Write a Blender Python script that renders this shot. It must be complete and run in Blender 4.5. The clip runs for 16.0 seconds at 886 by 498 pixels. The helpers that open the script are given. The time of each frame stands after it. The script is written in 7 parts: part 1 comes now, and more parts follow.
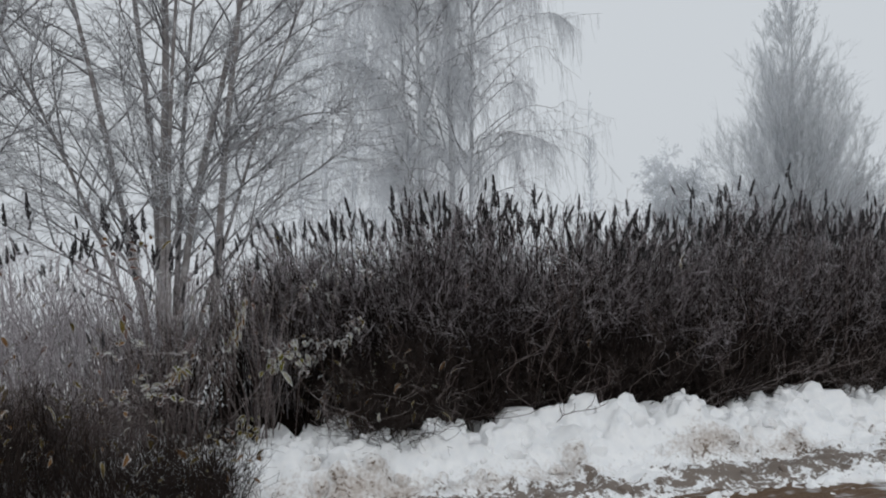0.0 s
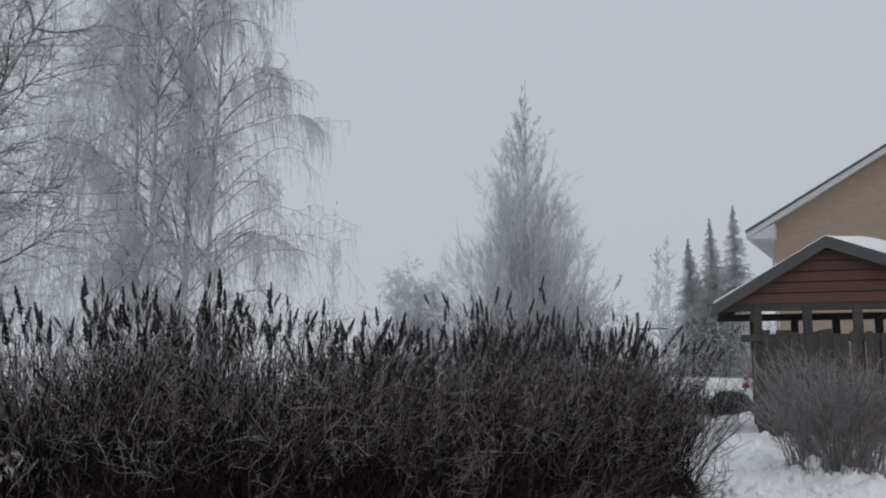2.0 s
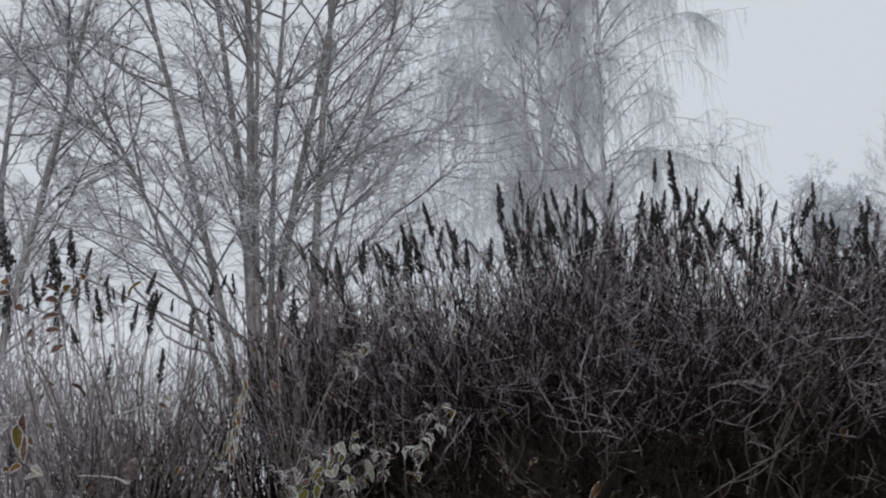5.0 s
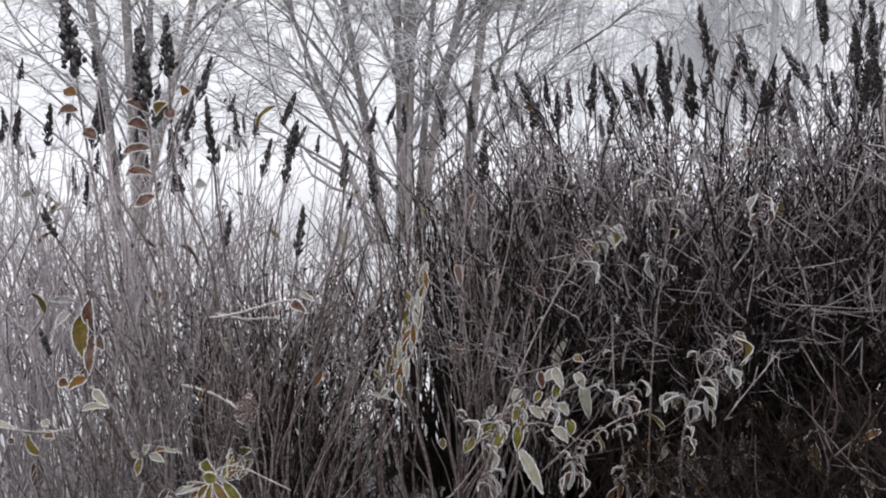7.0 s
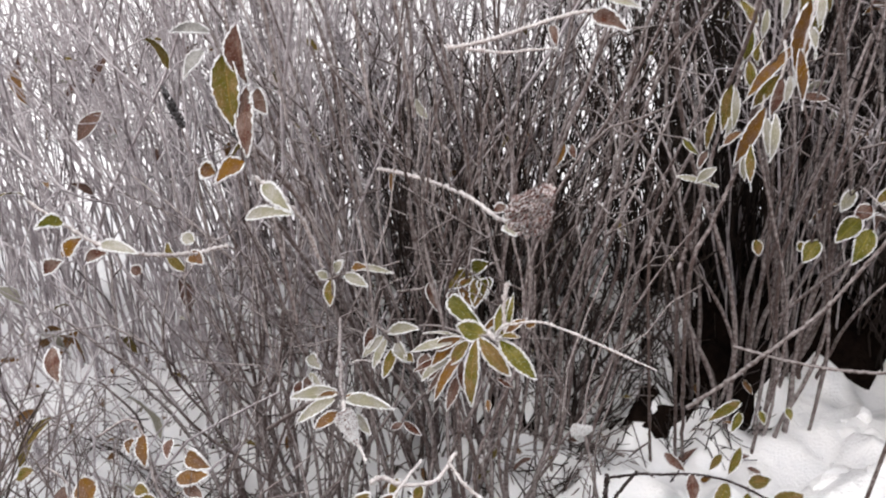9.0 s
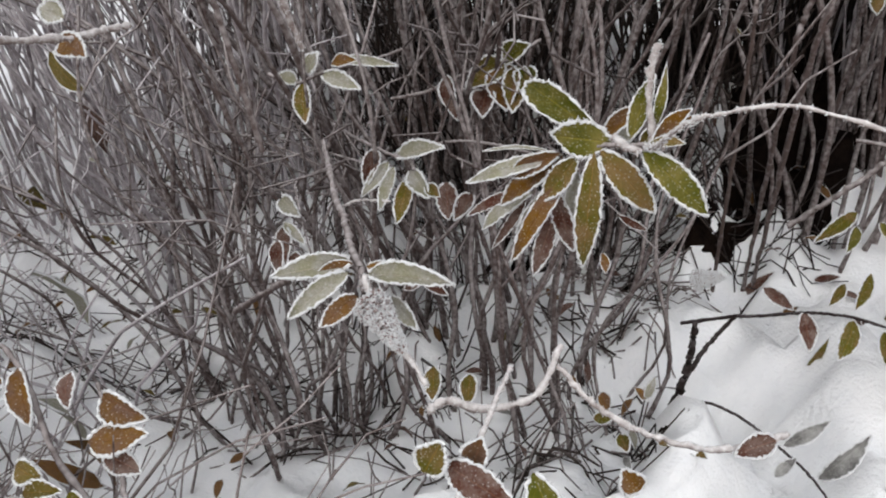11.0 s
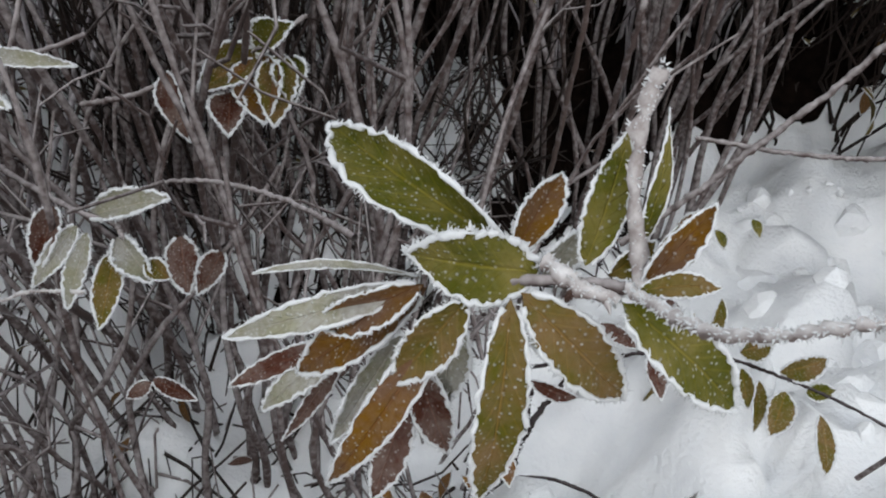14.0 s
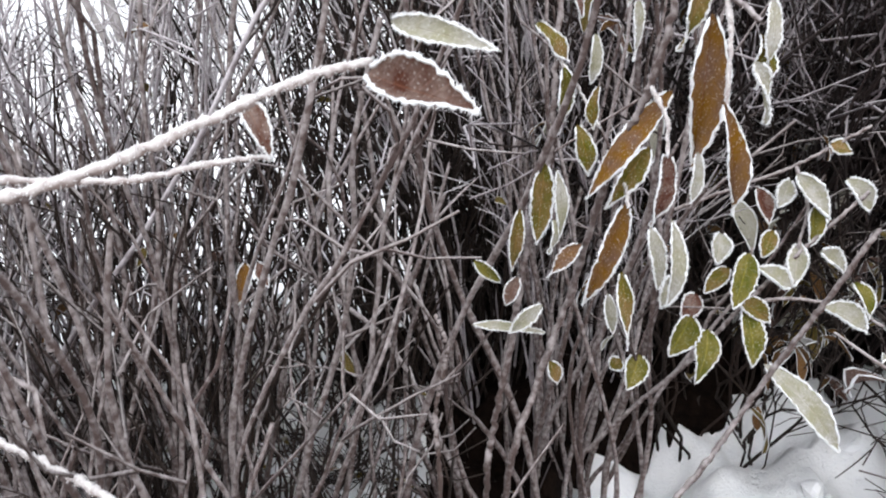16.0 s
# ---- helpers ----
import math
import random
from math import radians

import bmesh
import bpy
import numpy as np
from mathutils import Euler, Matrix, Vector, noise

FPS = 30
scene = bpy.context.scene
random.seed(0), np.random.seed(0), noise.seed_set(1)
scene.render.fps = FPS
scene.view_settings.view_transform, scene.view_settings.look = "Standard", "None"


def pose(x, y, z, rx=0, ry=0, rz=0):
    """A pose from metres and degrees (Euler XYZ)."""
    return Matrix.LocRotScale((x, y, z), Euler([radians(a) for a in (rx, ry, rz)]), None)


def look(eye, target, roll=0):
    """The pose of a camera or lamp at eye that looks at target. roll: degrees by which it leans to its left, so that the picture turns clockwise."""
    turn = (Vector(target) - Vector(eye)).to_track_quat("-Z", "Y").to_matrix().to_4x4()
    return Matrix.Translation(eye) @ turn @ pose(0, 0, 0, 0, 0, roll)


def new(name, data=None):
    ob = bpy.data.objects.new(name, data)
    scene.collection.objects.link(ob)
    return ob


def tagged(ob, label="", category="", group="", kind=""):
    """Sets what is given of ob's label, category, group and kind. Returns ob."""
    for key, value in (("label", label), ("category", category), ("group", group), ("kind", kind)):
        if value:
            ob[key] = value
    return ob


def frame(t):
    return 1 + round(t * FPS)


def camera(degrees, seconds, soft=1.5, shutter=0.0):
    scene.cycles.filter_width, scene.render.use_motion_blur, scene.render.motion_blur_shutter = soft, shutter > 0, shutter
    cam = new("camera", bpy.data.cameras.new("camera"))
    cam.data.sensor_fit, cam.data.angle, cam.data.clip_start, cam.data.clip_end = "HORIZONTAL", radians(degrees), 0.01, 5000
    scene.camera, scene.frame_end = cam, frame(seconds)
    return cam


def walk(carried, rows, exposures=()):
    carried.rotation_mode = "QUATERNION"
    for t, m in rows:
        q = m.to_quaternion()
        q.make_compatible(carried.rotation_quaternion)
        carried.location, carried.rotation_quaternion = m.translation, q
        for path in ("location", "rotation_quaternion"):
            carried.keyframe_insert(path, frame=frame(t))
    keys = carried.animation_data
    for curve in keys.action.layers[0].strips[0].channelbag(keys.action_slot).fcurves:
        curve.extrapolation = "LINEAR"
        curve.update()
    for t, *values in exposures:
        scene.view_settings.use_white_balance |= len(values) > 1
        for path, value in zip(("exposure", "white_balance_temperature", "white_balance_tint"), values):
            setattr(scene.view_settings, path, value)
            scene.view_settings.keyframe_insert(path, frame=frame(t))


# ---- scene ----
cam = camera(56.0, 16.0, soft=2.0, shutter=0.1)
PATH = [
    (0, (0.021, -0.063, 1.513), (0.013, 1.937, 1.549), -1.2),
    (0.5, (0.078, 0.192, 1.521), (0.093, 2.186, 1.678), -4.2),
    (1, (0.242, 0.458, 1.547), (0.582, 2.406, 1.845), -4.8),
    (1.5, (0.242, 0.733, 1.55), (0.782, 2.636, 1.849), -2.4),
    (2, (0.17, 1.001, 1.566), (0.764, 2.889, 1.854), 0.1),
    (2.5, (0.233, 1.129, 1.557), (0.808, 3.024, 1.837), -0.0),
    (3, (0.376, 1.337, 1.573), (0.944, 3.235, 1.844), -2.9),
    (3.5, (0.364, 1.546, 1.554), (0.8, 3.487, 1.758), -3.6),
    (4, (0.205, 1.836, 1.577), (0.434, 3.815, 1.756), -3.1),
    (4.5, (0.075, 2.091, 1.55), (0.037, 4.086, 1.69), -2.9),
    (5, (-0.049, 2.451, 1.55), (-0.361, 4.422, 1.685), -2.8),
    (5.2, (-0.122, 2.562, 1.54), (-0.544, 4.514, 1.65), -2.9),
    (7.3, (-0.757, 3.744, 1.578), (-1.396, 5.624, 1.340), 0.9),
    (7.5, (-0.837, 3.795, 1.553), (-1.472, 5.676, 1.307), 0.9),
    (8, (-0.977, 3.960, 1.520), (-1.640, 5.815, 1.170), 0.4),
    (8.5, (-1.110, 4.161, 1.469), (-1.944, 5.898, 0.935), -1.2),
    (9, (-1.259, 4.267, 1.358), (-2.111, 5.922, 0.625), -2.6),
    (9.5, (-1.435, 4.333, 1.244), (-2.216, 5.936, 0.340), -0.7),
    (9.7, (-1.439, 4.354, 1.229), (-2.229, 5.955, 0.329), -1.8),
    (11.8, (-1.59, 4.717, 1.11), (-2.122, 6.203, -0.118), -5.5),
    (12, (-1.598, 4.747, 1.096), (-2.051, 6.257, -0.134), -4.0),
    (12.5, (-1.62, 4.797, 1.073), (-1.913, 6.339, -0.167), -1.7),
    (12.6, (-1.621, 4.793, 1.074), (-1.889, 6.335, -0.171), -1.1),
    (13, (-1.632, 4.814, 1.058), (-1.829, 6.373, -0.179), 0.4),
    (13.5, (-1.647, 4.84, 1.054), (-1.793, 6.413, -0.173), 1.6),
    (14, (-1.644, 4.87, 1.061), (-1.723, 6.462, -0.146), 2.5),
    (14.5, (-1.63, 4.873, 1.089), (-1.678, 6.487, -0.092), 1.5),
    (15, (-1.618, 4.882, 1.136), (-1.648, 6.584, 0.085), 0.6),
    (15.5, (-1.589, 4.888, 1.221), (-1.6, 6.685, 0.342), -0.9),
    (16, (-1.524, 4.892, 1.304), (-1.564, 6.761, 0.593), -3.2),
]
EXPOSURES = [(0, 0.18, 6420, 9), (0.7, 0.0, 6360, 10), (1.5, -0.08, 6330, 10), (2.5, -0.08, 6330, 10), (3.5, 0.05, 6300, 10), (4.2, 0.14, 6350, 10), (5.0, 0.25, 6350, 11),
             (7.3, 0.98, 6650, 15), (8.0, 1.2, 6800, 16), (8.6, 1.52, 6850, 16), (9.1, 1.55, 6880, 15), (9.5, 1.5, 6880, 14), (12.0, 1.02, 6550, 11), (13.0, 0.98, 6450, 10), (14.5, 1.08, 6380, 9), (15.0, 1.25, 6380, 10), (16.0, 1.86, 6450, 12)]
walk(cam, [(t, look(eye, target, roll)) for t, eye, target, roll in PATH], EXPOSURES)

# ---------------- world and light: thick winter fog, sky a bright even veil ----------------
world = bpy.data.worlds.new("foggy_sky")
scene.world = world
world.use_nodes = True
wn, wl = world.node_tree.nodes, world.node_tree.links
wn.clear()
w_out = wn.new("ShaderNodeOutputWorld")
w_bg = wn.new("ShaderNodeBackground")
w_sky = wn.new("ShaderNodeTexSky")
w_sky.sky_type = "NISHITA"
w_sky.sun_disc = False
w_sky.sun_elevation = radians(24)
w_sky.sun_rotation = radians(150)
w_sky.dust_density = 8.0
w_sky.air_density = 2.0
w_hsv = wn.new("ShaderNodeHueSaturation")
w_hsv.inputs["Saturation"].default_value = 0.25
w_mix = wn.new("ShaderNodeMix")
w_mix.data_type = "RGBA"
w_mix.inputs["Factor"].default_value = 0.93
w_mix.inputs["B"].default_value = (4.55, 4.78, 5.05, 1)
wl.new(w_sky.outputs["Color"], w_hsv.inputs["Color"])
wl.new(w_hsv.outputs["Color"], w_mix.inputs["A"])
wl.new(w_mix.outputs["Result"], w_bg.inputs["Color"])
w_bg.inputs["Strength"].default_value = 0.12
wl.new(w_bg.outputs["Background"], w_out.inputs["Surface"])

sun_data = bpy.data.lights.new("sun", "SUN")
sun_data.energy = 0.35
sun_data.angle = radians(70)
sun_data.color = (1.0, 0.97, 0.93)
sun = new("sun", sun_data)
sun.matrix_world = look((-20, -40, 45), (0, 6, 0))

# ---------------- helpers ----------------


def value_noise(x, y, seed=0):
    """Smooth noise in 0..1 on the plane, for arrays."""
    xi, yi = np.floor(x), np.floor(y)
    xf, yf = x - xi, y - yi
    xf, yf = xf * xf * (3 - 2 * xf), yf * yf * (3 - 2 * yf)

    def h(a, b):
        v = np.sin(a * 127.1 + b * 311.7 + seed * 74.7) * 43758.5453
        return v - np.floor(v)

    return (h(xi, yi) * (1 - xf) + h(xi + 1, yi) * xf) * (1 - yf) + (h(xi, yi + 1) * (1 - xf) + h(xi + 1, yi + 1) * xf) * yf


def fractal(x, y, seed=0, octaves=4):
    total, amp = 0, 0.5
    for k in range(octaves):
        total = total + amp * value_noise(x * 2**k, y * 2**k, seed + k)
        amp *= 0.5
    return total


def ramp(v, a, b):
    t = np.clip((v - a) / (b - a), 0, 1)
    return t * t * (3 - 2 * t)


def unit_rows(v):
    return v / (np.linalg.norm(v, axis=1, keepdims=True) + 1e-9)


def quad_mesh(name, verts, quads, smooth=True):
    me = bpy.data.meshes.new(name)
    verts, quads = np.asarray(verts, np.float32).reshape(-1, 3), np.asarray(quads, np.int32).reshape(-1, 4)
    me.vertices.add(len(verts))
    me.vertices.foreach_set("co", verts.ravel())
    me.loops.add(quads.size)
    me.loops.foreach_set("vertex_index", quads.ravel())
    me.polygons.add(len(quads))
    me.polygons.foreach_set("loop_start", np.arange(0, quads.size, 4, dtype=np.int32))
    me.polygons.foreach_set("use_smooth", np.full(len(quads), smooth))
    me.update(calc_edges=True)
    return me


def blade_marks(me, across, along):
    """Across (-1 to 1) and along (0 to 1) the leaf, for its veins."""
    full = np.full((len(me.vertices), 3), 0.5, np.float32)
    full[: len(across), 0], full[: len(along), 1] = across, along
    me.attributes.new("blade", "FLOAT_VECTOR", "POINT").data.foreach_set("vector", full.ravel())


class Tubes:
    """Gathers tapered tubes (arrays of paths and radii) into one mesh."""

    def __init__(self):
        self.verts, self.quads, self.count = [], [], 0

    def add(self, paths, radii, sides=3):
        p = np.asarray(paths, float)
        m, n, _ = p.shape
        r = np.broadcast_to(np.asarray(radii, float), (m, n))
        t = np.gradient(p, axis=1)
        t /= np.linalg.norm(t, axis=2, keepdims=True) + 1e-9
        ref = np.where(np.abs(t[:, :1, 2:3]) > 0.8, np.array([1.0, 0.2, 0]), np.array([0, 0.1, 1.0]))
        u = np.cross(t, np.broadcast_to(ref, t.shape))
        u /= np.linalg.norm(u, axis=2, keepdims=True) + 1e-9
        v = np.cross(t, u)
        a = np.arange(sides) * 2 * np.pi / sides
        ring = u[:, :, None] * np.cos(a)[:, None] + v[:, :, None] * np.sin(a)[:, None]
        self.verts.append((p[:, :, None] + ring * r[:, :, None, None]).reshape(-1, 3))
        i = np.arange(m * n * sides).reshape(m, n, sides) + self.count
        j = np.roll(i, -1, axis=2)
        self.quads.append(np.stack([i[:, :-1], j[:, :-1], j[:, 1:], i[:, 1:]], -1).reshape(-1, 4))
        self.count += m * n * sides
        return self

    def mesh(self, name):
        return quad_mesh(name, np.concatenate(self.verts), np.concatenate(self.quads))


def mat(name, build):
    m = bpy.data.materials.new(name)
    m.use_nodes = True
    nodes, links = m.node_tree.nodes, m.node_tree.links
    build(nodes, links, nodes["Principled BSDF"])
    return m


def noise_node(n, l, scale, detail=4.0, where=None, rough=0.55):
    t = n.new("ShaderNodeTexNoise")
    t.inputs["Scale"].default_value = scale
    t.inputs["Detail"].default_value = detail
    t.inputs["Roughness"].default_value = rough
    if where is not None:
        l.new(where, t.inputs["Vector"])
    return t.outputs["Fac"]


def coords(n, kind="Object"):
    return n.new("ShaderNodeTexCoord").outputs[kind]


def stops(n, l, fac, points):
    r = n.new("ShaderNodeValToRGB")
    while len(r.color_ramp.elements) < len(points):
        r.color_ramp.elements.new(0.5)
    for e, (at, c) in zip(r.color_ramp.elements, points):
        e.position, e.color = at, (*c, 1)
    l.new(fac, r.inputs["Fac"])
    return r.outputs["Color"]


def blend(n, l, fac, a, b):
    m = n.new("ShaderNodeMix")
    m.data_type = "RGBA"
    for s, v in (("Factor", fac), ("A", a), ("B", b)):
        if isinstance(v, (tuple, float, int)):
            m.inputs[s].default_value = (*v, 1) if isinstance(v, tuple) else v
        else:
            l.new(v, m.inputs[s])
    return m.outputs["Result"]


def calc(n, l, op, a, b, c=None):
    m = n.new("ShaderNodeMath")
    m.operation = op
    for s, v in zip(m.inputs, (a, b, c)):
        if isinstance(v, (float, int)):
            s.default_value = v
        elif v is not None:
            l.new(v, s)
    return m.outputs[0]


def relief(n, l, bsdf, height, strength=0.4, distance=0.01):
    b = n.new("ShaderNodeBump")
    b.inputs["Strength"].default_value = strength
    b.inputs["Distance"].default_value = distance
    l.new(height, b.inputs["Height"])
    l.new(b.outputs["Normal"], bsdf.inputs["Normal"])


def up_facing(n, l):
    g = n.new("ShaderNodeNewGeometry")
    s = n.new("ShaderNodeSeparateXYZ")
    l.new(g.outputs["Normal"], s.inputs[0])
    return s.outputs["Z"], g


# ---------------- materials ----------------


def frosted_bark(dark, light, frost, amount, scale=90.0):
    """Bark with hoarfrost: more of it on upper sides and in patches."""

    def build(n, l, b):
        where = coords(n)
        z, g = up_facing(n, l)
        fine, coarse = noise_node(n, l, scale, 3, where), noise_node(n, l, 3.0, 3, where)
        bark = blend(n, l, g.outputs["Random Per Island"], dark, light)
        f = calc(n, l, "ADD", calc(n, l, "MULTIPLY", z, 0.28), calc(n, l, "ADD", calc(n, l, "MULTIPLY", fine, 0.9), calc(n, l, "MULTIPLY", coarse, 0.5)))
        f = calc(n, l, "SUBTRACT", f, 0.7 - amount)
        f.node.use_clamp = True
        f = calc(n, l, "MULTIPLY", f, 1.7)
        f.node.use_clamp = True
        l.new(blend(n, l, f, bark, frost), b.inputs["Base Color"])
        b.inputs["Roughness"].default_value = 0.85
        b.inputs["Specular IOR Level"].default_value = 0.25
        relief(n, l, b, fine, 0.5, 0.002)

    return build


FROST = (0.72, 0.74, 0.77)
# Stem brown taken near black: shade inside the hedge is put into the colour.
m_stem_dark = mat("frosted_stem_with_shade", frosted_bark((0.007, 0.0043, 0.0037), (0.025, 0.0155, 0.0140), (0.15, 0.131, 0.136), -0.09, 40))
m_stem_arch = mat("frosted_arching_stem", frosted_bark((0.050, 0.034, 0.029), (0.13, 0.096, 0.090), (0.43, 0.40, 0.40), 0.05, 60))
# Brown twig colour lowered to carry the shade inside and behind shrubs.
m_stem_brown_shade = mat("brown_twig_with_shade", frosted_bark((0.009, 0.0056, 0.0042), (0.030, 0.019, 0.015), (0.14, 0.118, 0.110), -0.07, 70))
m_stem_tip = mat("frosted_violet_twig", frosted_bark((0.12, 0.094, 0.100), (0.26, 0.218, 0.230), (0.66, 0.63, 0.65), 0.25, 60))
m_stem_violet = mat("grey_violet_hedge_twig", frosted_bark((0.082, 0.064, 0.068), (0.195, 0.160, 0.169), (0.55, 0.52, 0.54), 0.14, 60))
m_stem_white = mat("white_frosted_shrub_stem", frosted_bark((0.10, 0.080, 0.079), (0.20, 0.172, 0.172), (0.54, 0.52, 0.535), 0.19, 60))
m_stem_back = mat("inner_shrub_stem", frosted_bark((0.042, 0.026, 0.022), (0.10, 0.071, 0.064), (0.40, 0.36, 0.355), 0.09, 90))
m_seed_frost = mat("rimed_brown_seed_cups", frosted_bark((0.10, 0.036, 0.029), (0.18, 0.078, 0.062), (0.76, 0.73, 0.73), 0.09, 420))
m_stem_pale = mat("frosted_pale_stem", frosted_bark((0.036, 0.024, 0.0215), (0.100, 0.070, 0.065), (0.48, 0.442, 0.44), 0.12, 120))
m_stem_snowy = mat("hoarfrost_stem", frosted_bark((0.15, 0.11, 0.10), (0.24, 0.19, 0.178), (0.70, 0.675, 0.67), 0.20, 200))
m_seed = mat("dark_seed_head", frosted_bark((0.017, 0.0152, 0.0162), (0.048, 0.043, 0.0435), (0.38, 0.38, 0.40), 0.03, 90))
m_birch_trunk = mat("birch_trunk_bark", frosted_bark((0.13, 0.114, 0.110), (0.25, 0.228, 0.222), (0.52, 0.51, 0.515), 0.06, 7))
m_birch_limb = mat("birch_limb_bark", frosted_bark((0.12, 0.110, 0.113), (0.21, 0.198, 0.20), (0.56, 0.565, 0.58), 0.13, 20))
# Twig colours grow whiter with distance: fog haze put into the base colour.
m_twig_rime_haze = mat("rimed_hazed_birch_twigs", frosted_bark((0.34, 0.34, 0.35), (0.44, 0.44, 0.45), (0.70, 0.715, 0.74), 0.24, 8))
m_twig_deep = mat("fog_pale_rime_twigs", frosted_bark((0.56, 0.57, 0.585), (0.63, 0.64, 0.655), (0.76, 0.775, 0.80), 0.28, 3))


def hazed_rime(dark, light, cover, scale):
    """Rime on twigs finer than the mesh: fog haze put into pale colour and gaps, lets light through."""

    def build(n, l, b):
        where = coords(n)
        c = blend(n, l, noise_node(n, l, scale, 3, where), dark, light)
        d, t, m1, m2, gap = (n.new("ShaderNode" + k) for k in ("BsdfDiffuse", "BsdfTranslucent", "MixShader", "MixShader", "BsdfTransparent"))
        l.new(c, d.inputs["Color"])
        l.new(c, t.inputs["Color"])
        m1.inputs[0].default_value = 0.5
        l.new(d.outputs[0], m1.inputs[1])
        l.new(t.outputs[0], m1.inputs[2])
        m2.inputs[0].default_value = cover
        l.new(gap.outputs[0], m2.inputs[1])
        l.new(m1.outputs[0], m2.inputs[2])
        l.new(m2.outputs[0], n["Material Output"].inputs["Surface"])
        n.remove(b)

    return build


# Near-white colour and transparency stand in for fog over the far trees.
m_far_haze = mat("fog_pale_wood", hazed_rime((0.70, 0.72, 0.745), (0.82, 0.835, 0.855), 0.36, 1.5))
m_string_haze = mat("hazed_rimed_hanging_twigs", hazed_rime((0.66, 0.67, 0.685), (0.79, 0.80, 0.82), 0.53, 1.2))
m_cone_haze = mat("hazed_rimed_upright_twigs", hazed_rime((0.66, 0.675, 0.695), (0.78, 0.795, 0.815), 0.48, 1.2))
m_spruce = mat("fog_pale_spruce_needles", hazed_rime((0.82, 0.84, 0.86), (0.87, 0.89, 0.905), 0.20, 2))


def snow(n, l, b):
    where = coords(n)
    fine, mid, big = noise_node(n, l, 160, 4, where), noise_node(n, l, 14, 5, where), noise_node(n, l, 1.3, 3, where)
    c = stops(n, l, mid, [(0.3, (0.84, 0.855, 0.875)), (0.62, (0.92, 0.925, 0.93))])
    dirt = stops(n, l, big, [(0.55, (0, 0, 0)), (0.75, (0.16, 0.16, 0.16))])
    c = blend(n, l, dirt, c, (0.50, 0.46, 0.42))
    d = n.new("ShaderNodeVectorMath")
    d.operation = "DOT_PRODUCT"
    d.inputs[1].default_value = (-0.387, 0.922, 0)
    l.new(where, d.inputs[0])
    across = calc(n, l, "ABSOLUTE", calc(n, l, "SUBTRACT", d.outputs["Value"], 4.52), 0)
    splash = calc(n, l, "SUBTRACT", calc(n, l, "ADD", calc(n, l, "MULTIPLY", mid, 0.9), calc(n, l, "MULTIPLY", big, 0.9)), calc(n, l, "MULTIPLY", across, 0.95))
    speck = noise_node(n, l, 38, 4, where)
    mud = stops(n, l, calc(n, l, "ADD", splash, calc(n, l, "MULTIPLY", calc(n, l, "SUBTRACT", speck, 0.5), 0.7)), [(0.70, (0, 0, 0)), (0.82, (0.9, 0.9, 0.9))])
    face = calc(n, l, "ABSOLUTE", calc(n, l, "SUBTRACT", d.outputs["Value"], 4.86), 0)
    wash = stops(n, l, calc(n, l, "SUBTRACT", calc(n, l, "ADD", calc(n, l, "MULTIPLY", big, 0.8), calc(n, l, "MULTIPLY", speck, 0.5)), calc(n, l, "MULTIPLY", face, 1.3)), [(0.50, (0, 0, 0)), (0.74, (0.75, 0.75, 0.75))])
    c = blend(n, l, wash, c, (0.36, 0.29, 0.24))
    l.new(blend(n, l, mud, c, (0.12, 0.082, 0.055)), b.inputs["Base Color"])
    b.inputs["Roughness"].default_value = 0.7
    b.inputs["Specular IOR Level"].default_value = 0.3
    b.inputs["Subsurface Weight"].default_value = 0.0
    relief(n, l, b, calc(n, l, "ADD", calc(n, l, "MULTIPLY", fine, 0.5), mid), 0.35, 0.02)


m_snow = mat("crusted_snow", snow)


def gravel(n, l, b):
    where = coords(n)
    a, c, f = noise_node(n, l, 2.2, 5, where), noise_node(n, l, 9, 4, where), noise_node(n, l, 120, 3, where)
    wet = stops(n, l, f, [(0.3, (0.075, 0.043, 0.024)), (0.7, (0.20, 0.128, 0.078))])
    turned = n.new("ShaderNodeMapping")
    turned.vector_type = "TEXTURE"
    turned.inputs["Rotation"].default_value = (0, 0, radians(22.8))
    turned.inputs["Scale"].default_value = (2.6, 0.13, 1.0)
    l.new(where, turned.inputs["Vector"])
    rut = noise_node(n, l, 1.6, 4, turned.outputs["Vector"])
    snowy = stops(n, l, calc(n, l, "ADD", calc(n, l, "ADD", calc(n, l, "MULTIPLY", a, 0.35), calc(n, l, "MULTIPLY", c, 0.25)), calc(n, l, "MULTIPLY", rut, 0.55)), [(0.60, (0, 0, 0)), (0.68, (1, 1, 1))])
    l.new(blend(n, l, snowy, wet, (0.66, 0.67, 0.69)), b.inputs["Base Color"])
    l.new(stops(n, l, c, [(0.35, (0.45, 0.45, 0.45)), (0.7, (0.9, 0.9, 0.9))]), b.inputs["Roughness"])
    b.inputs["Specular IOR Level"].default_value = 0.25
    relief(n, l, b, calc(n, l, "ADD", calc(n, l, "ADD", f, c), calc(n, l, "MULTIPLY", rut, 2.0)), 0.6, 0.03)


m_gravel = mat("wet_gravel_with_slush", gravel)


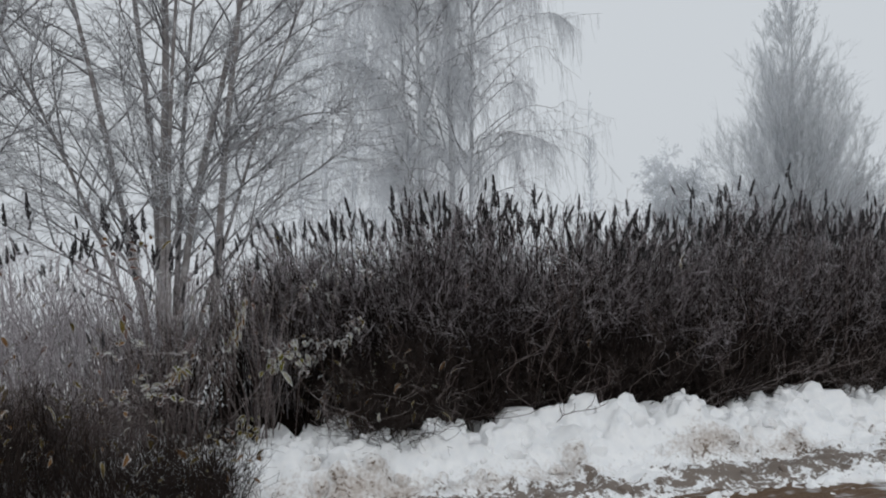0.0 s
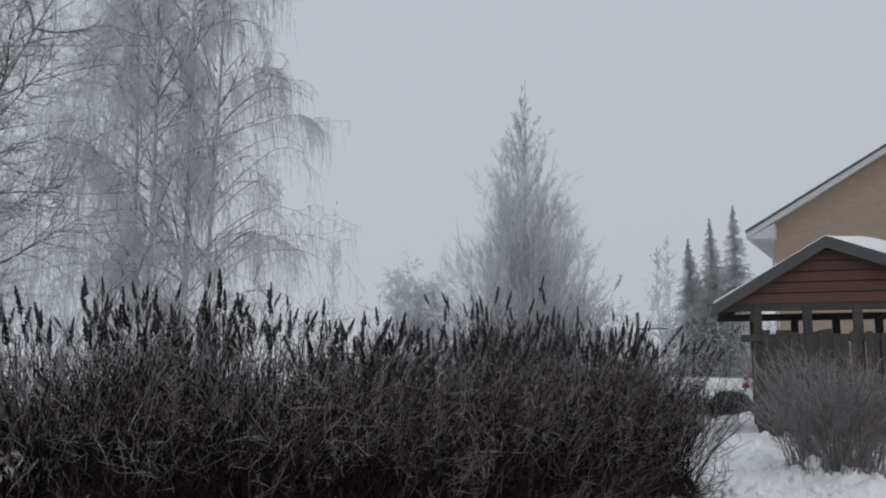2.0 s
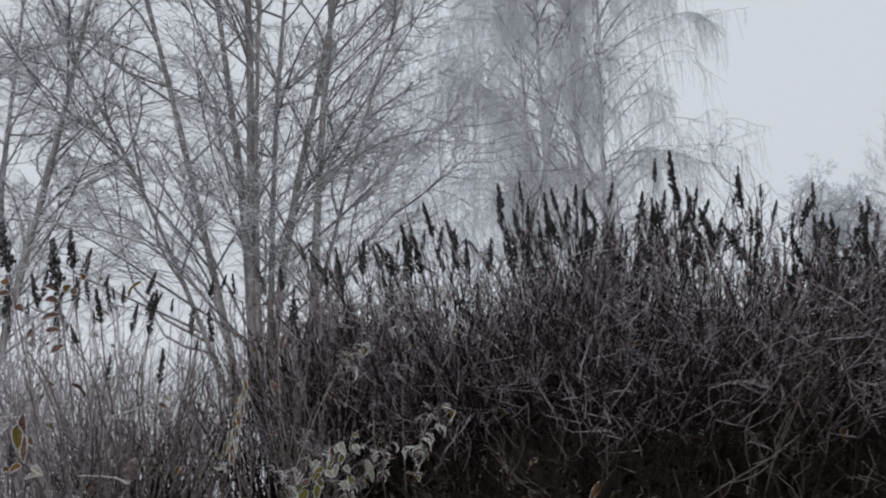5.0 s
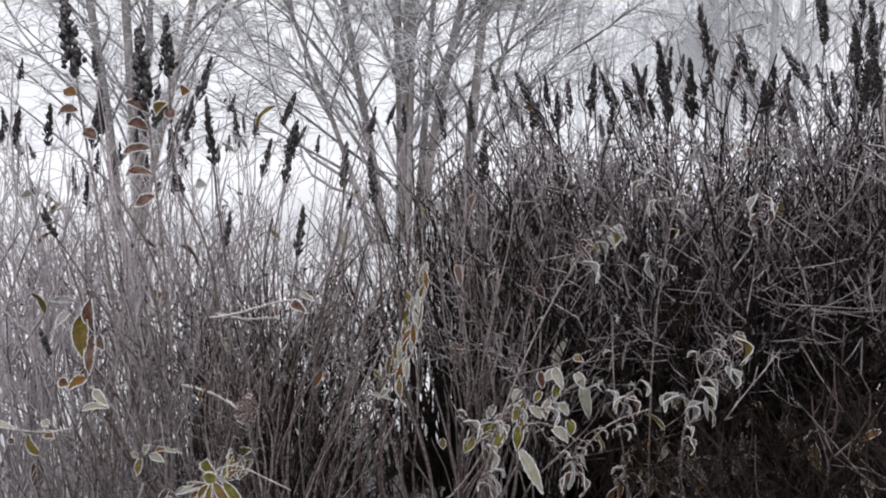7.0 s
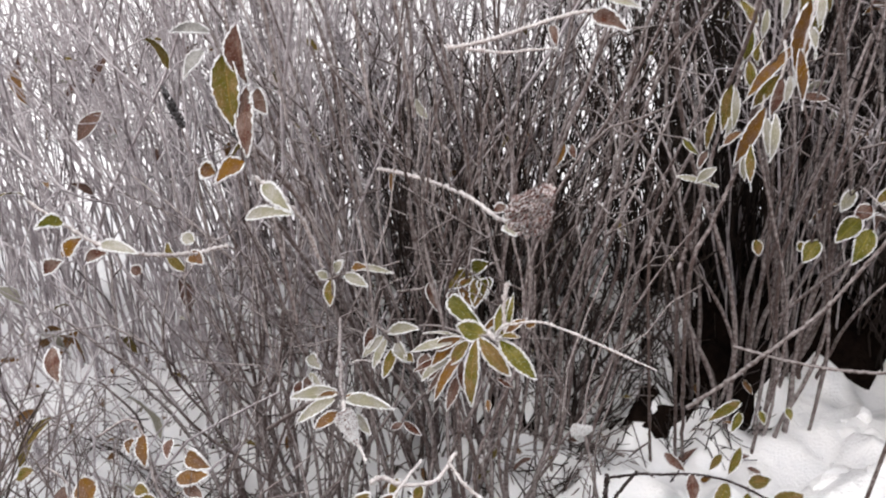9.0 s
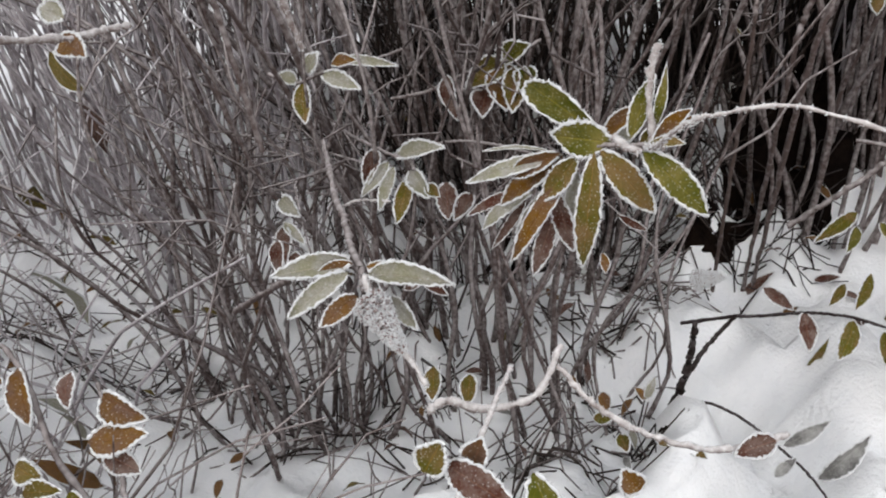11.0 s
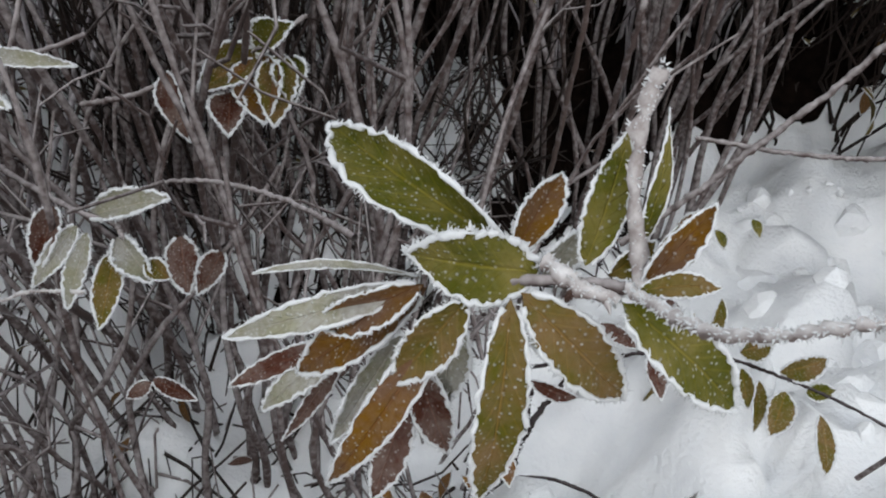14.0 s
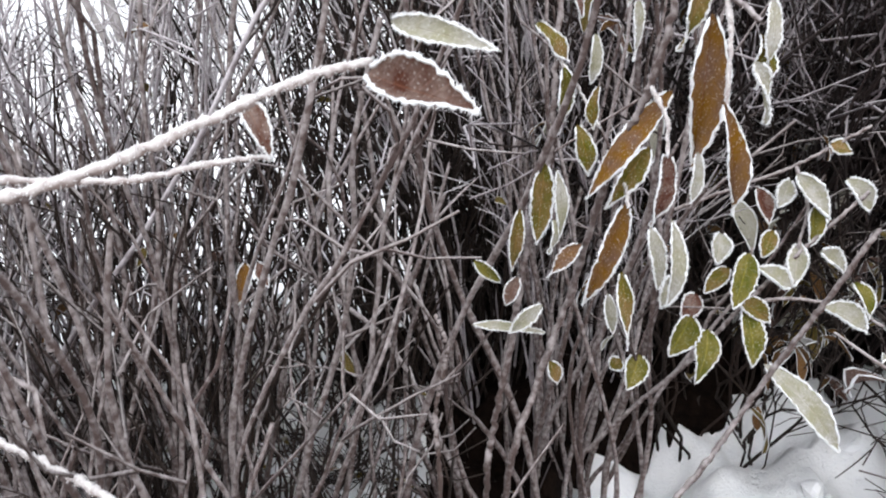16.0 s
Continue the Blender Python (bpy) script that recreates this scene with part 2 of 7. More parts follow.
def planks(dark, light, scale=6.0):
    def build(n, l, b):
        where = coords(n)
        stretch = n.new("ShaderNodeMapping")
        stretch.inputs["Scale"].default_value = (1, 1, 0.12)
        l.new(where, stretch.inputs["Vector"])
        grain = noise_node(n, l, scale * 6, 5, stretch.outputs["Vector"])
        stain = noise_node(n, l, 2.5, 3, where)
        r = n.new("ShaderNodeObjectInfo").outputs["Random"]
        c = blend(n, l, grain, dark, light)
        c2 = blend(n, l, calc(n, l, "MULTIPLY", r, 0.5), c, dark)
        l.new(blend(n, l, calc(n, l, "MULTIPLY", stain, 0.35), c2, (0.12, 0.115, 0.11)), b.inputs["Base Color"])
        b.inputs["Roughness"].default_value = 0.8
        relief(n, l, b, grain, 0.4, 0.004)

    return build


m_red_board = mat("red_brown_board", planks((0.075, 0.030, 0.021), (0.145, 0.064, 0.045)))
m_grey_board = mat("weathered_dark_board", planks((0.030, 0.025, 0.022), (0.072, 0.061, 0.054)))
m_fascia = mat("dark_grey_fascia", planks((0.055, 0.055, 0.06), (0.10, 0.10, 0.105)))


def yellow_brick(n, l, b):
    where = coords(n)
    t = n.new("ShaderNodeTexBrick")
    d = n.new("ShaderNodeVectorMath")
    d.operation = "DOT_PRODUCT"
    d.inputs[1].default_value = (0.791, -0.611, 0)
    l.new(where, d.inputs[0])
    sep = n.new("ShaderNodeSeparateXYZ")
    l.new(where, sep.inputs[0])
    com = n.new("ShaderNodeCombineXYZ")
    l.new(d.outputs["Value"], com.inputs[0])
    l.new(sep.outputs["Z"], com.inputs[1])
    l.new(com.outputs[0], t.inputs["Vector"])
    t.inputs["Scale"].default_value = 1.0
    t.inputs["Brick Width"].default_value = 0.27
    t.inputs["Row Height"].default_value = 0.075
    t.inputs["Mortar Size"].default_value = 0.008
    t.inputs["Color1"].default_value = (0.36, 0.285, 0.215, 1)
    t.inputs["Color2"].default_value = (0.31, 0.24, 0.18, 1)
    t.inputs["Mortar"].default_value = (0.27, 0.21, 0.17, 1)
    v = noise_node(n, l, 0.8, 4, where)
    l.new(blend(n, l, calc(n, l, "MULTIPLY", v, 0.3), t.outputs["Color"], (0.36, 0.29, 0.23)), b.inputs["Base Color"])
    b.inputs["Roughness"].default_value = 0.85
    relief(n, l, b, t.outputs["Fac"], 0.4, -0.006)


m_brick = mat("yellow_brick", yellow_brick)


def plain(colour, rough=0.6, vary=0.15, scale=8.0, metal=0.0):
    def build(n, l, b):
        v = noise_node(n, l, scale, 4, coords(n))
        dark = tuple(c * (1 - vary * 2) for c in colour)
        l.new(blend(n, l, v, dark, colour), b.inputs["Base Color"])
        b.inputs["Roughness"].default_value = rough
        b.inputs["Metallic"].default_value = metal
        relief(n, l, b, v, 0.15, 0.003)

    return build


m_white_trim = mat("pale_grey_trim_paint", plain((0.62, 0.63, 0.64)))
m_roof_metal = mat("dark_roof_sheet", plain((0.09, 0.095, 0.105), 0.5))
m_zinc = mat("pale_metal_pipe", plain((0.5, 0.5, 0.5), 0.45, 0.1, 20))
m_tarp = mat("dark_green_tarpaulin", plain((0.022, 0.028, 0.028), 0.55, 0.2, 5))
m_cone = mat("orange_cone_plastic", plain((0.50, 0.13, 0.07), 0.5, 0.1, 10))
m_cone_band = mat("white_reflective_band", plain((0.7, 0.7, 0.7), 0.4, 0.05, 10))
m_pole = mat("grey_weathered_pole", plain((0.16, 0.15, 0.145), 0.8, 0.25, 12))


def leaf_mat(base, other, frost, back):
    """A frozen leaf: blotched blade, white rime grains on the upper face."""

    def build(n, l, b):
        where = coords(n)
        blot, fine = noise_node(n, l, 55, 4, where), noise_node(n, l, 420, 3, where)
        v = n.new("ShaderNodeTexVoronoi")
        v.inputs["Scale"].default_value = 430
        l.new(where, v.inputs["Vector"])
        v.inputs["Randomness"].default_value = 1.0
        blade = blend(n, l, stops(n, l, blot, [(0.38, (0, 0, 0)), (0.66, (1, 1, 1))]), base, other)
        grains = stops(n, l, v.outputs["Distance"], [(0.16, (1, 1, 1)), (0.30, (0, 0, 0))])
        patch = stops(n, l, calc(n, l, "ADD", blot, calc(n, l, "MULTIPLY", fine, 0.5)), [(0.60, (0, 0, 0)), (1.05, (1, 1, 1))])
        at = n.new("ShaderNodeAttribute")
        at.attribute_name = "blade"
        ab = n.new("ShaderNodeSeparateXYZ")
        l.new(at.outputs["Vector"], ab.inputs[0])
        off = calc(n, l, "ABSOLUTE", ab.outputs["X"], 0)
        rib = stops(n, l, calc(n, l, "FRACT", calc(n, l, "SUBTRACT", calc(n, l, "MULTIPLY", ab.outputs["Y"], 9.0), calc(n, l, "MULTIPLY", off, 1.6)), 0), [(0.0, (1, 1, 1)), (0.16, (0, 0, 0))])
        mid = stops(n, l, off, [(0.02, (1, 1, 1)), (0.09, (0, 0, 0))])
        vein = calc(n, l, "MAXIMUM", mid, calc(n, l, "MULTIPLY", rib, 0.45))
        blade = blend(n, l, calc(n, l, "MULTIPLY", vein, 0.35), blade, tuple(min(1.0, 2.2 * c + 0.01) for c in other))
        edge = stops(n, l, calc(n, l, "ADD", off, calc(n, l, "MULTIPLY", fine, 0.5)), [(1.06, (0, 0, 0)), (1.36, (1, 1, 1))])
        dusted = stops(n, l, noise_node(n, l, 120, 3, where), [(0.36, (0.25, 0.25, 0.25)), (0.62, (1, 1, 1))])
        f = calc(n, l, "ADD", calc(n, l, "MULTIPLY", calc(n, l, "MULTIPLY", grains, dusted), frost), calc(n, l, "MULTIPLY", edge, 0.75))
        f = calc(n, l, "ADD", f, calc(n, l, "MULTIPLY", patch, back))
        f.node.use_clamp = True
        l.new(blend(n, l, f, blade, (0.70, 0.71, 0.69)), b.inputs["Base Color"])
        b.inputs["Roughness"].default_value = 0.75
        b.inputs["Specular IOR Level"].default_value = 0.15
        relief(n, l, b, calc(n, l, "ADD", calc(n, l, "ADD", calc(n, l, "MULTIPLY", grains, 0.6), fine), calc(n, l, "MULTIPLY", vein, -1.2)), 0.6, 0.0018)

    return build


LEAF = {
    "green": mat("green_frozen_leaf", leaf_mat((0.070, 0.074, 0.004), (0.14, 0.112, 0.008), 0.42, 0.05)),
    "olive": mat("olive_frozen_leaf", leaf_mat((0.090, 0.082, 0.006), (0.15, 0.080, 0.008), 0.40, 0.07)),
    "amber": mat("amber_frozen_leaf", leaf_mat((0.165, 0.078, 0.005), (0.10, 0.034, 0.005), 0.36, 0.09)),
    "brown": mat("russet_frozen_leaf", leaf_mat((0.070, 0.022, 0.012), (0.11, 0.048, 0.028), 0.34, 0.16)),
    "pale": mat("rimed_pale_leaf", leaf_mat((0.26, 0.25, 0.17), (0.21, 0.185, 0.15), 0.40, 0.40)),
    "grey": mat("grey_frozen_leaf", leaf_mat((0.15, 0.145, 0.14), (0.21, 0.20, 0.19), 0.4, 0.4)),
}
m_rim = mat("white_rime_edge", plain((0.76, 0.77, 0.78), 0.85, 0.12, 300))

# ---------------- ground ----------------


def clumps(x, y, seed=0):
    """Rounded lumps: one minus the squared distance to the nearest of scattered points."""
    xi, yi = np.floor(x), np.floor(y)
    best = np.full(np.shape(x), 9.0)
    for dx in (-1, 0, 1):
        for dy in (-1, 0, 1):
            a, b = xi + dx, yi + dy
            h1 = np.sin(a * 127.1 + b * 311.7 + seed) * 43758.5453
            h2 = np.sin(a * 269.5 + b * 183.3 + seed) * 43758.5453
            px, py = a + h1 - np.floor(h1), b + h2 - np.floor(h2)
            best = np.minimum(best, (x - px) ** 2 + (y - py) ** 2)
    return 1 - np.clip(best, 0, 1)


def along_bank(x, y):
    return (y - (5.95 + 0.42 * x)) * 0.922


def ground_height(x, y):
    q = along_bank(x, y)
    lump = fractal(x * 2.6, y * 2.6, 3) - 0.47
    clod = np.clip(fractal(x * 7, y * 7, 9, 3) - 0.42, 0, 1)
    edge = 0.35 * (fractal(x * 1.1, y * 1.1, 21) - 0.47)
    e2 = edge + 0.16 * (fractal(x * 4.5, y * 4.5, 23) - 0.47)
    up = 0.38 * ramp(q + e2, -1.75, -0.85) + 0.62 * ramp(q + e2, -0.68, -0.30)
    crest = np.exp(-((q + 0.15) ** 2) / 0.12)
    near = 1 - ramp(np.hypot(x - 2, y - 7), 14, 40)
    wx, wy = x + 0.10 * fractal(x * 5, y * 5, 31), y + 0.10 * fractal(x * 5, y * 5, 32)
    broken = np.maximum(ramp(fractal(x * 1.3, y * 1.3, 77), 0.34, 0.60), 0.8 * ramp(x, -1.45, -1.15) * (1 - ramp(x, -0.2, 0.4)))
    chunk = broken * (0.10 * ramp(clumps(wx * 3.3, wy * 3.3, 1), 0.58, 0.88) + 0.075 * ramp(clumps(wx * 7.5, wy * 7.5, 2), 0.54, 0.88) + 0.045 * ramp(clumps(wx * 15, wy * 15, 3), 0.5, 0.9)) * (1 - 0.72 * ramp(q, -0.25, 0.35) * (x < 4.5) * ramp(x, -0.7, -0.1))
    z = -0.10 + 0.40 * up + near * (0.06 * crest + up * (0.16 * lump + 0.14 * clod * ramp(q, -1.6, -0.2) * (1 - 0.75 * ramp(q, 0.0, 0.8)) + chunk))
    z = z - 0.13 * near * up + near * (1 - up) * 0.22 * np.clip(fractal(x * 3, y * 3, 40) - 0.52, 0, 1)
    z = z - 0.10 * np.exp(-((x + 1.5) ** 2 + (y - 5.35) ** 2) / 0.3)
    z = z - 0.05 * np.exp(-((x + 0.9) ** 2 + (y - 5.95) ** 2) / 0.28)
    rut = np.exp(-((x - 6.3 - 0.25 * (y - 9)) ** 2) / 0.5) * ramp(y, 7, 9)
    z = z - 0.08 * rut * near
    return z + 0.6 * (fractal(x * 0.05, y * 0.05, 60) - 0.47) * (1 - near) + 0.9 * ramp(np.hypot(x, y), 14, 50)


def spread(a, b, step, far):
    core, out, s, grow = list(np.arange(a, b, step)), [b], step, []
    while out[-1] < far:
        s *= 1.22
        out.append(out[-1] + s)
    grow, s = [a], step
    while grow[-1] > -far:
        s *= 1.22
        grow.append(grow[-1] - s)
    return np.array(sorted(set(grow[1:] + core + out)))


def sheet(name, xs, ys, height, smooth=True):
    gx, gy = np.meshgrid(xs, ys)
    i = np.arange(gx.size).reshape(gx.shape)
    q = np.stack([i[:-1, :-1], i[:-1, 1:], i[1:, 1:], i[1:, :-1]], -1)
    return quad_mesh(name, np.stack([gx, gy, height(gx, gy)], -1), q, smooth)


ground = new("ground", sheet("ground", spread(-4.0, 9.0, 0.034, 900), spread(3.6, 11.0, 0.03, 900), ground_height))
ground.data.materials.append(m_snow)
tagged(ground, "trodden crusted snow with a ploughed bank", "snow", kind="structure")


def snow_clods(name, count, x0, x1, q0, q1, small, large, seed, label, sink=0.0):
    """Broken lumps of ploughed snow, half sunk in the bank."""
    rng = np.random.default_rng(seed)
    bm = bmesh.new()
    bmesh.ops.create_icosphere(bm, subdivisions=2, radius=1.0)
    ball = np.array([v.co for v in bm.verts])
    tris = np.array([[v.index for v in f.verts] for f in bm.faces])
    bm.free()
    verts, faces = [], []
    for k in range(count):
        x, q = rng.uniform(x0, x1), rng.uniform(q0, q1)
        y = 5.95 + 0.42 * x + q / 0.922
        r = small + (large - small) * rng.uniform(0, 1) ** 2.6
        d = unit_rows(rng.normal(size=(7, 3)))
        cut = rng.uniform(0.45, 0.95, 7)
        # flat broken faces: clip the ball by a few planes, then roughen
        v = ball.copy()
        for dn, c in zip(d, cut):
            over = np.clip(v @ dn - c, 0, None)
            v = v - over[:, None] * dn
        v = v * (1 + 0.04 * rng.normal(size=(len(v), 1))) * rng.uniform(0.75, 1.25, 3) * r
        z = float(ground_height(np.array(x), np.array(y)))
        verts.append(v + np.array([x, y, z + r * (rng.uniform(-0.3, 0.3) - sink)]))
        faces.append(tris + k * len(ball))
    me = bpy.data.meshes.new(name)
    me.from_pydata(np.concatenate(verts).tolist(), [], np.concatenate(faces).tolist())
    me.materials.append(m_snow)
    return tagged(new(name, me), label, "snow", kind="stuff")


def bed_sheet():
    """Litter and bare soil in the shelter under the hedge; also laid over merely shaded snow."""
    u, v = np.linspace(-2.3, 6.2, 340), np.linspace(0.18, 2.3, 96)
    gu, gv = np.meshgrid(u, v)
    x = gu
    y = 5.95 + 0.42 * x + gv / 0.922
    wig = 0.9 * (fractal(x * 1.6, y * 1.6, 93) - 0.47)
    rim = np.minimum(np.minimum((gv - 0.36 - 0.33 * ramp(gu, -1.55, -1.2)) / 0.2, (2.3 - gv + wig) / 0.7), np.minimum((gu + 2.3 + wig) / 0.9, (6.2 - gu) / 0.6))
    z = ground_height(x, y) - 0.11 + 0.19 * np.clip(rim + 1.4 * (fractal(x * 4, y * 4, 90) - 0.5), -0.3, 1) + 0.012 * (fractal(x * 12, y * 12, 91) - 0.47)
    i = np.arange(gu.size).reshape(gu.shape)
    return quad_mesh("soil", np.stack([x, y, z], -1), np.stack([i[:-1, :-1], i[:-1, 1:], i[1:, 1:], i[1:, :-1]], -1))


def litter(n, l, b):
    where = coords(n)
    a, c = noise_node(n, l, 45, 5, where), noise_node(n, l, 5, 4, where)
    # Near black: the hedge's shade is put into the litter colour.
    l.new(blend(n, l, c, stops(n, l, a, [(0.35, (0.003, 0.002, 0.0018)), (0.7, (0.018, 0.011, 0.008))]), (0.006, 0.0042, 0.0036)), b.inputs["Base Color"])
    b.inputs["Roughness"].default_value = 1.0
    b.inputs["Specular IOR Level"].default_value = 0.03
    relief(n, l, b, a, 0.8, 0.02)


m_litter_shade = mat("shade_dark_litter", litter)
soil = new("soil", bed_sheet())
soil.data.materials.append(m_litter_shade)
tagged(soil, "leaf litter under the hedge with shade put into its colour", "soil", kind="structure")


def road_height(x, y):
    ruts = 0.025 * np.sin(along_bank(x, y) * 9 + 0.6 * np.sin(x))
    return -0.02 + ruts * 0.5 + 0.06 * (fractal(x * 4, y * 4, 70) - 0.47)


def road_sheet():
    u, v = np.linspace(-30, 34, 520), np.concatenate([np.linspace(-7.5, -2.2, 40), np.linspace(-2.15, -0.4, 60)])
    gu, gv = np.meshgrid(u, v)
    x = gu * 0.922 - gv * 0.387
    y = 5.95 + 0.42 * x + gv / 0.922
    i = np.arange(gu.size).reshape(gu.shape)
    q = np.stack([i[:-1, :-1], i[:-1, 1:], i[1:, 1:], i[1:, :-1]], -1)
    return quad_mesh("road", np.stack([x, y, road_height(x, y)], -1), q)


road = new("road", road_sheet())
road.data.materials.append(m_gravel)
tagged(road, "wet brown gravel lane with slush", "road", kind="structure")

snow_clods("snow_clods", 900, -0.9, 7.5, -0.85, 0.25, 0.012, 0.085, 41, "broken lumps of ploughed snow along the bank")
snow_clods("snow_clods", 90, 0.3, 5.2, -0.42, 0.02, 0.07, 0.20, 45, "thick broken slabs of ploughed snow along the bank crest", 0.45)
snow_clods("snow_clods", 420, 0.9, 4.5, -1.42, -1.22, 0.02, 0.09, 46, "low ridge of slushy snow left along the lane", 0.5)
snow_clods("snow_clods", 500, -0.8, 7.0, -1.7, -0.6, 0.008, 0.045, 42, "small crumbs of snow on the lane edge")
snow_clods("snow_clods", 320, 5.6, 11.5, 0.2, 3.4, 0.02, 0.13, 43, "lumps of trodden snow beside the hedge")

snow_clods("snow_clods", 420, -1.25, -0.1, -0.25, 0.62, 0.006, 0.05, 44, "broken crusts of snow at the hedge foot", 0.4)

# ---------------- building blocks for things ----------------


def thing(name, x, y, z, label, category, group="", kind=""):
    ob = new(name)
    ob.empty_display_size = 0.1
    ob.location = (x, y, z)
    return tagged(ob, label, category, group, kind)


def origin(ob):
    v = Vector(ob.location)
    while ob.parent:
        ob = ob.parent
        v += Vector(ob.location)
    return v


def part(name, data, material, parent, label="", kind=""):
    """One mesh object under a thing or a part. A fresh mesh in world places is moved to the parent's own place."""
    if isinstance(data, bmesh.types.BMesh):
        bm, data = data, bpy.data.meshes.new(name)
        bm.to_mesh(data)
        bm.free()
    data.transform(Matrix.Translation(-origin(parent)))
    data.materials.append(material)
    ob = new(name, data)
    ob.parent = parent
    return tagged(ob, label, kind=kind)


def placed(name, data, parent, m, label=""):
    """One more object on a shared mesh, under a thing."""
    ob = new(name, data)
    ob.parent = parent
    ob.matrix_basis = Matrix.Translation(-origin(parent)) @ m
    return tagged(ob, label)


def box(bm, m, sx, sy, sz, bevel=0.0):
    """A box of these sizes, standing on the pose m."""
    made = bmesh.ops.create_cube(bm, size=1.0, matrix=m @ Matrix.Translation((0, 0, sz / 2)) @ Matrix.Diagonal((sx, sy, sz, 1)))
    if bevel:
        edges = list({e for v in made["verts"] for e in v.link_edges})
        bmesh.ops.bevel(bm, geom=edges, offset=bevel, segments=1, affect="EDGES")
    return bm


def prism(points, u, v, at, thick):
    """A plate with this outline in (u, z), of a thickness along v, as a bmesh."""
    bm = bmesh.new()
    front = [bm.verts.new(Vector(at) + u * a + Vector((0, 0, b))) for a, b in points]
    back = [bm.verts.new(w.co + v * thick) for w in front]
    bm.faces.new(front)
    bm.faces.new(back[::-1])
    for k in range(len(points)):
        bm.faces.new((front[k - 1], front[k], back[k], back[k - 1])[::-1])
    bmesh.ops.recalc_face_normals(bm, faces=bm.faces)
    return bm


# ---------------- woody plants ----------------


def shoots(rng, bx, by, bz, height, azimuth, lean, n=9, wobble=0.03, power=1.6):
    """Stems that rise from the ground and lean out: an array of paths."""
    m = len(bx)
    s = np.linspace(0, 1, n)[None]
    out = lean[:, None] * s**power
    ph = rng.uniform(0, 6.28, (4, m, 1))
    wx = wobble * (np.sin(5 * s + ph[0]) - np.sin(ph[0]) + 0.6 * (np.sin(11 * s + ph[1]) - np.sin(ph[1])))
    wy = wobble * (np.sin(5 * s + ph[2]) - np.sin(ph[2]) + 0.6 * (np.sin(11 * s + ph[3]) - np.sin(ph[3])))
    x = bx[:, None] + np.cos(azimuth)[:, None] * out + wx
    y = by[:, None] + np.sin(azimuth)[:, None] * out + wy
    z = bz[:, None] + height[:, None] * (s - 0.18 * np.clip(lean / height, 0, 1)[:, None] * s**2)
    return np.stack([x, y, z], -1)


def offshoots(rng, paths, count, s0, s1, length, angle, droop=0.0, n=4, wobble=0.05, rise=0.0, shrink=0.5, rel=False):
    """Side shoots from random places of the paths. Angle: from the parent, in degrees."""
    m, k, _ = paths.shape
    which, s = rng.integers(0, m, count), rng.uniform(s0, s1, count)
    at = s * (k - 1)
    i = np.clip(at.astype(int), 0, k - 2)
    f = (at - i)[:, None]
    a, b = paths[which, i], paths[which, i + 1]
    start, t = a + (b - a) * f, b - a
    t /= np.linalg.norm(t, axis=1, keepdims=True) + 1e-9
    r = rng.normal(size=(count, 3))
    r -= t * (r * t).sum(1, keepdims=True)
    r /= np.linalg.norm(r, axis=1, keepdims=True) + 1e-9
    ang = np.radians(rng.normal(angle, angle * 0.25, count))[:, None]
    d = t * np.cos(ang) + r * np.sin(ang)
    d[:, 2] += rise
    d /= np.linalg.norm(d, axis=1, keepdims=True)
    ln = (length * rng.uniform(0.5, 1.3, count) * (1 - shrink * s))[:, None, None]
    if rel:
        ln = ln * np.linalg.norm(paths[:, -1] - paths[:, 0], axis=1)[which][:, None, None]
    u = np.linspace(0, 1, n)[None, :, None]
    side = np.cross(d, rng.normal(size=(count, 3)))[:, None]
    p = start[:, None] + ln * (d[:, None] * u + side * wobble * np.sin(u * rng.uniform(2, 7, (count, 1, 1))))
    p[:, :, 2] -= (ln * droop * u**2)[:, :, 0]
    return p


def taper(n, a, b):
    return np.linspace(a, b, n)[None]


def seed_head_mesh(name, seed, length, width):
    """A dry flower spike: short branchlets with clustered seed cups round a stalk."""
    rng = np.random.default_rng(seed)
    t = Tubes()
    t.add(np.array([[[0, 0, 0], [0.004, 0, length * 0.5], [0, 0.003, length]]]), taper(3, 0.004, 0.002), 4)
    count = 86
    s = rng.uniform(0.0, 1.0, count)
    r = width * (0.10 + 0.80 * (1 - s) ** 0.8) * np.clip(s / 0.10, 0.4, 1) * rng.uniform(0.1, 1.0, count) ** 0.6
    a = rng.uniform(0, 6.28, count)
    c = np.stack([np.cos(a) * r, np.sin(a) * r, s * length], -1)
    d = np.stack([np.cos(a) * 0.35, np.sin(a) * 0.35, np.full(count, 0.95)], -1) * (length * 0.10) * rng.uniform(0.6, 1.4, (count, 1))
    t.add(np.stack([c - d * 0.5, c, c + d * 0.6], 1), np.array([[0.35, 1.0, 0.15]]) * width * 0.25, 3)
    side = np.arange(5)
    t.add(np.stack([np.stack([0 * side, 0 * side, side * length * 0.16], -1), np.stack([np.cos(side * 2.4) * width, np.sin(side * 2.4) * width, side * length * 0.16 + length * 0.14], -1)], 1), np.array([[0.0016, 0.0012]]), 3)
    return t.mesh(name)


HEADS = [seed_head_mesh("seed_head", 5 + k, (0.125, 0.10, 0.15, 0.085)[k], (0.025, 0.022, 0.028, 0.020)[k]) for k in range(4)]
for h in HEADS:
    h.materials.append(m_seed)


# ---------------- leaves, shoots and seed heads ----------------
VIEW = np.array([0.14, -0.74, 0.66])


def unit(v):
    return v / (np.linalg.norm(v) + 1e-9)


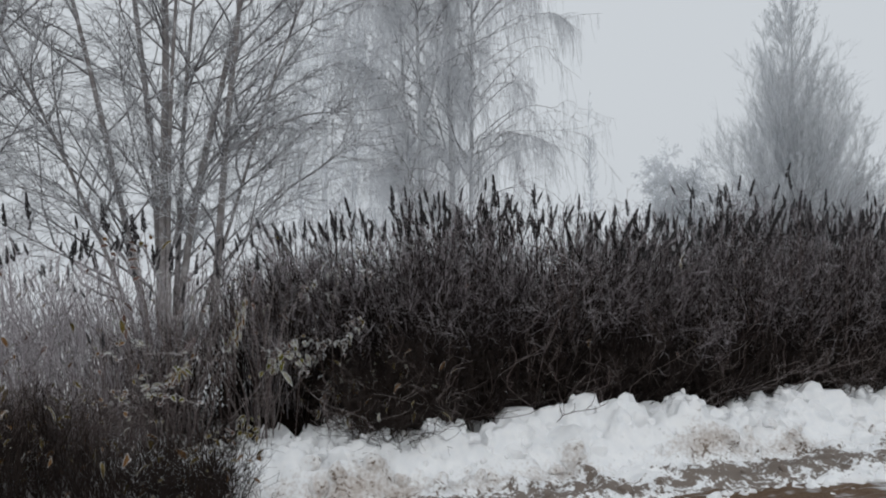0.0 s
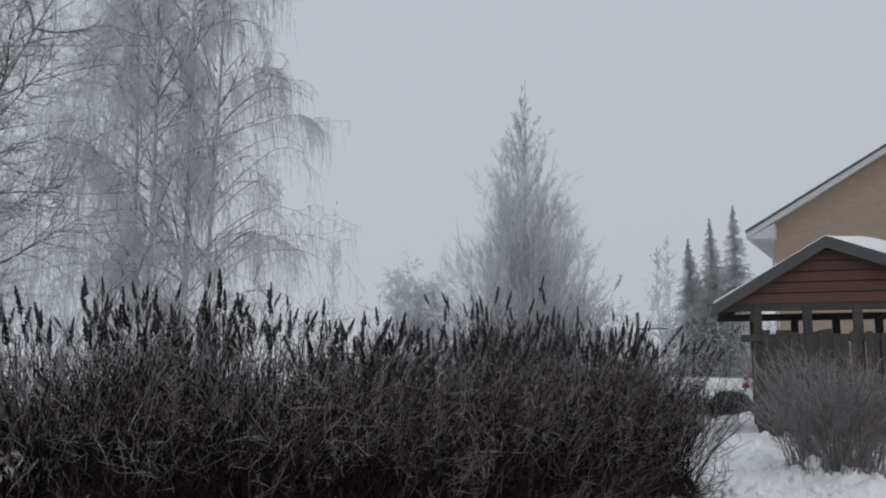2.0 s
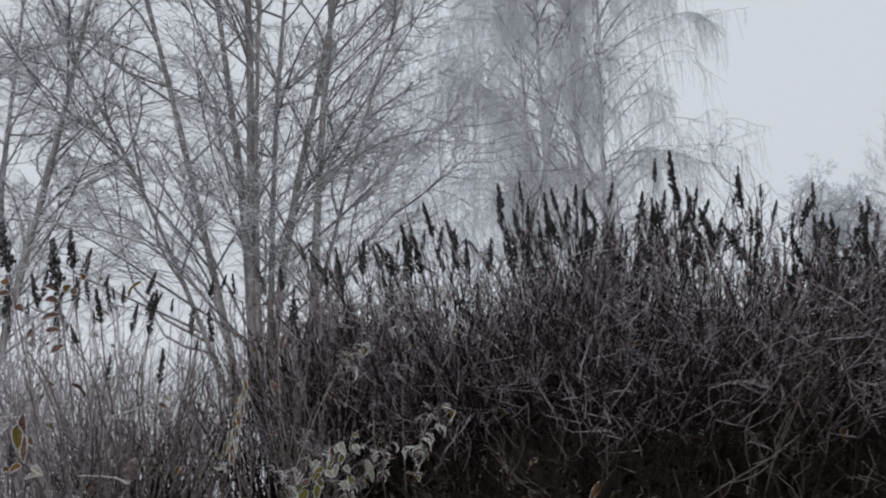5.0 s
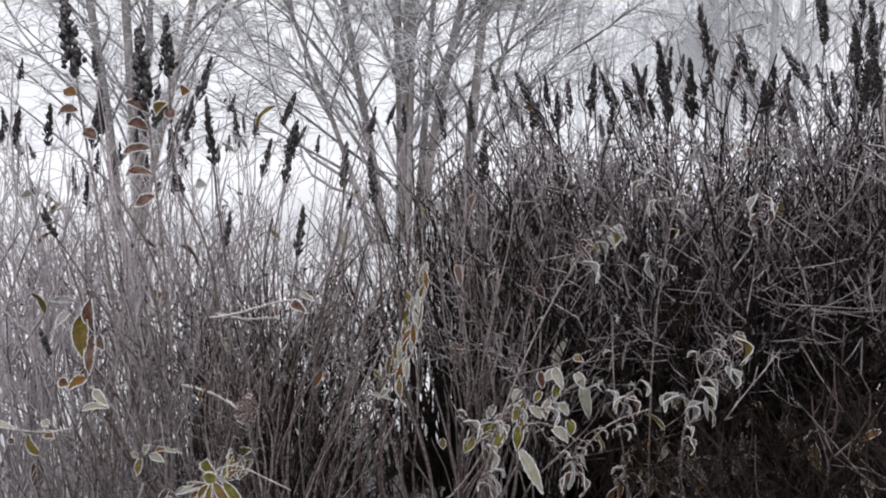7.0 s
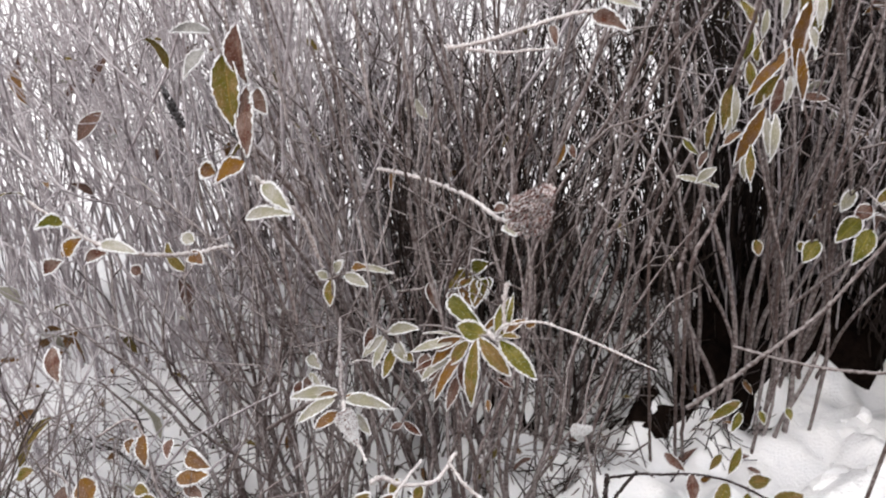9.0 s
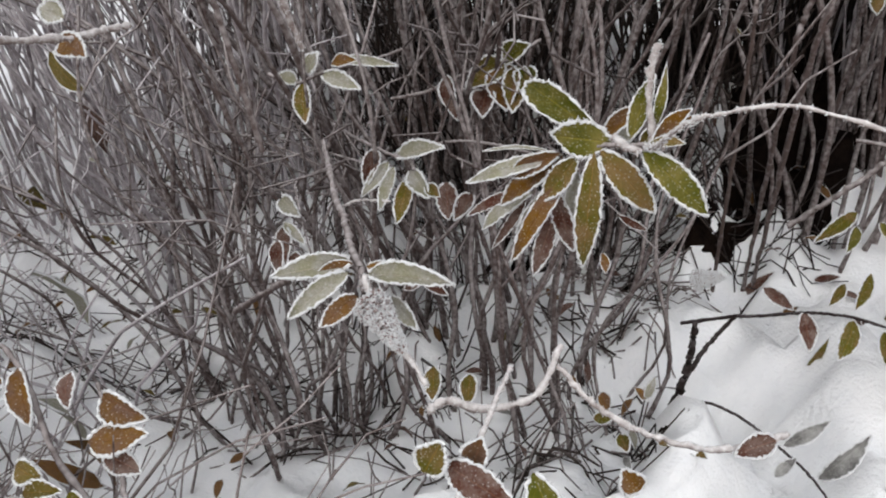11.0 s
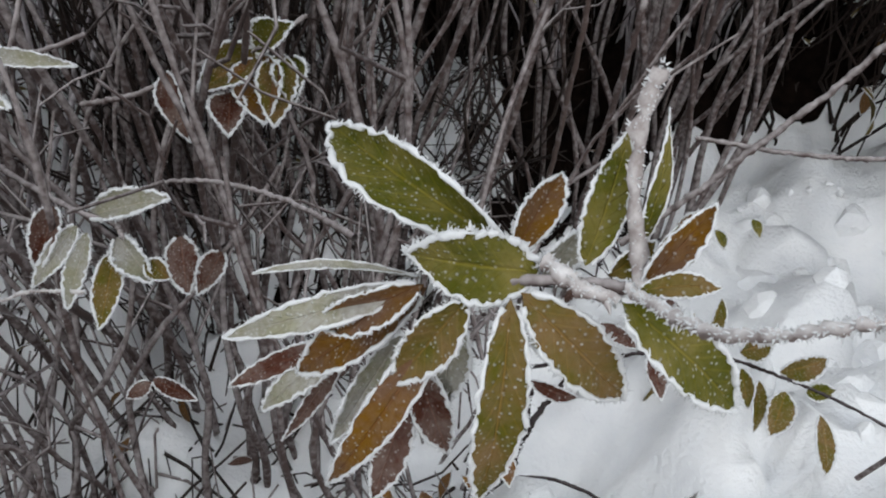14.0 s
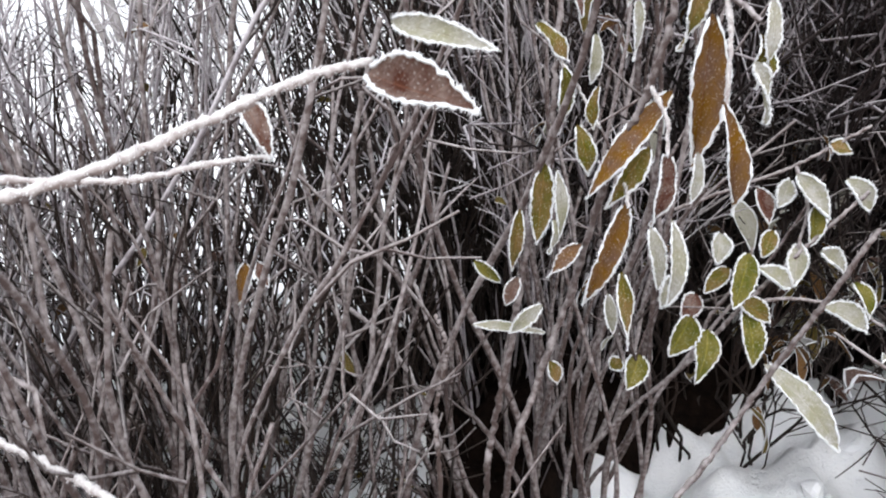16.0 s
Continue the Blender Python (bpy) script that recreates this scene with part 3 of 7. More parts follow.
def smooth_path(points, n):
    """A smooth line through the points (Catmull-Rom)."""
    p = np.asarray(points, float)
    p = np.concatenate([[2 * p[0] - p[1]], p, [2 * p[-1] - p[-2]]])
    u = np.linspace(0, len(p) - 3 - 1e-6, n)
    i, f = u.astype(int), (u % 1)[:, None]
    a, b, c, d = p[i], p[i + 1], p[i + 2], p[i + 3]
    return 0.5 * (2 * b + (c - a) * f + (2 * a - 5 * b + 4 * c - d) * f**2 + (3 * b - a - 3 * c + d) * f**3)


SHOOTS = [0]


def shoot(parent, points, r0, r1, material):
    """A woody shoot with buds and an uneven skin of frost."""
    SHOOTS[0] += 1
    rng = np.random.default_rng(900 + SHOOTS[0])
    length = sum(np.linalg.norm(np.subtract(a, b)) for a, b in zip(points, points[1:]))
    n = int(np.clip(length / 0.0035, 14, 150))
    p = smooth_path(points, n)
    p = p + min(0.0009, 0.2 * r1) * rng.normal(size=p.shape)
    icy = material is m_stem_snowy
    r = np.linspace(r0, r1, n) * (1 + (0.22 if icy else 0.10) * rng.normal(size=n)).clip(0.6, 1.7)
    t = Tubes().add(p[None], r[None], 7)
    bud = rng.integers(1, n - 1, max(3, n // 14))
    d = rng.normal(size=(len(bud), 3)) * 0.6 + np.gradient(p, axis=0)[bud] / 0.0035
    d = d / np.linalg.norm(d, axis=1, keepdims=True) * (r0 + r1) * 0.8
    t.add(np.stack([p[bud], p[bud] + d * 0.6, p[bud] + d * 1.3], 1), np.array([[0.5, 0.5, 0.1]]) * (r0 + r1) / 2.4, 5)
    ob = part("shoot", t.mesh("shoot"), material, parent)
    if icy:
        k = n * 14
        at = rng.integers(0, n, k)
        d = unit_rows(rng.normal(size=(k, 3)))
        ln = rng.uniform(0.0003, 0.0014, (k, 1)) + r[at][:, None]
        part("rime", Tubes().add(np.stack([p[at] + d * r[at][:, None] * 0.7, p[at] + d * ln], 1), np.array([[0.0005, 0.00012]]), 3).mesh("rime"), m_rim, ob, kind="stuff")
    return ob


LEAVES = [0]


def on_snow(x, y, lift=0.006):
    return (x, y, float(ground_height(np.array(x), np.array(y))) + lift)



def leaf(parent, base, tip, width, kind, rime=1.0, curl=0.6):
    """A frozen leaf: a cupped, arched blade with a fringe of rime crystals round its edge."""
    LEAVES[0] += 1
    rng = np.random.default_rng(300 + LEAVES[0])
    base, tip = np.array(base), np.array(tip)
    d = tip - base
    size = np.linalg.norm(d)
    normal = unit(VIEW + rng.normal(0, 0.13 if width > 0.012 else 0.3, 3))
    side = unit(np.cross(d, normal))
    normal = unit(np.cross(side, d))
    bend, cup, twist = rng.uniform(0.02, 0.16), rng.uniform(-0.3, 1.0), rng.normal(0, curl)
    wave, ph = rng.uniform(0.02, 0.06) * (1 + 2 * (curl > 1)), rng.uniform(0, 6)

    def at(s, a):
        w = 0.5 * width * np.sin(np.pi * np.clip(s, 0, 1) ** 0.84) ** 0.74 * (1 - 0.18 * np.clip(s - 0.75, 0, 1) * 4)
        w = w * (1 + 0.05 * np.sin(s * 47 + ph) * (s > 0.35))
        turn = twist * (s - 0.3)
        across = side[None] * np.cos(turn)[:, None] + normal[None] * np.sin(turn)[:, None]
        lift = bend * size * np.sin(np.pi * s) + cup * w * (a**2 - 0.3) + 0.22 * w * np.abs(a) + wave * width * np.sin(9 * s + ph) * a - 0.10 * w * (np.abs(a) < 0.15)
        return base + d * s[:, None] + across * (a * w)[:, None] + normal * lift[:, None]

    ns, na = 13, 7
    gs, ga = np.meshgrid(np.linspace(0.0, 1.0, ns), np.linspace(-1, 1, na), indexing="ij")
    v = at(gs.ravel(), ga.ravel())
    i = np.arange(ns * na).reshape(ns, na)
    q = np.stack([i[:-1, :-1], i[:-1, 1:], i[1:, 1:], i[1:, :-1]], -1)
    under = v - normal * 0.0005
    j = i + ns * na
    q = np.concatenate([q.reshape(-1, 4), np.stack([j[:-1, :-1], j[1:, :-1], j[1:, 1:], j[:-1, 1:]], -1).reshape(-1, 4)])
    me = quad_mesh("leaf", np.concatenate([v, under]), q)
    blade_marks(me, np.tile(ga.ravel(), 2), np.tile(gs.ravel(), 2))
    ob = part("leaf", me, LEAF[kind], parent)
    if rime:
        n = 34
        s = np.concatenate([np.linspace(0.03, 1, n), np.linspace(1, 0.03, n)])
        a = np.concatenate([np.ones(n), -np.ones(n)])
        edge = at(s, a)
        thick = float(np.clip(width * 0.052, 0.0003, 0.0012)) * rime * (1.25 if kind == "pale" else 1.0)
        t = Tubes().add((edge + rng.normal(0, thick * 0.35, edge.shape))[None], (thick * rng.uniform(0.3, 1.5, 2 * n))[None], 5)
        k = 190
        pick = rng.integers(0, 2 * n, k)
        out = unit_rows(np.sign(a[pick])[:, None] * side + rng.normal(0, 0.7, (k, 3)))
        b = edge[pick] + (edge[(pick + 1) % (2 * n)] - edge[pick]) * rng.uniform(0, 1, (k, 1)) * (pick < 2 * n - 1)[:, None]
        t.add(np.stack([b, b + out * thick * rng.uniform(0.9, 2.8, (k, 1))], 1), np.array([[0.42, 0.14]]) * thick, 3)
        part("rime_edge", t.mesh("rime_edge"), m_rim, ob, "white rime crystals")
    return ob


def seed_spike(parent, base, tip, width, seed):
    """A dry brown flower spike, every cup capped with rime."""
    rng = np.random.default_rng(seed)
    base, tip = np.array(base), np.array(tip)
    d = tip - base
    size = np.linalg.norm(d)
    ax = d / size
    u = unit(np.cross(ax, [0.3, 0.2, 1]))
    w = np.cross(ax, u)
    n = 900
    s, a = rng.uniform(0, 1, n) ** 1.15, rng.uniform(0, 6.28, n)
    r = width * (1 - 0.8 * s) * rng.uniform(0.25, 1.0, n) ** 0.5
    out = np.cos(a)[:, None] * u + np.sin(a)[:, None] * w
    c = base + d * s[:, None] + out * r[:, None]
    e = unit_rows(out * 0.8 + ax * 0.7 + rng.normal(0, 0.3, (n, 3))) * width * 0.16 * rng.uniform(0.7, 1.4, (n, 1))
    t = Tubes().add(np.stack([c - e * 0.6, c, c + e * 0.7], 1), np.array([[0.3, 1.0, 0.6]]) * width * 0.13, 5)
    t.add(np.stack([base + d * s[:, None] * 0.9, c], 1), np.array([[0.0008, 0.0006]]), 3)
    ob = part("seed_head", t.mesh("seed_head"), m_seed_frost, parent, "brown seed head capped with rime")
    k = 6000
    pick = rng.integers(0, n, k)
    o2 = unit_rows(e[pick] / width * 4 + rng.normal(0, 0.8, (k, 3)))
    b = c[pick] + o2 * width * 0.07
    part("rime", Tubes().add(np.stack([b, b + o2 * rng.uniform(0.0008, 0.0026, (k, 1))], 1), np.array([[0.00075, 0.0003]]), 3).mesh("rime"), m_rim, ob, kind="stuff")
    return ob


def dark_spike(parent, top, below, scale):
    q = (Vector(top) - Vector(below)).to_track_quat("Z", "Y").to_matrix().to_4x4()
    return placed("seed_head", HEADS[2], parent, Matrix.Translation(top) @ q @ Matrix.Diagonal((scale, scale, scale, 1)))



def leaf_pattern(kind, seed):
    """A small frozen leaf with its rimed edge, for use on many twigs."""
    rng = np.random.default_rng(seed)
    ns, na = 7, 3
    gs, ga = np.meshgrid(np.linspace(0, 1, ns), np.linspace(-1, 1, na), indexing="ij")
    w = 0.16 * np.sin(np.pi * gs**0.88) ** 0.75
    v = np.stack([ga * w, gs, 0.10 * np.sin(np.pi * gs) + 0.5 * w * ga**2 + 0.05 * np.sin(7 * gs + seed) * ga], -1)
    i = np.arange(ns * na).reshape(ns, na)
    q = np.stack([i[:-1, :-1], i[:-1, 1:], i[1:, 1:], i[1:, :-1]], -1).reshape(-1, 4)
    edge = np.concatenate([v[:, 2], v[::-1, 0]])
    t = Tubes().add(edge[None], rng.uniform(0.006, 0.019, (1, len(edge))), 4)
    me = quad_mesh("leaf", np.concatenate([v.reshape(-1, 3), np.concatenate(t.verts)]), np.concatenate([q, np.concatenate(t.quads) + ns * na]))
    blade_marks(me, ga.ravel(), gs.ravel())
    me.materials.append(LEAF[kind])
    me.materials.append(m_rim)
    me.polygons.foreach_set("material_index", np.concatenate([np.zeros(len(q), np.int32), np.ones(len(me.polygons) - len(q), np.int32)]))
    return me


PATTERNS = [leaf_pattern(kind, 20 + k) for k, kind in enumerate(("brown", "pale", "brown", "olive", "grey", "amber", "amber", "olive"))]


def dress(ob, paths, count, rng, size, s0=0.4, kinds=range(8), slim=1.0):
    """Hang small frozen leaves on a shrub's twigs."""
    p = offshoots(rng, paths, count, s0, 1.0, size, 65, 0.8, 2, 0.0, -0.2, 0.0)
    for a, b in p:
        d = Vector(b - a)
        q = d.to_track_quat("Y", "Z").to_matrix().to_4x4() @ pose(0, 0, 0, 0, rng.uniform(-70, 70), 0)
        ln = d.length
        placed("leaf", PATTERNS[kinds[rng.integers(len(kinds))]], ob, Matrix.Translation(a) @ q @ Matrix.Diagonal((slim * ln * rng.uniform(0.7, 1.3), ln, ln / slim, 1)))

def frosted_spray(line, leaves, seed):
    """An arching shoot set with narrow curled leaves, furred with rime."""
    rng = np.random.default_rng(seed)
    x, y = line[0]
    ob = thing("frosted_spray", x, y, on_snow(x, y)[2], "arching shoot with narrow curled rimed leaves", "branch", "frosted sprays")
    path = smooth_path([on_snow(x, y, -0.02)] + line[1:], 14)
    part("stem", Tubes().add(path[None], taper(14, 0.0032, 0.0018), 6).mesh("stem"), m_stem_pale, ob)
    side = offshoots(rng, path[None], max(4, leaves // 6), 0.3, 0.95, 0.16, 50, 0.1, 5, 0.10, 0.2, 0.3)
    part("side_twig", Tubes().add(side, taper(5, 0.0019, 0.0012), 4).mesh("side_twig"), m_stem_arch, ob, kind="stuff")
    dress(ob, np.concatenate([smooth_path(path[4:], 5)[None], side]), leaves, rng, 0.036, 0.1, (4, 0, 4, 3, 2, 4, 1), 0.5)


def shrub(name, x, y, rx, ry, height, stems, lean, heads, seed, label, material, group="", radius=0.0035, twigs=4, head_scale=1.0, head_low=0.9, outward=None, arch=0, split=False, hung=0):
    """A many-stemmed shrub: stems, side twigs, dry seed heads, a few withered leaves."""
    rng = np.random.default_rng(seed)
    ob = thing(name, x, y, float(ground_height(np.array(x), np.array(y))) - 0.05, label, "shrub", group)
    a, r = rng.uniform(0, 6.28, stems), np.sqrt(rng.uniform(0, 1, stems))
    bx, by = x + rx * r * np.cos(a) * 0.75, y + ry * r * np.sin(a) * 0.75
    az = a + rng.normal(0, 0.7, stems)
    out = lean * (0.25 + r) * rng.uniform(0.3, 1.2, stems)
    if outward is not None:
        az = np.where(rng.uniform(0, 1, stems) < 0.35, rng.normal(outward, 0.5, stems), az)
    h = height * rng.uniform(0.55, 1.04, stems) ** 0.8 * (1 - 0.12 * r) * (0.56 + 0.86 * fractal(bx * 1.5, by * 1.5, 12, 2) if arch else 0.80 + 0.36 * fractal(bx * 1.7, by * 1.7, 12))
    bz = ground_height(bx, by) - 0.09
    p = shoots(rng, bx, by, bz, h - bz, az, out, 9, 0.045 if arch else 0.03)
    girth = taper(9, radius, radius * 0.45) * rng.uniform(0.7, 1.35, (stems, 1))
    if split:
        for k in range(stems):
            fine = smooth_path(p[k], 26) + rng.normal(0, 0.0006, (26, 3))
            part("stem", Tubes().add(fine[None], np.interp(np.linspace(0, 8, 26), np.arange(9), girth[k])[None] * rng.uniform(0.85, 1.2, (1, 26)), 5).mesh("stem"), material, ob)
    else:
        part("stem_mass", Tubes().add(p, girth, 3 if arch else 4).mesh("stem_mass"), material, ob, kind="stuff")
    tw = offshoots(rng, p, stems * twigs, 0.25 if arch else 0.4, 0.98, 0.30, 32, 0.1, 4, 0.10, 0.15, 0.45)
    tw2 = offshoots(rng, tw, stems * twigs, 0.2, 0.95, 0.11, 45, 0.0, 3, 0.1, 0.1, 0.3)
    t = Tubes().add(tw, taper(4, radius * 0.55, radius * 0.3), 3).add(tw2, taper(3, radius * 0.36, radius * 0.25), 3)
    part("twig_mass", t.mesh("twig_mass"), material, ob, kind="stuff")
    if arch:
        up = offshoots(rng, p, stems * 2, 0.58, 1.0, 0.38, 26, 0.0, 5, 0.22, 0.15, 0.3)
        fuzz = offshoots(rng, up, stems * 4, 0.3, 1.0, 0.10, 40, -0.1, 3, 0.16, 0.2, 0.2)
        # Low growth gets the dark twig colour, standing for shade at the hedge foot.
        part("fine_growth", Tubes().add(up, taper(5, radius * 0.72, radius * 0.38), 3).add(fuzz, taper(3, radius * 0.44, radius * 0.28), 3).mesh("fine_growth"), m_stem_violet if height > 1.3 else m_stem_brown_shade, ob, kind="stuff")
    if arch:
        ax, ay = x + rng.uniform(-rx, rx, arch), y + rng.uniform(-0.9, 0.1, arch) * ry
        ah = height * rng.uniform(0.25, 0.80, arch)
        az0 = ground_height(ax, ay) - 0.03
        ap = shoots(rng, ax, ay, az0, ah, rng.normal(-1.45, 0.95, arch), rng.uniform(0.25, 0.8, arch), 9, 0.07, 1.2)
        at = offshoots(rng, ap, arch * 5, 0.3, 0.98, 0.26, 40, -0.15, 5, 0.16, 0.25, 0.3)
        at2 = offshoots(rng, at, arch * 4, 0.2, 0.98, 0.10, 45, -0.1, 4, 0.12, 0.25, 0.3)
        part("arching_growth", Tubes().add(ap, taper(9, radius * 1.15, radius * 0.6), 4).add(at, taper(5, radius * 0.7, radius * 0.42), 4).add(at2, taper(4, radius * 0.45, radius * 0.34), 3).mesh("arching_growth"), m_stem_arch, ob, kind="stuff")
    if hung:
        dress(ob, tw, hung, rng, 0.055, 0.4, (3, 5, 6, 7, 1, 3, 5) if name == "low_leafy_shrub" else range(8))
    order = np.argsort(-p[:, -1, 2])[: int(heads / max(head_low, 0.05))]
    for k in rng.permutation(order)[:heads]:
        tip, d = p[k, -1], p[k, -1] - p[k, -3]
        q = Vector(d).to_track_quat("Z", "Y").to_matrix().to_4x4()
        sc = head_scale * rng.uniform(0.65, 1.15)
        placed("seed_head", HEADS[rng.integers(4)], ob, Matrix.Translation(Vector(tip) - Vector(d).normalized() * 0.01) @ q @ Matrix.Diagonal((sc * 0.80, sc * 0.80, sc * 1.04, 1)))
    return ob


# the hedge behind the snow bank, its stem colour darkened to stand for shade
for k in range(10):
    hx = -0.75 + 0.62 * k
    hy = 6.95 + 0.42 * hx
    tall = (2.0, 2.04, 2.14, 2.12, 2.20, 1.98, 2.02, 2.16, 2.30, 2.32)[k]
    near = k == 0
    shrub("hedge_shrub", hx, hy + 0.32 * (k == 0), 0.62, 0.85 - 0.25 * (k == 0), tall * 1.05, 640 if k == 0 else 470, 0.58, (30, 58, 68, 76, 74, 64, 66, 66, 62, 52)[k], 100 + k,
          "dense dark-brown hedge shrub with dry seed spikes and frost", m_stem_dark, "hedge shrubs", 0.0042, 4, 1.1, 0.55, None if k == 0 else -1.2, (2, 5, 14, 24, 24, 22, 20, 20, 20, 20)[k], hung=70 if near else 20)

shrub("hedge_shrub", -1.28, 6.98, 0.30, 0.40, 1.70, 210, 0.40, 8, 119,
      "dense dark-brown hedge shrub with dry seed spikes and frost", m_stem_back, "hedge shrubs", 0.0042, 4, 1.0, 0.55, None, 6, hung=30)

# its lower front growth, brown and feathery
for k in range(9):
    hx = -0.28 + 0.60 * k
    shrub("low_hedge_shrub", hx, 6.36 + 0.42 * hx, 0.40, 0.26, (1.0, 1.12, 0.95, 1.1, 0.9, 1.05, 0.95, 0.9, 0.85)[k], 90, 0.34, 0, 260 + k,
          "low feathery brown growth at the hedge front", m_stem_brown_shade, "hedge shrubs", 0.0036, 5, 1.0, 0.5, -1.2, 7)

for k, (hx, hy, tall) in enumerate(((-0.34, 5.68, 0.75), (-0.38, 5.90, 0.90), (-0.12, 6.02, 1.0))):
    shrub("low_hedge_shrub", hx, hy, 0.24, 0.20, tall, 70, 0.25, 0, 270 + k,
          "low feathery brown growth with withered leaves over the bank", m_stem_brown_shade, "hedge shrubs", 0.0034, 5, 1.0, 0.5, None, 3, hung=20)

# the thinner shrubs beside it, thick with frost, fanning out from one root
for k, (sx, sy, tall, cnt, wide) in enumerate(((-1.98, 5.78, 1.62, 60, 0.36), (-2.5, 5.74, 1.95, 78, 0.38), (-3.1, 5.78, 2.1, 92, 0.42), (-3.75, 5.88, 2.15, 92, 0.42), (-1.42, 6.12, 1.62, 34, 0.24), (-4.4, 6.0, 2.15, 100, 0.42), (-1.80, 5.45, 1.12, 22, 0.22), (-2.2, 5.36, 1.2, 34, 0.22))):
    shrub("frosted_shrub", sx, sy, wide, 0.36 if k < 6 else 0.14, tall, cnt, (0.34, 0.55, 0.55, 0.5, 0.3, 0.5, 0.15, 0.2)[k], (10, 12, 14, 14, 4, 12, 0, 2)[k], 140 + k,
          "slender grey-brown shrub stems coated in hoarfrost", m_stem_tip if k in (1, 2, 3, 5) else m_stem_pale, "frosted shrubs", 0.0052 if k in (0, 4) else 0.0042, 4 if k in (2, 3, 5) else 2, 1.0, 0.5, 2.9 if k in (1, 2, 3, 5, 7) else None, split=k in (0, 4, 6, 7), hung=(0, 40, 40, 30, 8, 20, 0, 0)[k])
# The first two are darker copies, standing for shade between the stems.
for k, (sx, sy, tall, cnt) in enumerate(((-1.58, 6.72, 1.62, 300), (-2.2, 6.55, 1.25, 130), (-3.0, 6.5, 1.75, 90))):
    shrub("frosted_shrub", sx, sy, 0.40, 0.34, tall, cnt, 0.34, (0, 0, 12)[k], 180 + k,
          "slender brown shrub stems standing behind", (m_stem_brown_shade, m_stem_brown_shade, m_stem_pale)[k], "frosted shrubs", 0.0036, 3, 0.85, 0.5, 2.9 if k else None, hung=14)
for k, (sx, sy, tall) in enumerate(((-2.55, 6.3, 1.95), (-2.2, 6.4, 1.85), (-3.3, 6.3, 1.95))):
    shrub("frosted_shrub", sx, sy, 0.34, 0.26, tall, 66, 0.42, 8, 280 + k,
          "slender lilac-grey stems white with hoarfrost", m_stem_tip, "frosted shrubs", 0.0036, 7, 1.0, 0.5, 2.9 if k != 1 else None, hung=24)
shrub("low_leafy_shrub", -1.0, 6.46, 0.26, 0.14, 0.95, 46, 0.2, 0, 285, "brown shrub stems with withered leaves at the hedge foot", m_stem_brown_shade, "low shrubs", 0.0036, 5, 1.0, 0.5, hung=44)
shrub("frosted_shrub", -1.05, 6.85, 0.30, 0.26, 1.25, 130, 0.25, 0, 284, "brown inner shrub stems with withered leaves", m_stem_brown_shade, "frosted shrubs", 0.0036, 5, 1.0, 0.5, hung=50)
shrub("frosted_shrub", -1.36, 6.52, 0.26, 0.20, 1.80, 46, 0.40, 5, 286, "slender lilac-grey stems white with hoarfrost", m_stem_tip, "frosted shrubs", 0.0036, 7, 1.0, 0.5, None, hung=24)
# Inner stems coloured dark so that the gaps read as shade.
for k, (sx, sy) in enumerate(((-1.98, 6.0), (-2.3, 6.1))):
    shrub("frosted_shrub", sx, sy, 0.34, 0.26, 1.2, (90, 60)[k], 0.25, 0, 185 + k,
          "inner brown shrub stems", (m_stem_brown_shade, m_stem_back)[k], "frosted shrubs", 0.0034, 2, 1.0, 0.5, hung=8)
for k, (sx, sy, tall) in enumerate(((-2.60, 5.12, 0.98), (-3.05, 5.02, 1.05), (-3.6, 5.1, 1.1), (-4.2, 5.2, 1.1))):
    shrub("low_leafy_shrub", sx, sy, 0.30, 0.26, tall, 52, 0.42, 0, 160 + k,
          "low frosted shrub with withered yellow leaves in snow", m_stem_tip, "low shrubs", 0.003, 3, 0.9, 0.5, 2.8, hung=40)
for k, (sx, sy, tall, cnt) in enumerate(((-2.22, 4.78, 0.74, 34), (-2.65, 4.66, 0.80, 60), (-3.15, 4.6, 0.9, 70), (-3.7, 4.65, 0.95, 70))):
    shrub("low_leafy_shrub", sx, sy, 0.26, 0.20, tall, cnt, 0.16, 0, 190 + k,
          "low grey shoots with frosted yellow leaves in snow", m_stem_pale, "low shrubs", 0.0026, 3, 0.9, 0.5, hung=(30, 48, 48, 40)[k])
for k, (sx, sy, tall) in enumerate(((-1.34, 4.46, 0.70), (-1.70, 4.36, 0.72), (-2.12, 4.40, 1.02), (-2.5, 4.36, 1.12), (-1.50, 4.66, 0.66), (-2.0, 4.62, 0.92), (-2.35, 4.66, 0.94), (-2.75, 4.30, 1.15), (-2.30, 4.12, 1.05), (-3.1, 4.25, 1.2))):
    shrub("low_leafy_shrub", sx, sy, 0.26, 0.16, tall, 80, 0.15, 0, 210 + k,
          "low dense brown twigs with withered leaves", m_stem_back if k in (3, 5, 6, 7, 9) else m_stem_brown_shade, "low shrubs", 0.0028, 6, 0.9, 0.5, hung=30)

for k, (sx, sy, tall) in enumerate(((-0.78, 6.60, 1.1), (-0.5, 6.42, 1.05))):
    shrub("frosted_sprig", sx, sy, 0.16, 0.12, tall, 16, 0.30, 0, 230 + k,
          "small shrub sprig with frosted green and grey leaves", m_stem_pale, "frosted sprigs", 0.003, 3, 0.9, 0.5, -2.0, hung=80)


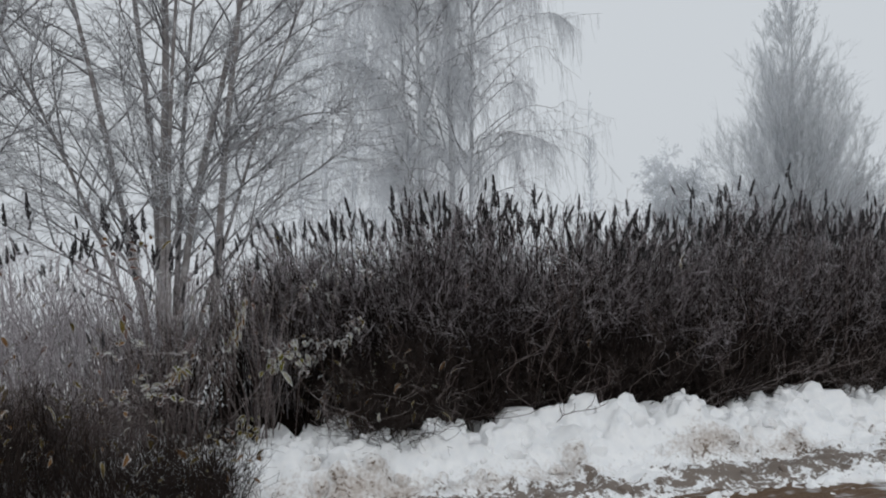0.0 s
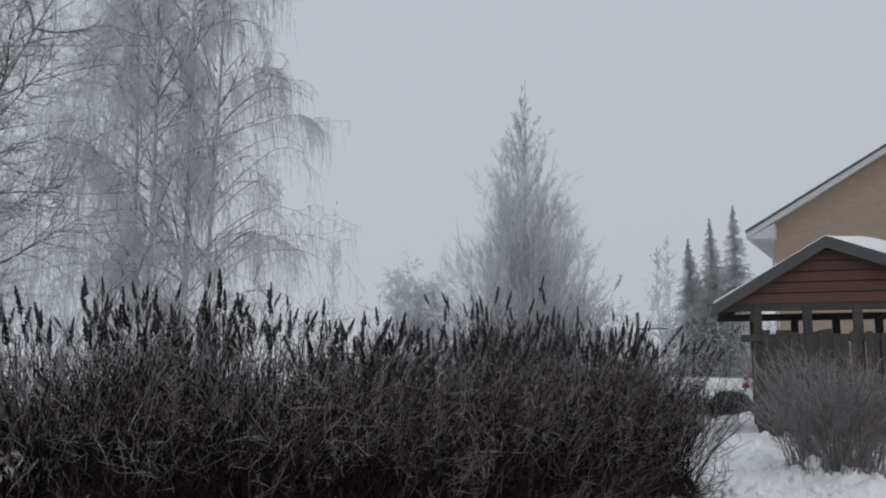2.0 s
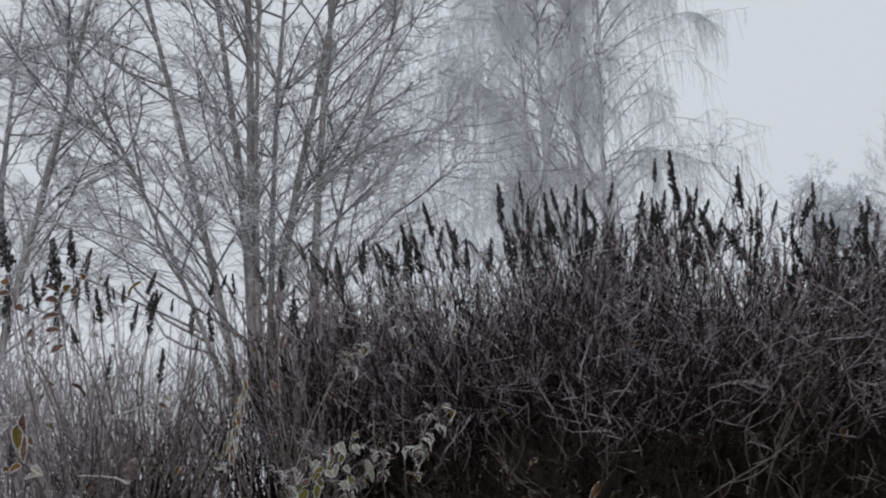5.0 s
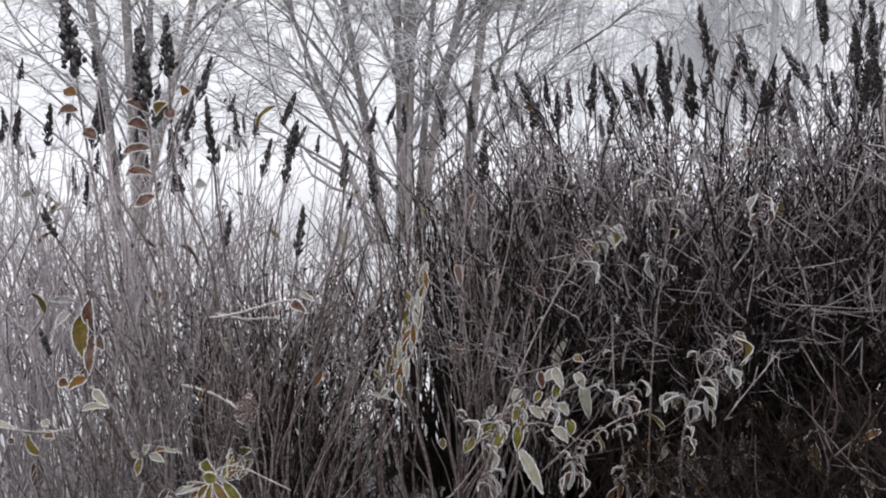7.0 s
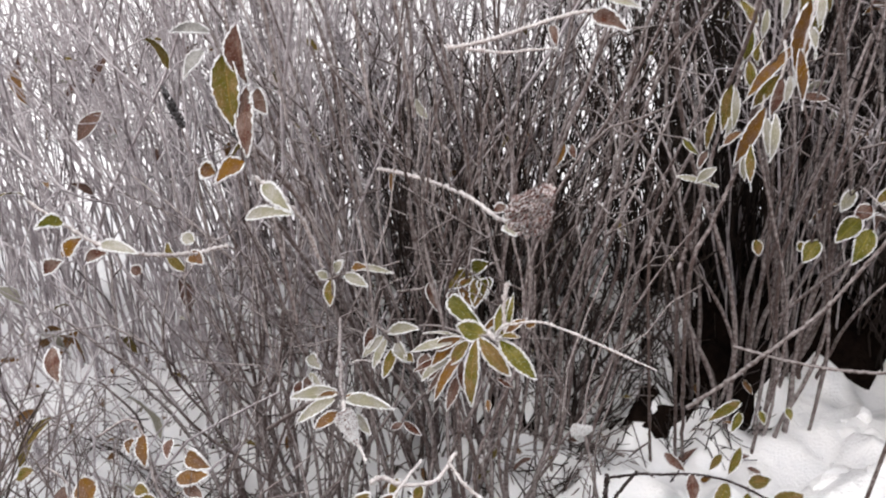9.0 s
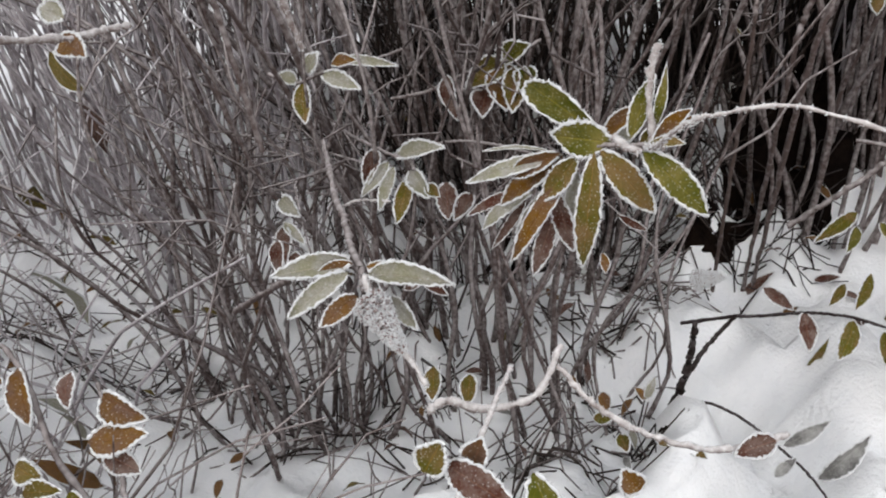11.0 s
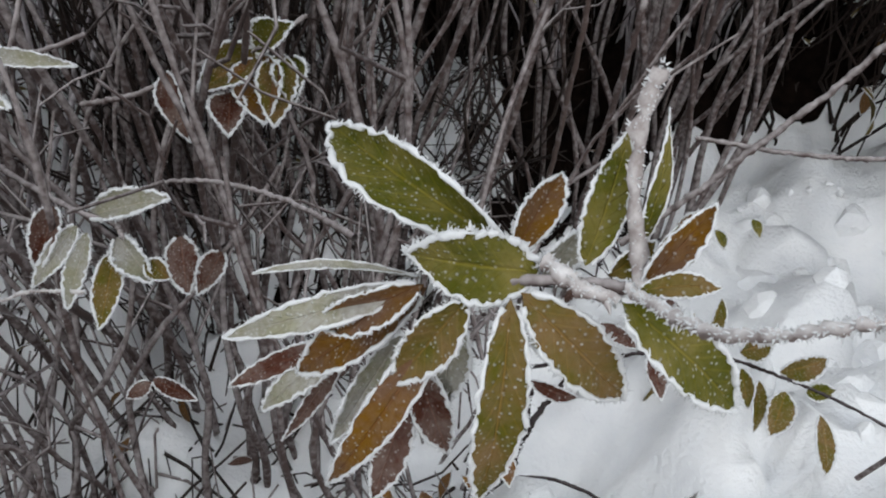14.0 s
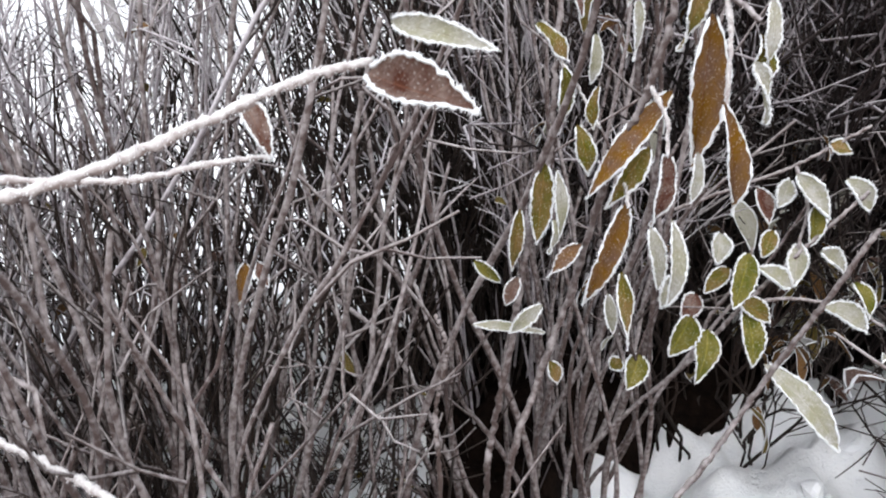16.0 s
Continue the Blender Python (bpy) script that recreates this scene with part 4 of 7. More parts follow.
def twig_litter(name, x0, x1, y0, y1, count, seed, label, materials):
    """Broken twigs and withered leaves that lie on the snow under the shrubs."""
    rng = np.random.default_rng(seed)
    ob = thing(name, (x0 + x1) / 2, (y0 + y1) / 2, 0.3, label, "litter", kind="stuff")
    for k, m in enumerate(materials):
        x = x0 + (x1 - x0) * rng.uniform(0, 1, count) ** 1.15
        y = rng.uniform(y0, y1, count)
        a, ln = rng.uniform(0, 6.28, count), rng.uniform(0.03, 0.16, count)
        u = np.linspace(-0.5, 0.5, 4)[None]
        bow = rng.normal(0, 0.12, (count, 1)) * (u**2 * 4 - 0.5)
        px = x[:, None] + ln[:, None] * (np.cos(a)[:, None] * u - np.sin(a)[:, None] * bow)
        py = y[:, None] + ln[:, None] * (np.sin(a)[:, None] * u + np.cos(a)[:, None] * bow)
        pz = ground_height(px, py) + 0.004 + rng.uniform(-0.25, 0.75, (count, 1)) * ln[:, None] * (u + 0.45)
        part("twig_mass", Tubes().add(np.stack([px, py, pz], -1), rng.uniform(0.0010, 0.0024, (count, 1)) * np.linspace(1.1, 0.7, 4)[None], 3).mesh("twig_mass"), m, ob, kind="stuff")
    for k in range(count // 7):
        x, y = x0 + (x1 - x0) * rng.uniform(0, 1) ** 1.2, rng.uniform(y0, y1)
        z = float(ground_height(np.array(x), np.array(y))) + rng.uniform(0.005, 0.05)
        s = rng.uniform(0.025, 0.05)
        placed("leaf", PATTERNS[rng.integers(len(PATTERNS))], ob, pose(x, y, z, rng.uniform(-35, 35), rng.uniform(-35, 35), rng.uniform(0, 360)) @ Matrix.Diagonal((s, s, s, 1)))


twig_litter("twig_litter", -1.62, -2.9, 5.25, 6.5, 900, 250, "fallen brown twigs and leaves on snow under the shrubs", (m_stem_back, m_stem_brown_shade))
twig_litter("twig_litter", -1.38, -2.3, 5.85, 6.7, 500, 251, "dark dead twigs and leaf litter at the hedge foot", (m_stem_dark, m_stem_brown_shade))

shrub("pale_shrub", 8.05, 9.70, 0.72, 0.75, 1.98, 460, 0.64, 0, 171, "rounded leafless shrub white with frost by the shed", m_stem_white, "", 0.005, 8)
shrub("low_shrub", 13.6, 20.46, 0.8, 0.5, 1.0, 200, 0.3, 0, 172, "low dark leafless shrub in the snow", m_stem_dark, "", 0.006, 4)


def tree(name, x, y, height, seed, label, trunks=1, trunk_lean=0.12, trunk_r=0.10, limbs=40, limb_len=3.0, limb_angle=50, limb_low=0.15, limb_shrink=0.75,
         branches=500, branch_len=1.0, twigs=5000, twig_len=0.5, droop=0.0, twig_r=0.006, mats=None, spread_r=0.5, rise=0.1):
    """A bare tree: trunks, limbs, branches and a haze of fine twigs."""
    rng = np.random.default_rng(seed)
    z0 = float(ground_height(np.array(float(x)), np.array(float(y)))) - 0.1
    ob = thing(name, x, y, z0, label, "tree")
    a = np.arange(trunks) * 6.28 / trunks + rng.normal(0, 0.4, trunks)
    bx, by = x + spread_r * np.cos(a) * rng.uniform(0.3, 1, trunks), y + spread_r * np.sin(a) * rng.uniform(0.3, 1, trunks)
    h = height * (rng.uniform(0.75, 1.0, trunks) if trunks > 1 else np.ones(1))
    tp = shoots(rng, bx, by, np.full(trunks, z0), h, a, h * trunk_lean * rng.uniform(0.4, 1.3, trunks), 14, 0.10, 1.1)
    m_t, m_l, m_w = mats
    for k in range(trunks):
        part("trunk", Tubes().add(tp[k : k + 1], taper(14, trunk_r, 0.012) * rng.uniform(0.7, 1.2), 8).mesh("trunk"), m_t, ob)
    lp = offshoots(rng, tp, limbs, limb_low, 0.97, limb_len, limb_angle, droop * 0.35, 7, 0.06, rise, limb_shrink)
    bp = offshoots(rng, lp, branches, 0.12, 1.0, branch_len, 42, droop * 0.6, 5, 0.08, rise, 0.4, True)
    part("limb_mass", Tubes().add(lp, taper(7, trunk_r * 0.30, 0.007), 4).add(bp, taper(5, 0.011, 0.005), 3).mesh("limb_mass"), m_l, ob, kind="stuff")
    wp = offshoots(rng, bp, int(twigs * 0.56), 0.1, 1.0, twig_len, 38, droop, 3, 0.08, rise * 0.5 - droop * 0.5, 0.3, True)
    part("crown", Tubes().add(wp, taper(3, twig_r * 1.45, twig_r * 0.9), 3).mesh("crown"), m_w, ob, kind="stuff")
    return ob


def trunk_lines(x, y, z0, feet, seed, n=16):
    """Trunks from feet: place beside the middle, how far each leans per metre of height, height and girth."""
    rng = np.random.default_rng(seed)
    s = np.linspace(0, 1, n)
    lines = []
    for dx, dy, lx, ly, h, r in feet:
        ph = rng.uniform(0, 6.28, 4)
        w = 0.07 * np.stack([np.sin(4 * s + ph[0]) + 0.5 * np.sin(9 * s + ph[1]), np.sin(4 * s + ph[2]) + 0.5 * np.sin(9 * s + ph[3])], -1)
        lines.append(np.stack([x + dx + lx * h * s**1.15 + w[:, 0] - w[0, 0], y + dy + ly * h * s**1.15 + w[:, 1] - w[0, 1], z0 + h * s], -1))
    return np.array(lines)


def foot(x, y):
    return float(ground_height(np.array(float(x)), np.array(float(y)))) - 0.1


def clump_birch(x, y, seed, feet, label, limbs, branches, twigs, mats, boughs=()):
    """A bare birch of several trunks, with limbs that sweep up and out and a haze of fine twigs."""
    rng = np.random.default_rng(seed)
    ob = thing("birch", x, y, foot(x, y), label, "tree")
    tp = trunk_lines(x, y, foot(x, y), feet, seed)
    m_t, m_l, m_w = mats
    for p, f in zip(tp, feet):
        part("trunk", Tubes().add(p[None], np.linspace(0.86 * f[5], 0.010, 16)[None] * rng.uniform(0.92, 1.08, (1, 16)), 9).mesh("trunk"), m_t, ob)
    lp = offshoots(rng, tp, limbs, 0.05, 0.96, 4.0, 42, 0.10, 8, 0.07, 0.10, 0.62)
    for points in boughs:
        lp = np.concatenate([lp] + 2 * [smooth_path([(x + p, y + q, h) for p, q, h in points], 8)[None]])
    bp = offshoots(rng, lp, branches, 0.15, 1.0, 0.42, 38, 0.06, 5, 0.09, 0.10, 0.4, True)
    wp = offshoots(rng, bp, twigs, 0.1, 1.0, 0.50, 36, 0.25, 4, 0.10, 0.0, 0.3, True)
    part("limb_mass", Tubes().add(lp, taper(8, 0.024, 0.006), 4).add(bp, taper(5, 0.0085, 0.0042), 3).mesh("limb_mass"), m_l, ob, kind="stuff")
    part("crown", Tubes().add(wp, taper(4, 0.0052, 0.0034), 3).mesh("crown"), m_w, ob, kind="stuff")
    return ob


def weeping_birch(x, y, seed, feet, label, limbs, reach, strings, mats, boughs=()):
    """A tall birch whose limbs rise, bend over and hang long thin twigs like curtains."""
    rng = np.random.default_rng(seed)
    z0 = foot(x, y)
    ob = thing("weeping_birch", x, y, z0, label, "tree")
    tp = trunk_lines(x, y, z0, feet, seed)
    m_t, m_l, m_w = mats
    for p, f in zip(tp, feet):
        part("trunk", Tubes().add(p[None], taper(16, f[5], 0.012), 7).mesh("trunk"), m_t, ob)
    u = np.linspace(0, 1, 9)[None]
    which, s, a = rng.integers(0, len(feet), limbs), rng.uniform(0.10, 0.97, limbs), rng.uniform(0, 6.28, limbs)
    i = s * 15
    k = np.clip(i.astype(int), 0, 14)
    st = tp[which, k] + (tp[which, k + 1] - tp[which, k]) * (i - k)[:, None]
    ln = (reach * rng.uniform(0.45, 1.1, limbs) * (1 - 0.55 * s))[:, None]
    up = rng.uniform(0.9, 1.6, limbs)[:, None]
    wob = 0.05 * ln * np.sin(6 * u + rng.uniform(0, 6, (limbs, 1)))
    lp = np.stack([st[:, :1] + ln * u * np.cos(a)[:, None] + wob, st[:, 1:2] + ln * u * np.sin(a)[:, None] - wob, st[:, 2:] + ln * (up * u - 0.95 * u**2.2)], -1)
    for points in boughs:
        lp = np.concatenate([lp, smooth_path([(x + p, y + q, h) for p, q, h in points], 9)[None]])
    bp = offshoots(rng, lp, limbs * 7, 0.2, 1.0, 0.42, 48, 0.25, 5, 0.12, 0.25, 0.3, True)
    hang = offshoots(rng, np.concatenate([lp[:, ::2], bp]), strings, 0.15, 1.0, 0.5, 60, 0.0, 5, 0.0, -0.4, 0.0)
    if boughs:
        hang = np.concatenate([hang, offshoots(rng, lp[-len(boughs):], 130 * len(boughs), 0.45, 1.0, 0.55, 60, 0.0, 5, 0.0, -0.4, 0.0)])
    v = np.linspace(0, 1, 5)[None]
    drop = rng.uniform(0.15, 1.3, (len(hang), 1)) ** 1.4
    hang[:, :, :2] = hang[:, :1, :2] + (hang[:, :, :2] - hang[:, :1, :2]) * 0.55 + 0.02 * rng.normal(size=(len(hang), 5, 2)) * v[:, :, None]
    hang[:, :, 2] = hang[:, :1, 2] - drop * v**1.25
    fine = offshoots(rng, hang, strings, 0.1, 0.9, 0.16, 35, 0.4, 3, 0.05, -0.3, 0.2)
    part("limb_mass", Tubes().add(lp, taper(9, 0.018, 0.005), 4).add(bp, taper(5, 0.0075, 0.004), 3).mesh("limb_mass"), m_l, ob, kind="stuff")
    part("crown", Tubes().add(hang, taper(5, 0.0062, 0.0046), 3).add(fine, taper(3, 0.0052, 0.004), 3).mesh("crown"), m_w, ob, kind="stuff")
    return ob


def cone_birch(x, y, seed, height, profile, label, limbs, branches, twigs, mats):
    """A young birch with one straight trunk and steep limbs inside a pyramid outline."""
    rng = np.random.default_rng(seed)
    z0 = foot(x, y)
    ob = thing("pyramidal_birch", x, y, z0, label, "tree")
    m_t, m_l, m_w = mats
    tp = trunk_lines(x, y, z0, [(0, 0, 0, 0, height, 0.11)], seed)
    part("trunk", Tubes().add(tp, taper(16, 0.11, 0.012), 7).mesh("trunk"), m_t, ob)
    hs, rs = zip(*profile)
    end = rng.uniform(0.06, 0.99, limbs * 4) * height
    end = end[rng.uniform(0, max(rs), limbs * 4) < np.interp(end, hs, rs) + 0.6][:limbs]
    out = np.interp(end, hs, rs) * rng.uniform(0.4, 1.04, len(end))
    a = rng.uniform(0, 6.28, len(end))
    start = np.maximum(0.4, end - out * rng.uniform(1.5, 2.9, len(end)) - 0.2)
    u = np.linspace(0, 1, 8)[None]
    r = out[:, None] * u**0.85
    wob = 0.03 * out[:, None] * np.sin(7 * u + rng.uniform(0, 6, (len(end), 1)))
    lp = np.stack([x + r * np.cos(a)[:, None] + wob, y + r * np.sin(a)[:, None] - wob, z0 + start[:, None] + (end - start)[:, None] * u**1.12], -1)
    bp = offshoots(rng, lp, branches, 0.2, 1.0, 0.30, 28, 0.0, 5, 0.06, 0.20, 0.4, True)
    wp = offshoots(rng, bp, twigs, 0.1, 1.0, 0.50, 30, 0.0, 2, 0.06, 0.10, 0.3, True)
    part("limb_mass", Tubes().add(lp, taper(8, 0.026, 0.008), 4).add(bp, taper(5, 0.011, 0.006), 3).mesh("limb_mass"), m_l, ob, kind="stuff")
    part("crown", Tubes().add(wp, taper(2, 0.0065, 0.0045), 3).mesh("crown"), m_w, ob, kind="stuff")
    return ob


clump_birch(-5.08, 14.9, 11, [(-0.28, 0.0, -0.24, 0.02, 12.5, 0.080), (-0.12, 0.2, -0.09, 0.08, 13.2, 0.092), (0.02, 0.0, 0.01, -0.05, 13.5, 0.105), (0.14, -0.15, 0.06, -0.08, 11.0, 0.055),
                              (0.22, 0.1, 0.19, 0.04, 12.6, 0.088), (0.86, 0.05, 0.10, 0.02, 12.8, 0.088), (-0.42, -0.1, -0.40, -0.1, 9.0, 0.050), (0.08, 0.3, 0.03, 0.14, 12.0, 0.065), (0.5, 0.2, 0.34, 0.1, 9.0, 0.045)],
            "many-stemmed bare birch with thin frosted branches", 190, 2500, 21000, (m_birch_trunk, m_birch_limb, m_twig_rime_haze),
            (((0.4, 0, 0.9), (1.5, -0.2, 2.0), (2.2, -0.3, 2.8), (3.0, -0.4, 3.3), (3.7, -0.5, 3.8)), ((0.7, 0, 2.4), (1.6, 0.3, 3.2), (2.6, 0.5, 4.1), (3.6, 0.6, 4.7)), ((-0.2, 0, 1.2), (-1.3, -0.2, 2.0), (-2.6, -0.3, 2.9), (-3.9, -0.4, 3.5)),
             ((0.9, 0, 3.4), (1.8, -0.3, 4.4), (2.7, -0.5, 5.5), (3.3, -0.6, 6.4)), ((-0.6, 0, 2.2), (-1.7, 0.2, 3.4), (-2.9, 0.3, 4.3), (-3.8, 0.4, 5.2))))
clump_birch(-9.6, 14.5, 12, [(-0.2, 0.0, -0.16, 0.05, 12.0, 0.10), (0.1, 0.1, 0.05, -0.05, 12.4, 0.10), (0.3, -0.1, 0.26, 0.04, 11.0, 0.08), (0.0, 0.3, -0.02, 0.2, 11.0, 0.07)],
            "bare birch with long frosted branches beside the field", 100, 1200, 9000, (m_birch_trunk, m_birch_limb, m_twig_rime_haze))
# Fog over the trees below is painted into their pale, see-through materials.
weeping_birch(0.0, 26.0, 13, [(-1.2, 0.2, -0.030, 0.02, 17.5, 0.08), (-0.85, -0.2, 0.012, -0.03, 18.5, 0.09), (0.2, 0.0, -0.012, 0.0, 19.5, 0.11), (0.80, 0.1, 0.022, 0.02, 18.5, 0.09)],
              "tall rimed weeping birch, fog put into its pale grey colour", 300, 4.3, 19000, (m_twig_rime_haze, m_birch_limb, m_string_haze),
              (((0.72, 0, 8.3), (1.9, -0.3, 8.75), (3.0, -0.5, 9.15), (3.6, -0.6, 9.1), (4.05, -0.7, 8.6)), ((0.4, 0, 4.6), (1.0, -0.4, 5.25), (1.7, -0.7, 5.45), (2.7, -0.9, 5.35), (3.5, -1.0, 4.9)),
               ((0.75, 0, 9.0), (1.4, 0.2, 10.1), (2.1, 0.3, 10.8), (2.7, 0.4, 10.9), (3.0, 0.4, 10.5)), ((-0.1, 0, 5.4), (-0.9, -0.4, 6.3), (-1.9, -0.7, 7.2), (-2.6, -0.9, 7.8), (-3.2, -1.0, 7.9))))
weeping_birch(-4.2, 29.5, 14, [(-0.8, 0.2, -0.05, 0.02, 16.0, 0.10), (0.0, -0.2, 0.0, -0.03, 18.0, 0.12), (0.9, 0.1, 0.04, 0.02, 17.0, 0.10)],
              "weeping birch behind, rimed, fog haze painted into its colour", 110, 4.2, 5200, (m_far_haze, m_far_haze, m_far_haze))
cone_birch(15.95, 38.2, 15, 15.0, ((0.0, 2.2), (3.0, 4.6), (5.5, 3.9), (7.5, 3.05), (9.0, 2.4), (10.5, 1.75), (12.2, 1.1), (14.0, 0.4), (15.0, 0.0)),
           "pyramid-shaped rimed birch, paled to stand for fog", 420, 4200, 42000, (m_twig_rime_haze, m_twig_deep, m_cone_haze))
tree("pyramidal_birch", 17.9, 37.6, 5.2, 16, "low bushy rimed birch, paled to stand for fog", 12, 0.30, 0.05, 130, 1.4, 30, 0.08, 0.5, 1900, 0.40, 15000, 0.45, 0.0, 0.0065, (m_twig_rime_haze, m_twig_rime_haze, m_cone_haze), 0.9, 0.2)
FAR = (m_far_haze, m_far_haze, m_far_haze)
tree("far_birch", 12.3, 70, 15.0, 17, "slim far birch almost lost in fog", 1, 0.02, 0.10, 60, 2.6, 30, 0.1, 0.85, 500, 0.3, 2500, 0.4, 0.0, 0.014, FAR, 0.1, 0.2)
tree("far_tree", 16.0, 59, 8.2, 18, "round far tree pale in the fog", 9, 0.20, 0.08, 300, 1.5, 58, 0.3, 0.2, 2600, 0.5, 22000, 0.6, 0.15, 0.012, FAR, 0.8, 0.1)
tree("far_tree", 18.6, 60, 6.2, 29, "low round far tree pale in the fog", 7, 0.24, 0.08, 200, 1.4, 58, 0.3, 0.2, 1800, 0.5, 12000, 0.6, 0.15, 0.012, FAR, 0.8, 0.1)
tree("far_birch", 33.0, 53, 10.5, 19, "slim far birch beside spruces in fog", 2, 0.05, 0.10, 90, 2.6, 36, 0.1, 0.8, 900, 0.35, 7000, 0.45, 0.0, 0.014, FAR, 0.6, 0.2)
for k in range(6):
    tree("far_tree", 29 + 6.5 * k, 64 - 3.2 * k + 4 * (k % 2), 5.5 + 1.2 * (k % 3), 30 + k, "far thicket tree, colour paled to stand for fog", 6, 0.35, 0.1, 80, 2.0, 48, 0.1, 0.4, 800, 0.45, 6000, 0.5, 0.05, 0.014, FAR, 2.0, 0.1)


def spruce(x, y, height, width, seed):
    rng = np.random.default_rng(seed)
    z0 = float(ground_height(np.array(float(x)), np.array(float(y)))) - 0.1
    ob = thing("spruce", x, y, z0, "narrow spruce with fog haze painted into its pale needles", "tree", "far spruces")
    trunk = np.array([[[x, y, z0], [x, y, z0 + height * 0.5], [x, y, z0 + height]]])
    # Spruce dimmed through its colour: near white and mostly clear to imitate fog.
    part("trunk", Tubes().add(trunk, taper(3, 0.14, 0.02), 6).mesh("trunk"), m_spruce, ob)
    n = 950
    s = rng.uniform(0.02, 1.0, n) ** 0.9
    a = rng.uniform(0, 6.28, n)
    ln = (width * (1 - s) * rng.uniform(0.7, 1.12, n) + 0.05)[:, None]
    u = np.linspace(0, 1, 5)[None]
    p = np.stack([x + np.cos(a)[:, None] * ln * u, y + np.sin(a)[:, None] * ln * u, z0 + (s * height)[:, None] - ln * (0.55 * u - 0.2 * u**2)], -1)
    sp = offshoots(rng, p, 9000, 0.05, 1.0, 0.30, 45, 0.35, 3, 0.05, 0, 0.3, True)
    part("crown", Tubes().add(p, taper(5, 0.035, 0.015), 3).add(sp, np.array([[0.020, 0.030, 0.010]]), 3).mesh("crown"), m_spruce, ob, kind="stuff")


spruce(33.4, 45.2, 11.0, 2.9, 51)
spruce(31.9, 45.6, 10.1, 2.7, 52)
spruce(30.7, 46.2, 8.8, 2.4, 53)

# ---------------- the open shed ----------------
SU, SV = Vector((0.804, -0.594, 0)), Vector((0.594, 0.804, 0))
SP = Vector((10.75, 14.47, 0))
SR = Matrix(((SU.x, SV.x, 0, 0), (SU.y, SV.y, 0, 0), (0, 0, 1, 0), (0, 0, 0, 1)))


def shed_at(u, v, z, base=SP):
    return Matrix.Translation(base + SU * u + SV * v + Vector((0, 0, z))) @ SR


def build_shed():
    ob = thing("open_shed", SP.x, SP.y, 0.3, "open wooden shed with slatted walls and snow-covered gable roof", "shed")
    left, apex, right = (-0.85, 2.82), (1.28, 4.10), (4.6, 2.80)
    for u in (0.0, 0.90, 1.78, 2.66, 3.55, 4.3):
        part("post", box(bmesh.new(), shed_at(u, 0.35, 0.2), 0.16, 0.16, 2.62, 0.01), m_grey_board, ob)
        part("post", box(bmesh.new(), shed_at(u, 3.85, 0.2), 0.16, 0.16, 2.62, 0.01), m_grey_board, ob)
    part("tie_beam", box(bmesh.new(), shed_at(1.9, 0.35, 2.72), 5.4, 0.14, 0.16, 0.01), m_grey_board, ob)
    part("tie_beam", box(bmesh.new(), shed_at(1.9, 3.85, 2.72), 5.4, 0.14, 0.16, 0.01), m_grey_board, ob)
    part("wall_plate", box(bmesh.new(), shed_at(-0.0, 2.1, 2.70), 0.14, 3.7, 0.16, 0.01), m_grey_board, ob)
    part("rail", box(bmesh.new(), shed_at(2.05, 0.24, 2.12), 4.75, 0.08, 0.14, 0.008), m_grey_board, ob)
    part("rail", box(bmesh.new(), shed_at(2.05, 0.24, 0.75), 4.5, 0.08, 0.14, 0.008), m_grey_board, ob)
    rng = np.random.default_rng(7)
    for k in range(34):
        part("slat", box(bmesh.new(), shed_at(0.14 + 0.128 * k, 0.18 + 0.03 * (k % 2), 0.25) @ pose(0, 0, 0, 0, rng.normal(0, 0.8), 0), 0.14, 0.025, 2.04 + rng.uniform(-0.05, 0.07), 0.004), m_grey_board, ob)
    for k in range(28):
        part("slat", box(bmesh.new(), shed_at(-0.02, 0.5 + 0.125 * k, 0.25), 0.025, 0.10, 1.9 + rng.uniform(-0.04, 0.05), 0.004), m_grey_board, ob)
    for k in range(6):
        z = 2.86 + 0.205 * k
        a = left[0] + (z + 0.10 - left[1]) / 0.6 + 0.12
        b = apex[0] + (apex[1] - z - 0.10) / 0.39 - 0.15
        if b - a > 0.3:
            part("gable_board", box(bmesh.new(), shed_at((a + b) / 2, 0.28, z), b - a, 0.03, 0.188, 0.006), m_red_board, ob)
    part("gable_backing", prism([(left[0] + 0.5, left[1] + 0.08), (right[0] - 0.7, left[1] + 0.08), (apex[0], apex[1] - 0.12)], SU, SV, SP + SV * 0.31, 0.02), m_grey_board, ob)
    for (a, b) in ((left, apex), (apex, right)):
        d = 1 if a is left else -1
        part("fascia", prism([(a[0], a[1] - 0.22), (b[0], b[1] - 0.22), (b[0], b[1]), (a[0], a[1])], SU, SV, SP + SV * 0.0, 0.04), m_fascia, ob)
        part("roof_panel", prism([(a[0], a[1] - 0.06), (b[0], b[1] - 0.06), (b[0], b[1] + 0.012), (a[0], a[1] + 0.012)], SU, SV, SP + SV * 0.045, 4.2), m_roof_metal, ob)
    for v in (0.12, 1.3, 2.6, 3.9):
        part("rafter", prism([(left[0] + 0.1, left[1] - 0.13), (apex[0], apex[1] - 0.19), (apex[0], apex[1] - 0.07), (left[0] + 0.1, left[1] - 0.01)], SU, SV, SP + SV * v, 0.06), m_grey_board, ob)

    def slab(u, v):
        z = np.where(u < apex[0], apex[1] - (apex[0] - u) * 0.6, apex[1] - (u - apex[0]) * 0.39)
        thick = 0.03 + 0.24 * ramp(u, apex[0] - 0.1, apex[0] + 0.9) - 0.26 * ramp(u, 4.4, 4.66)
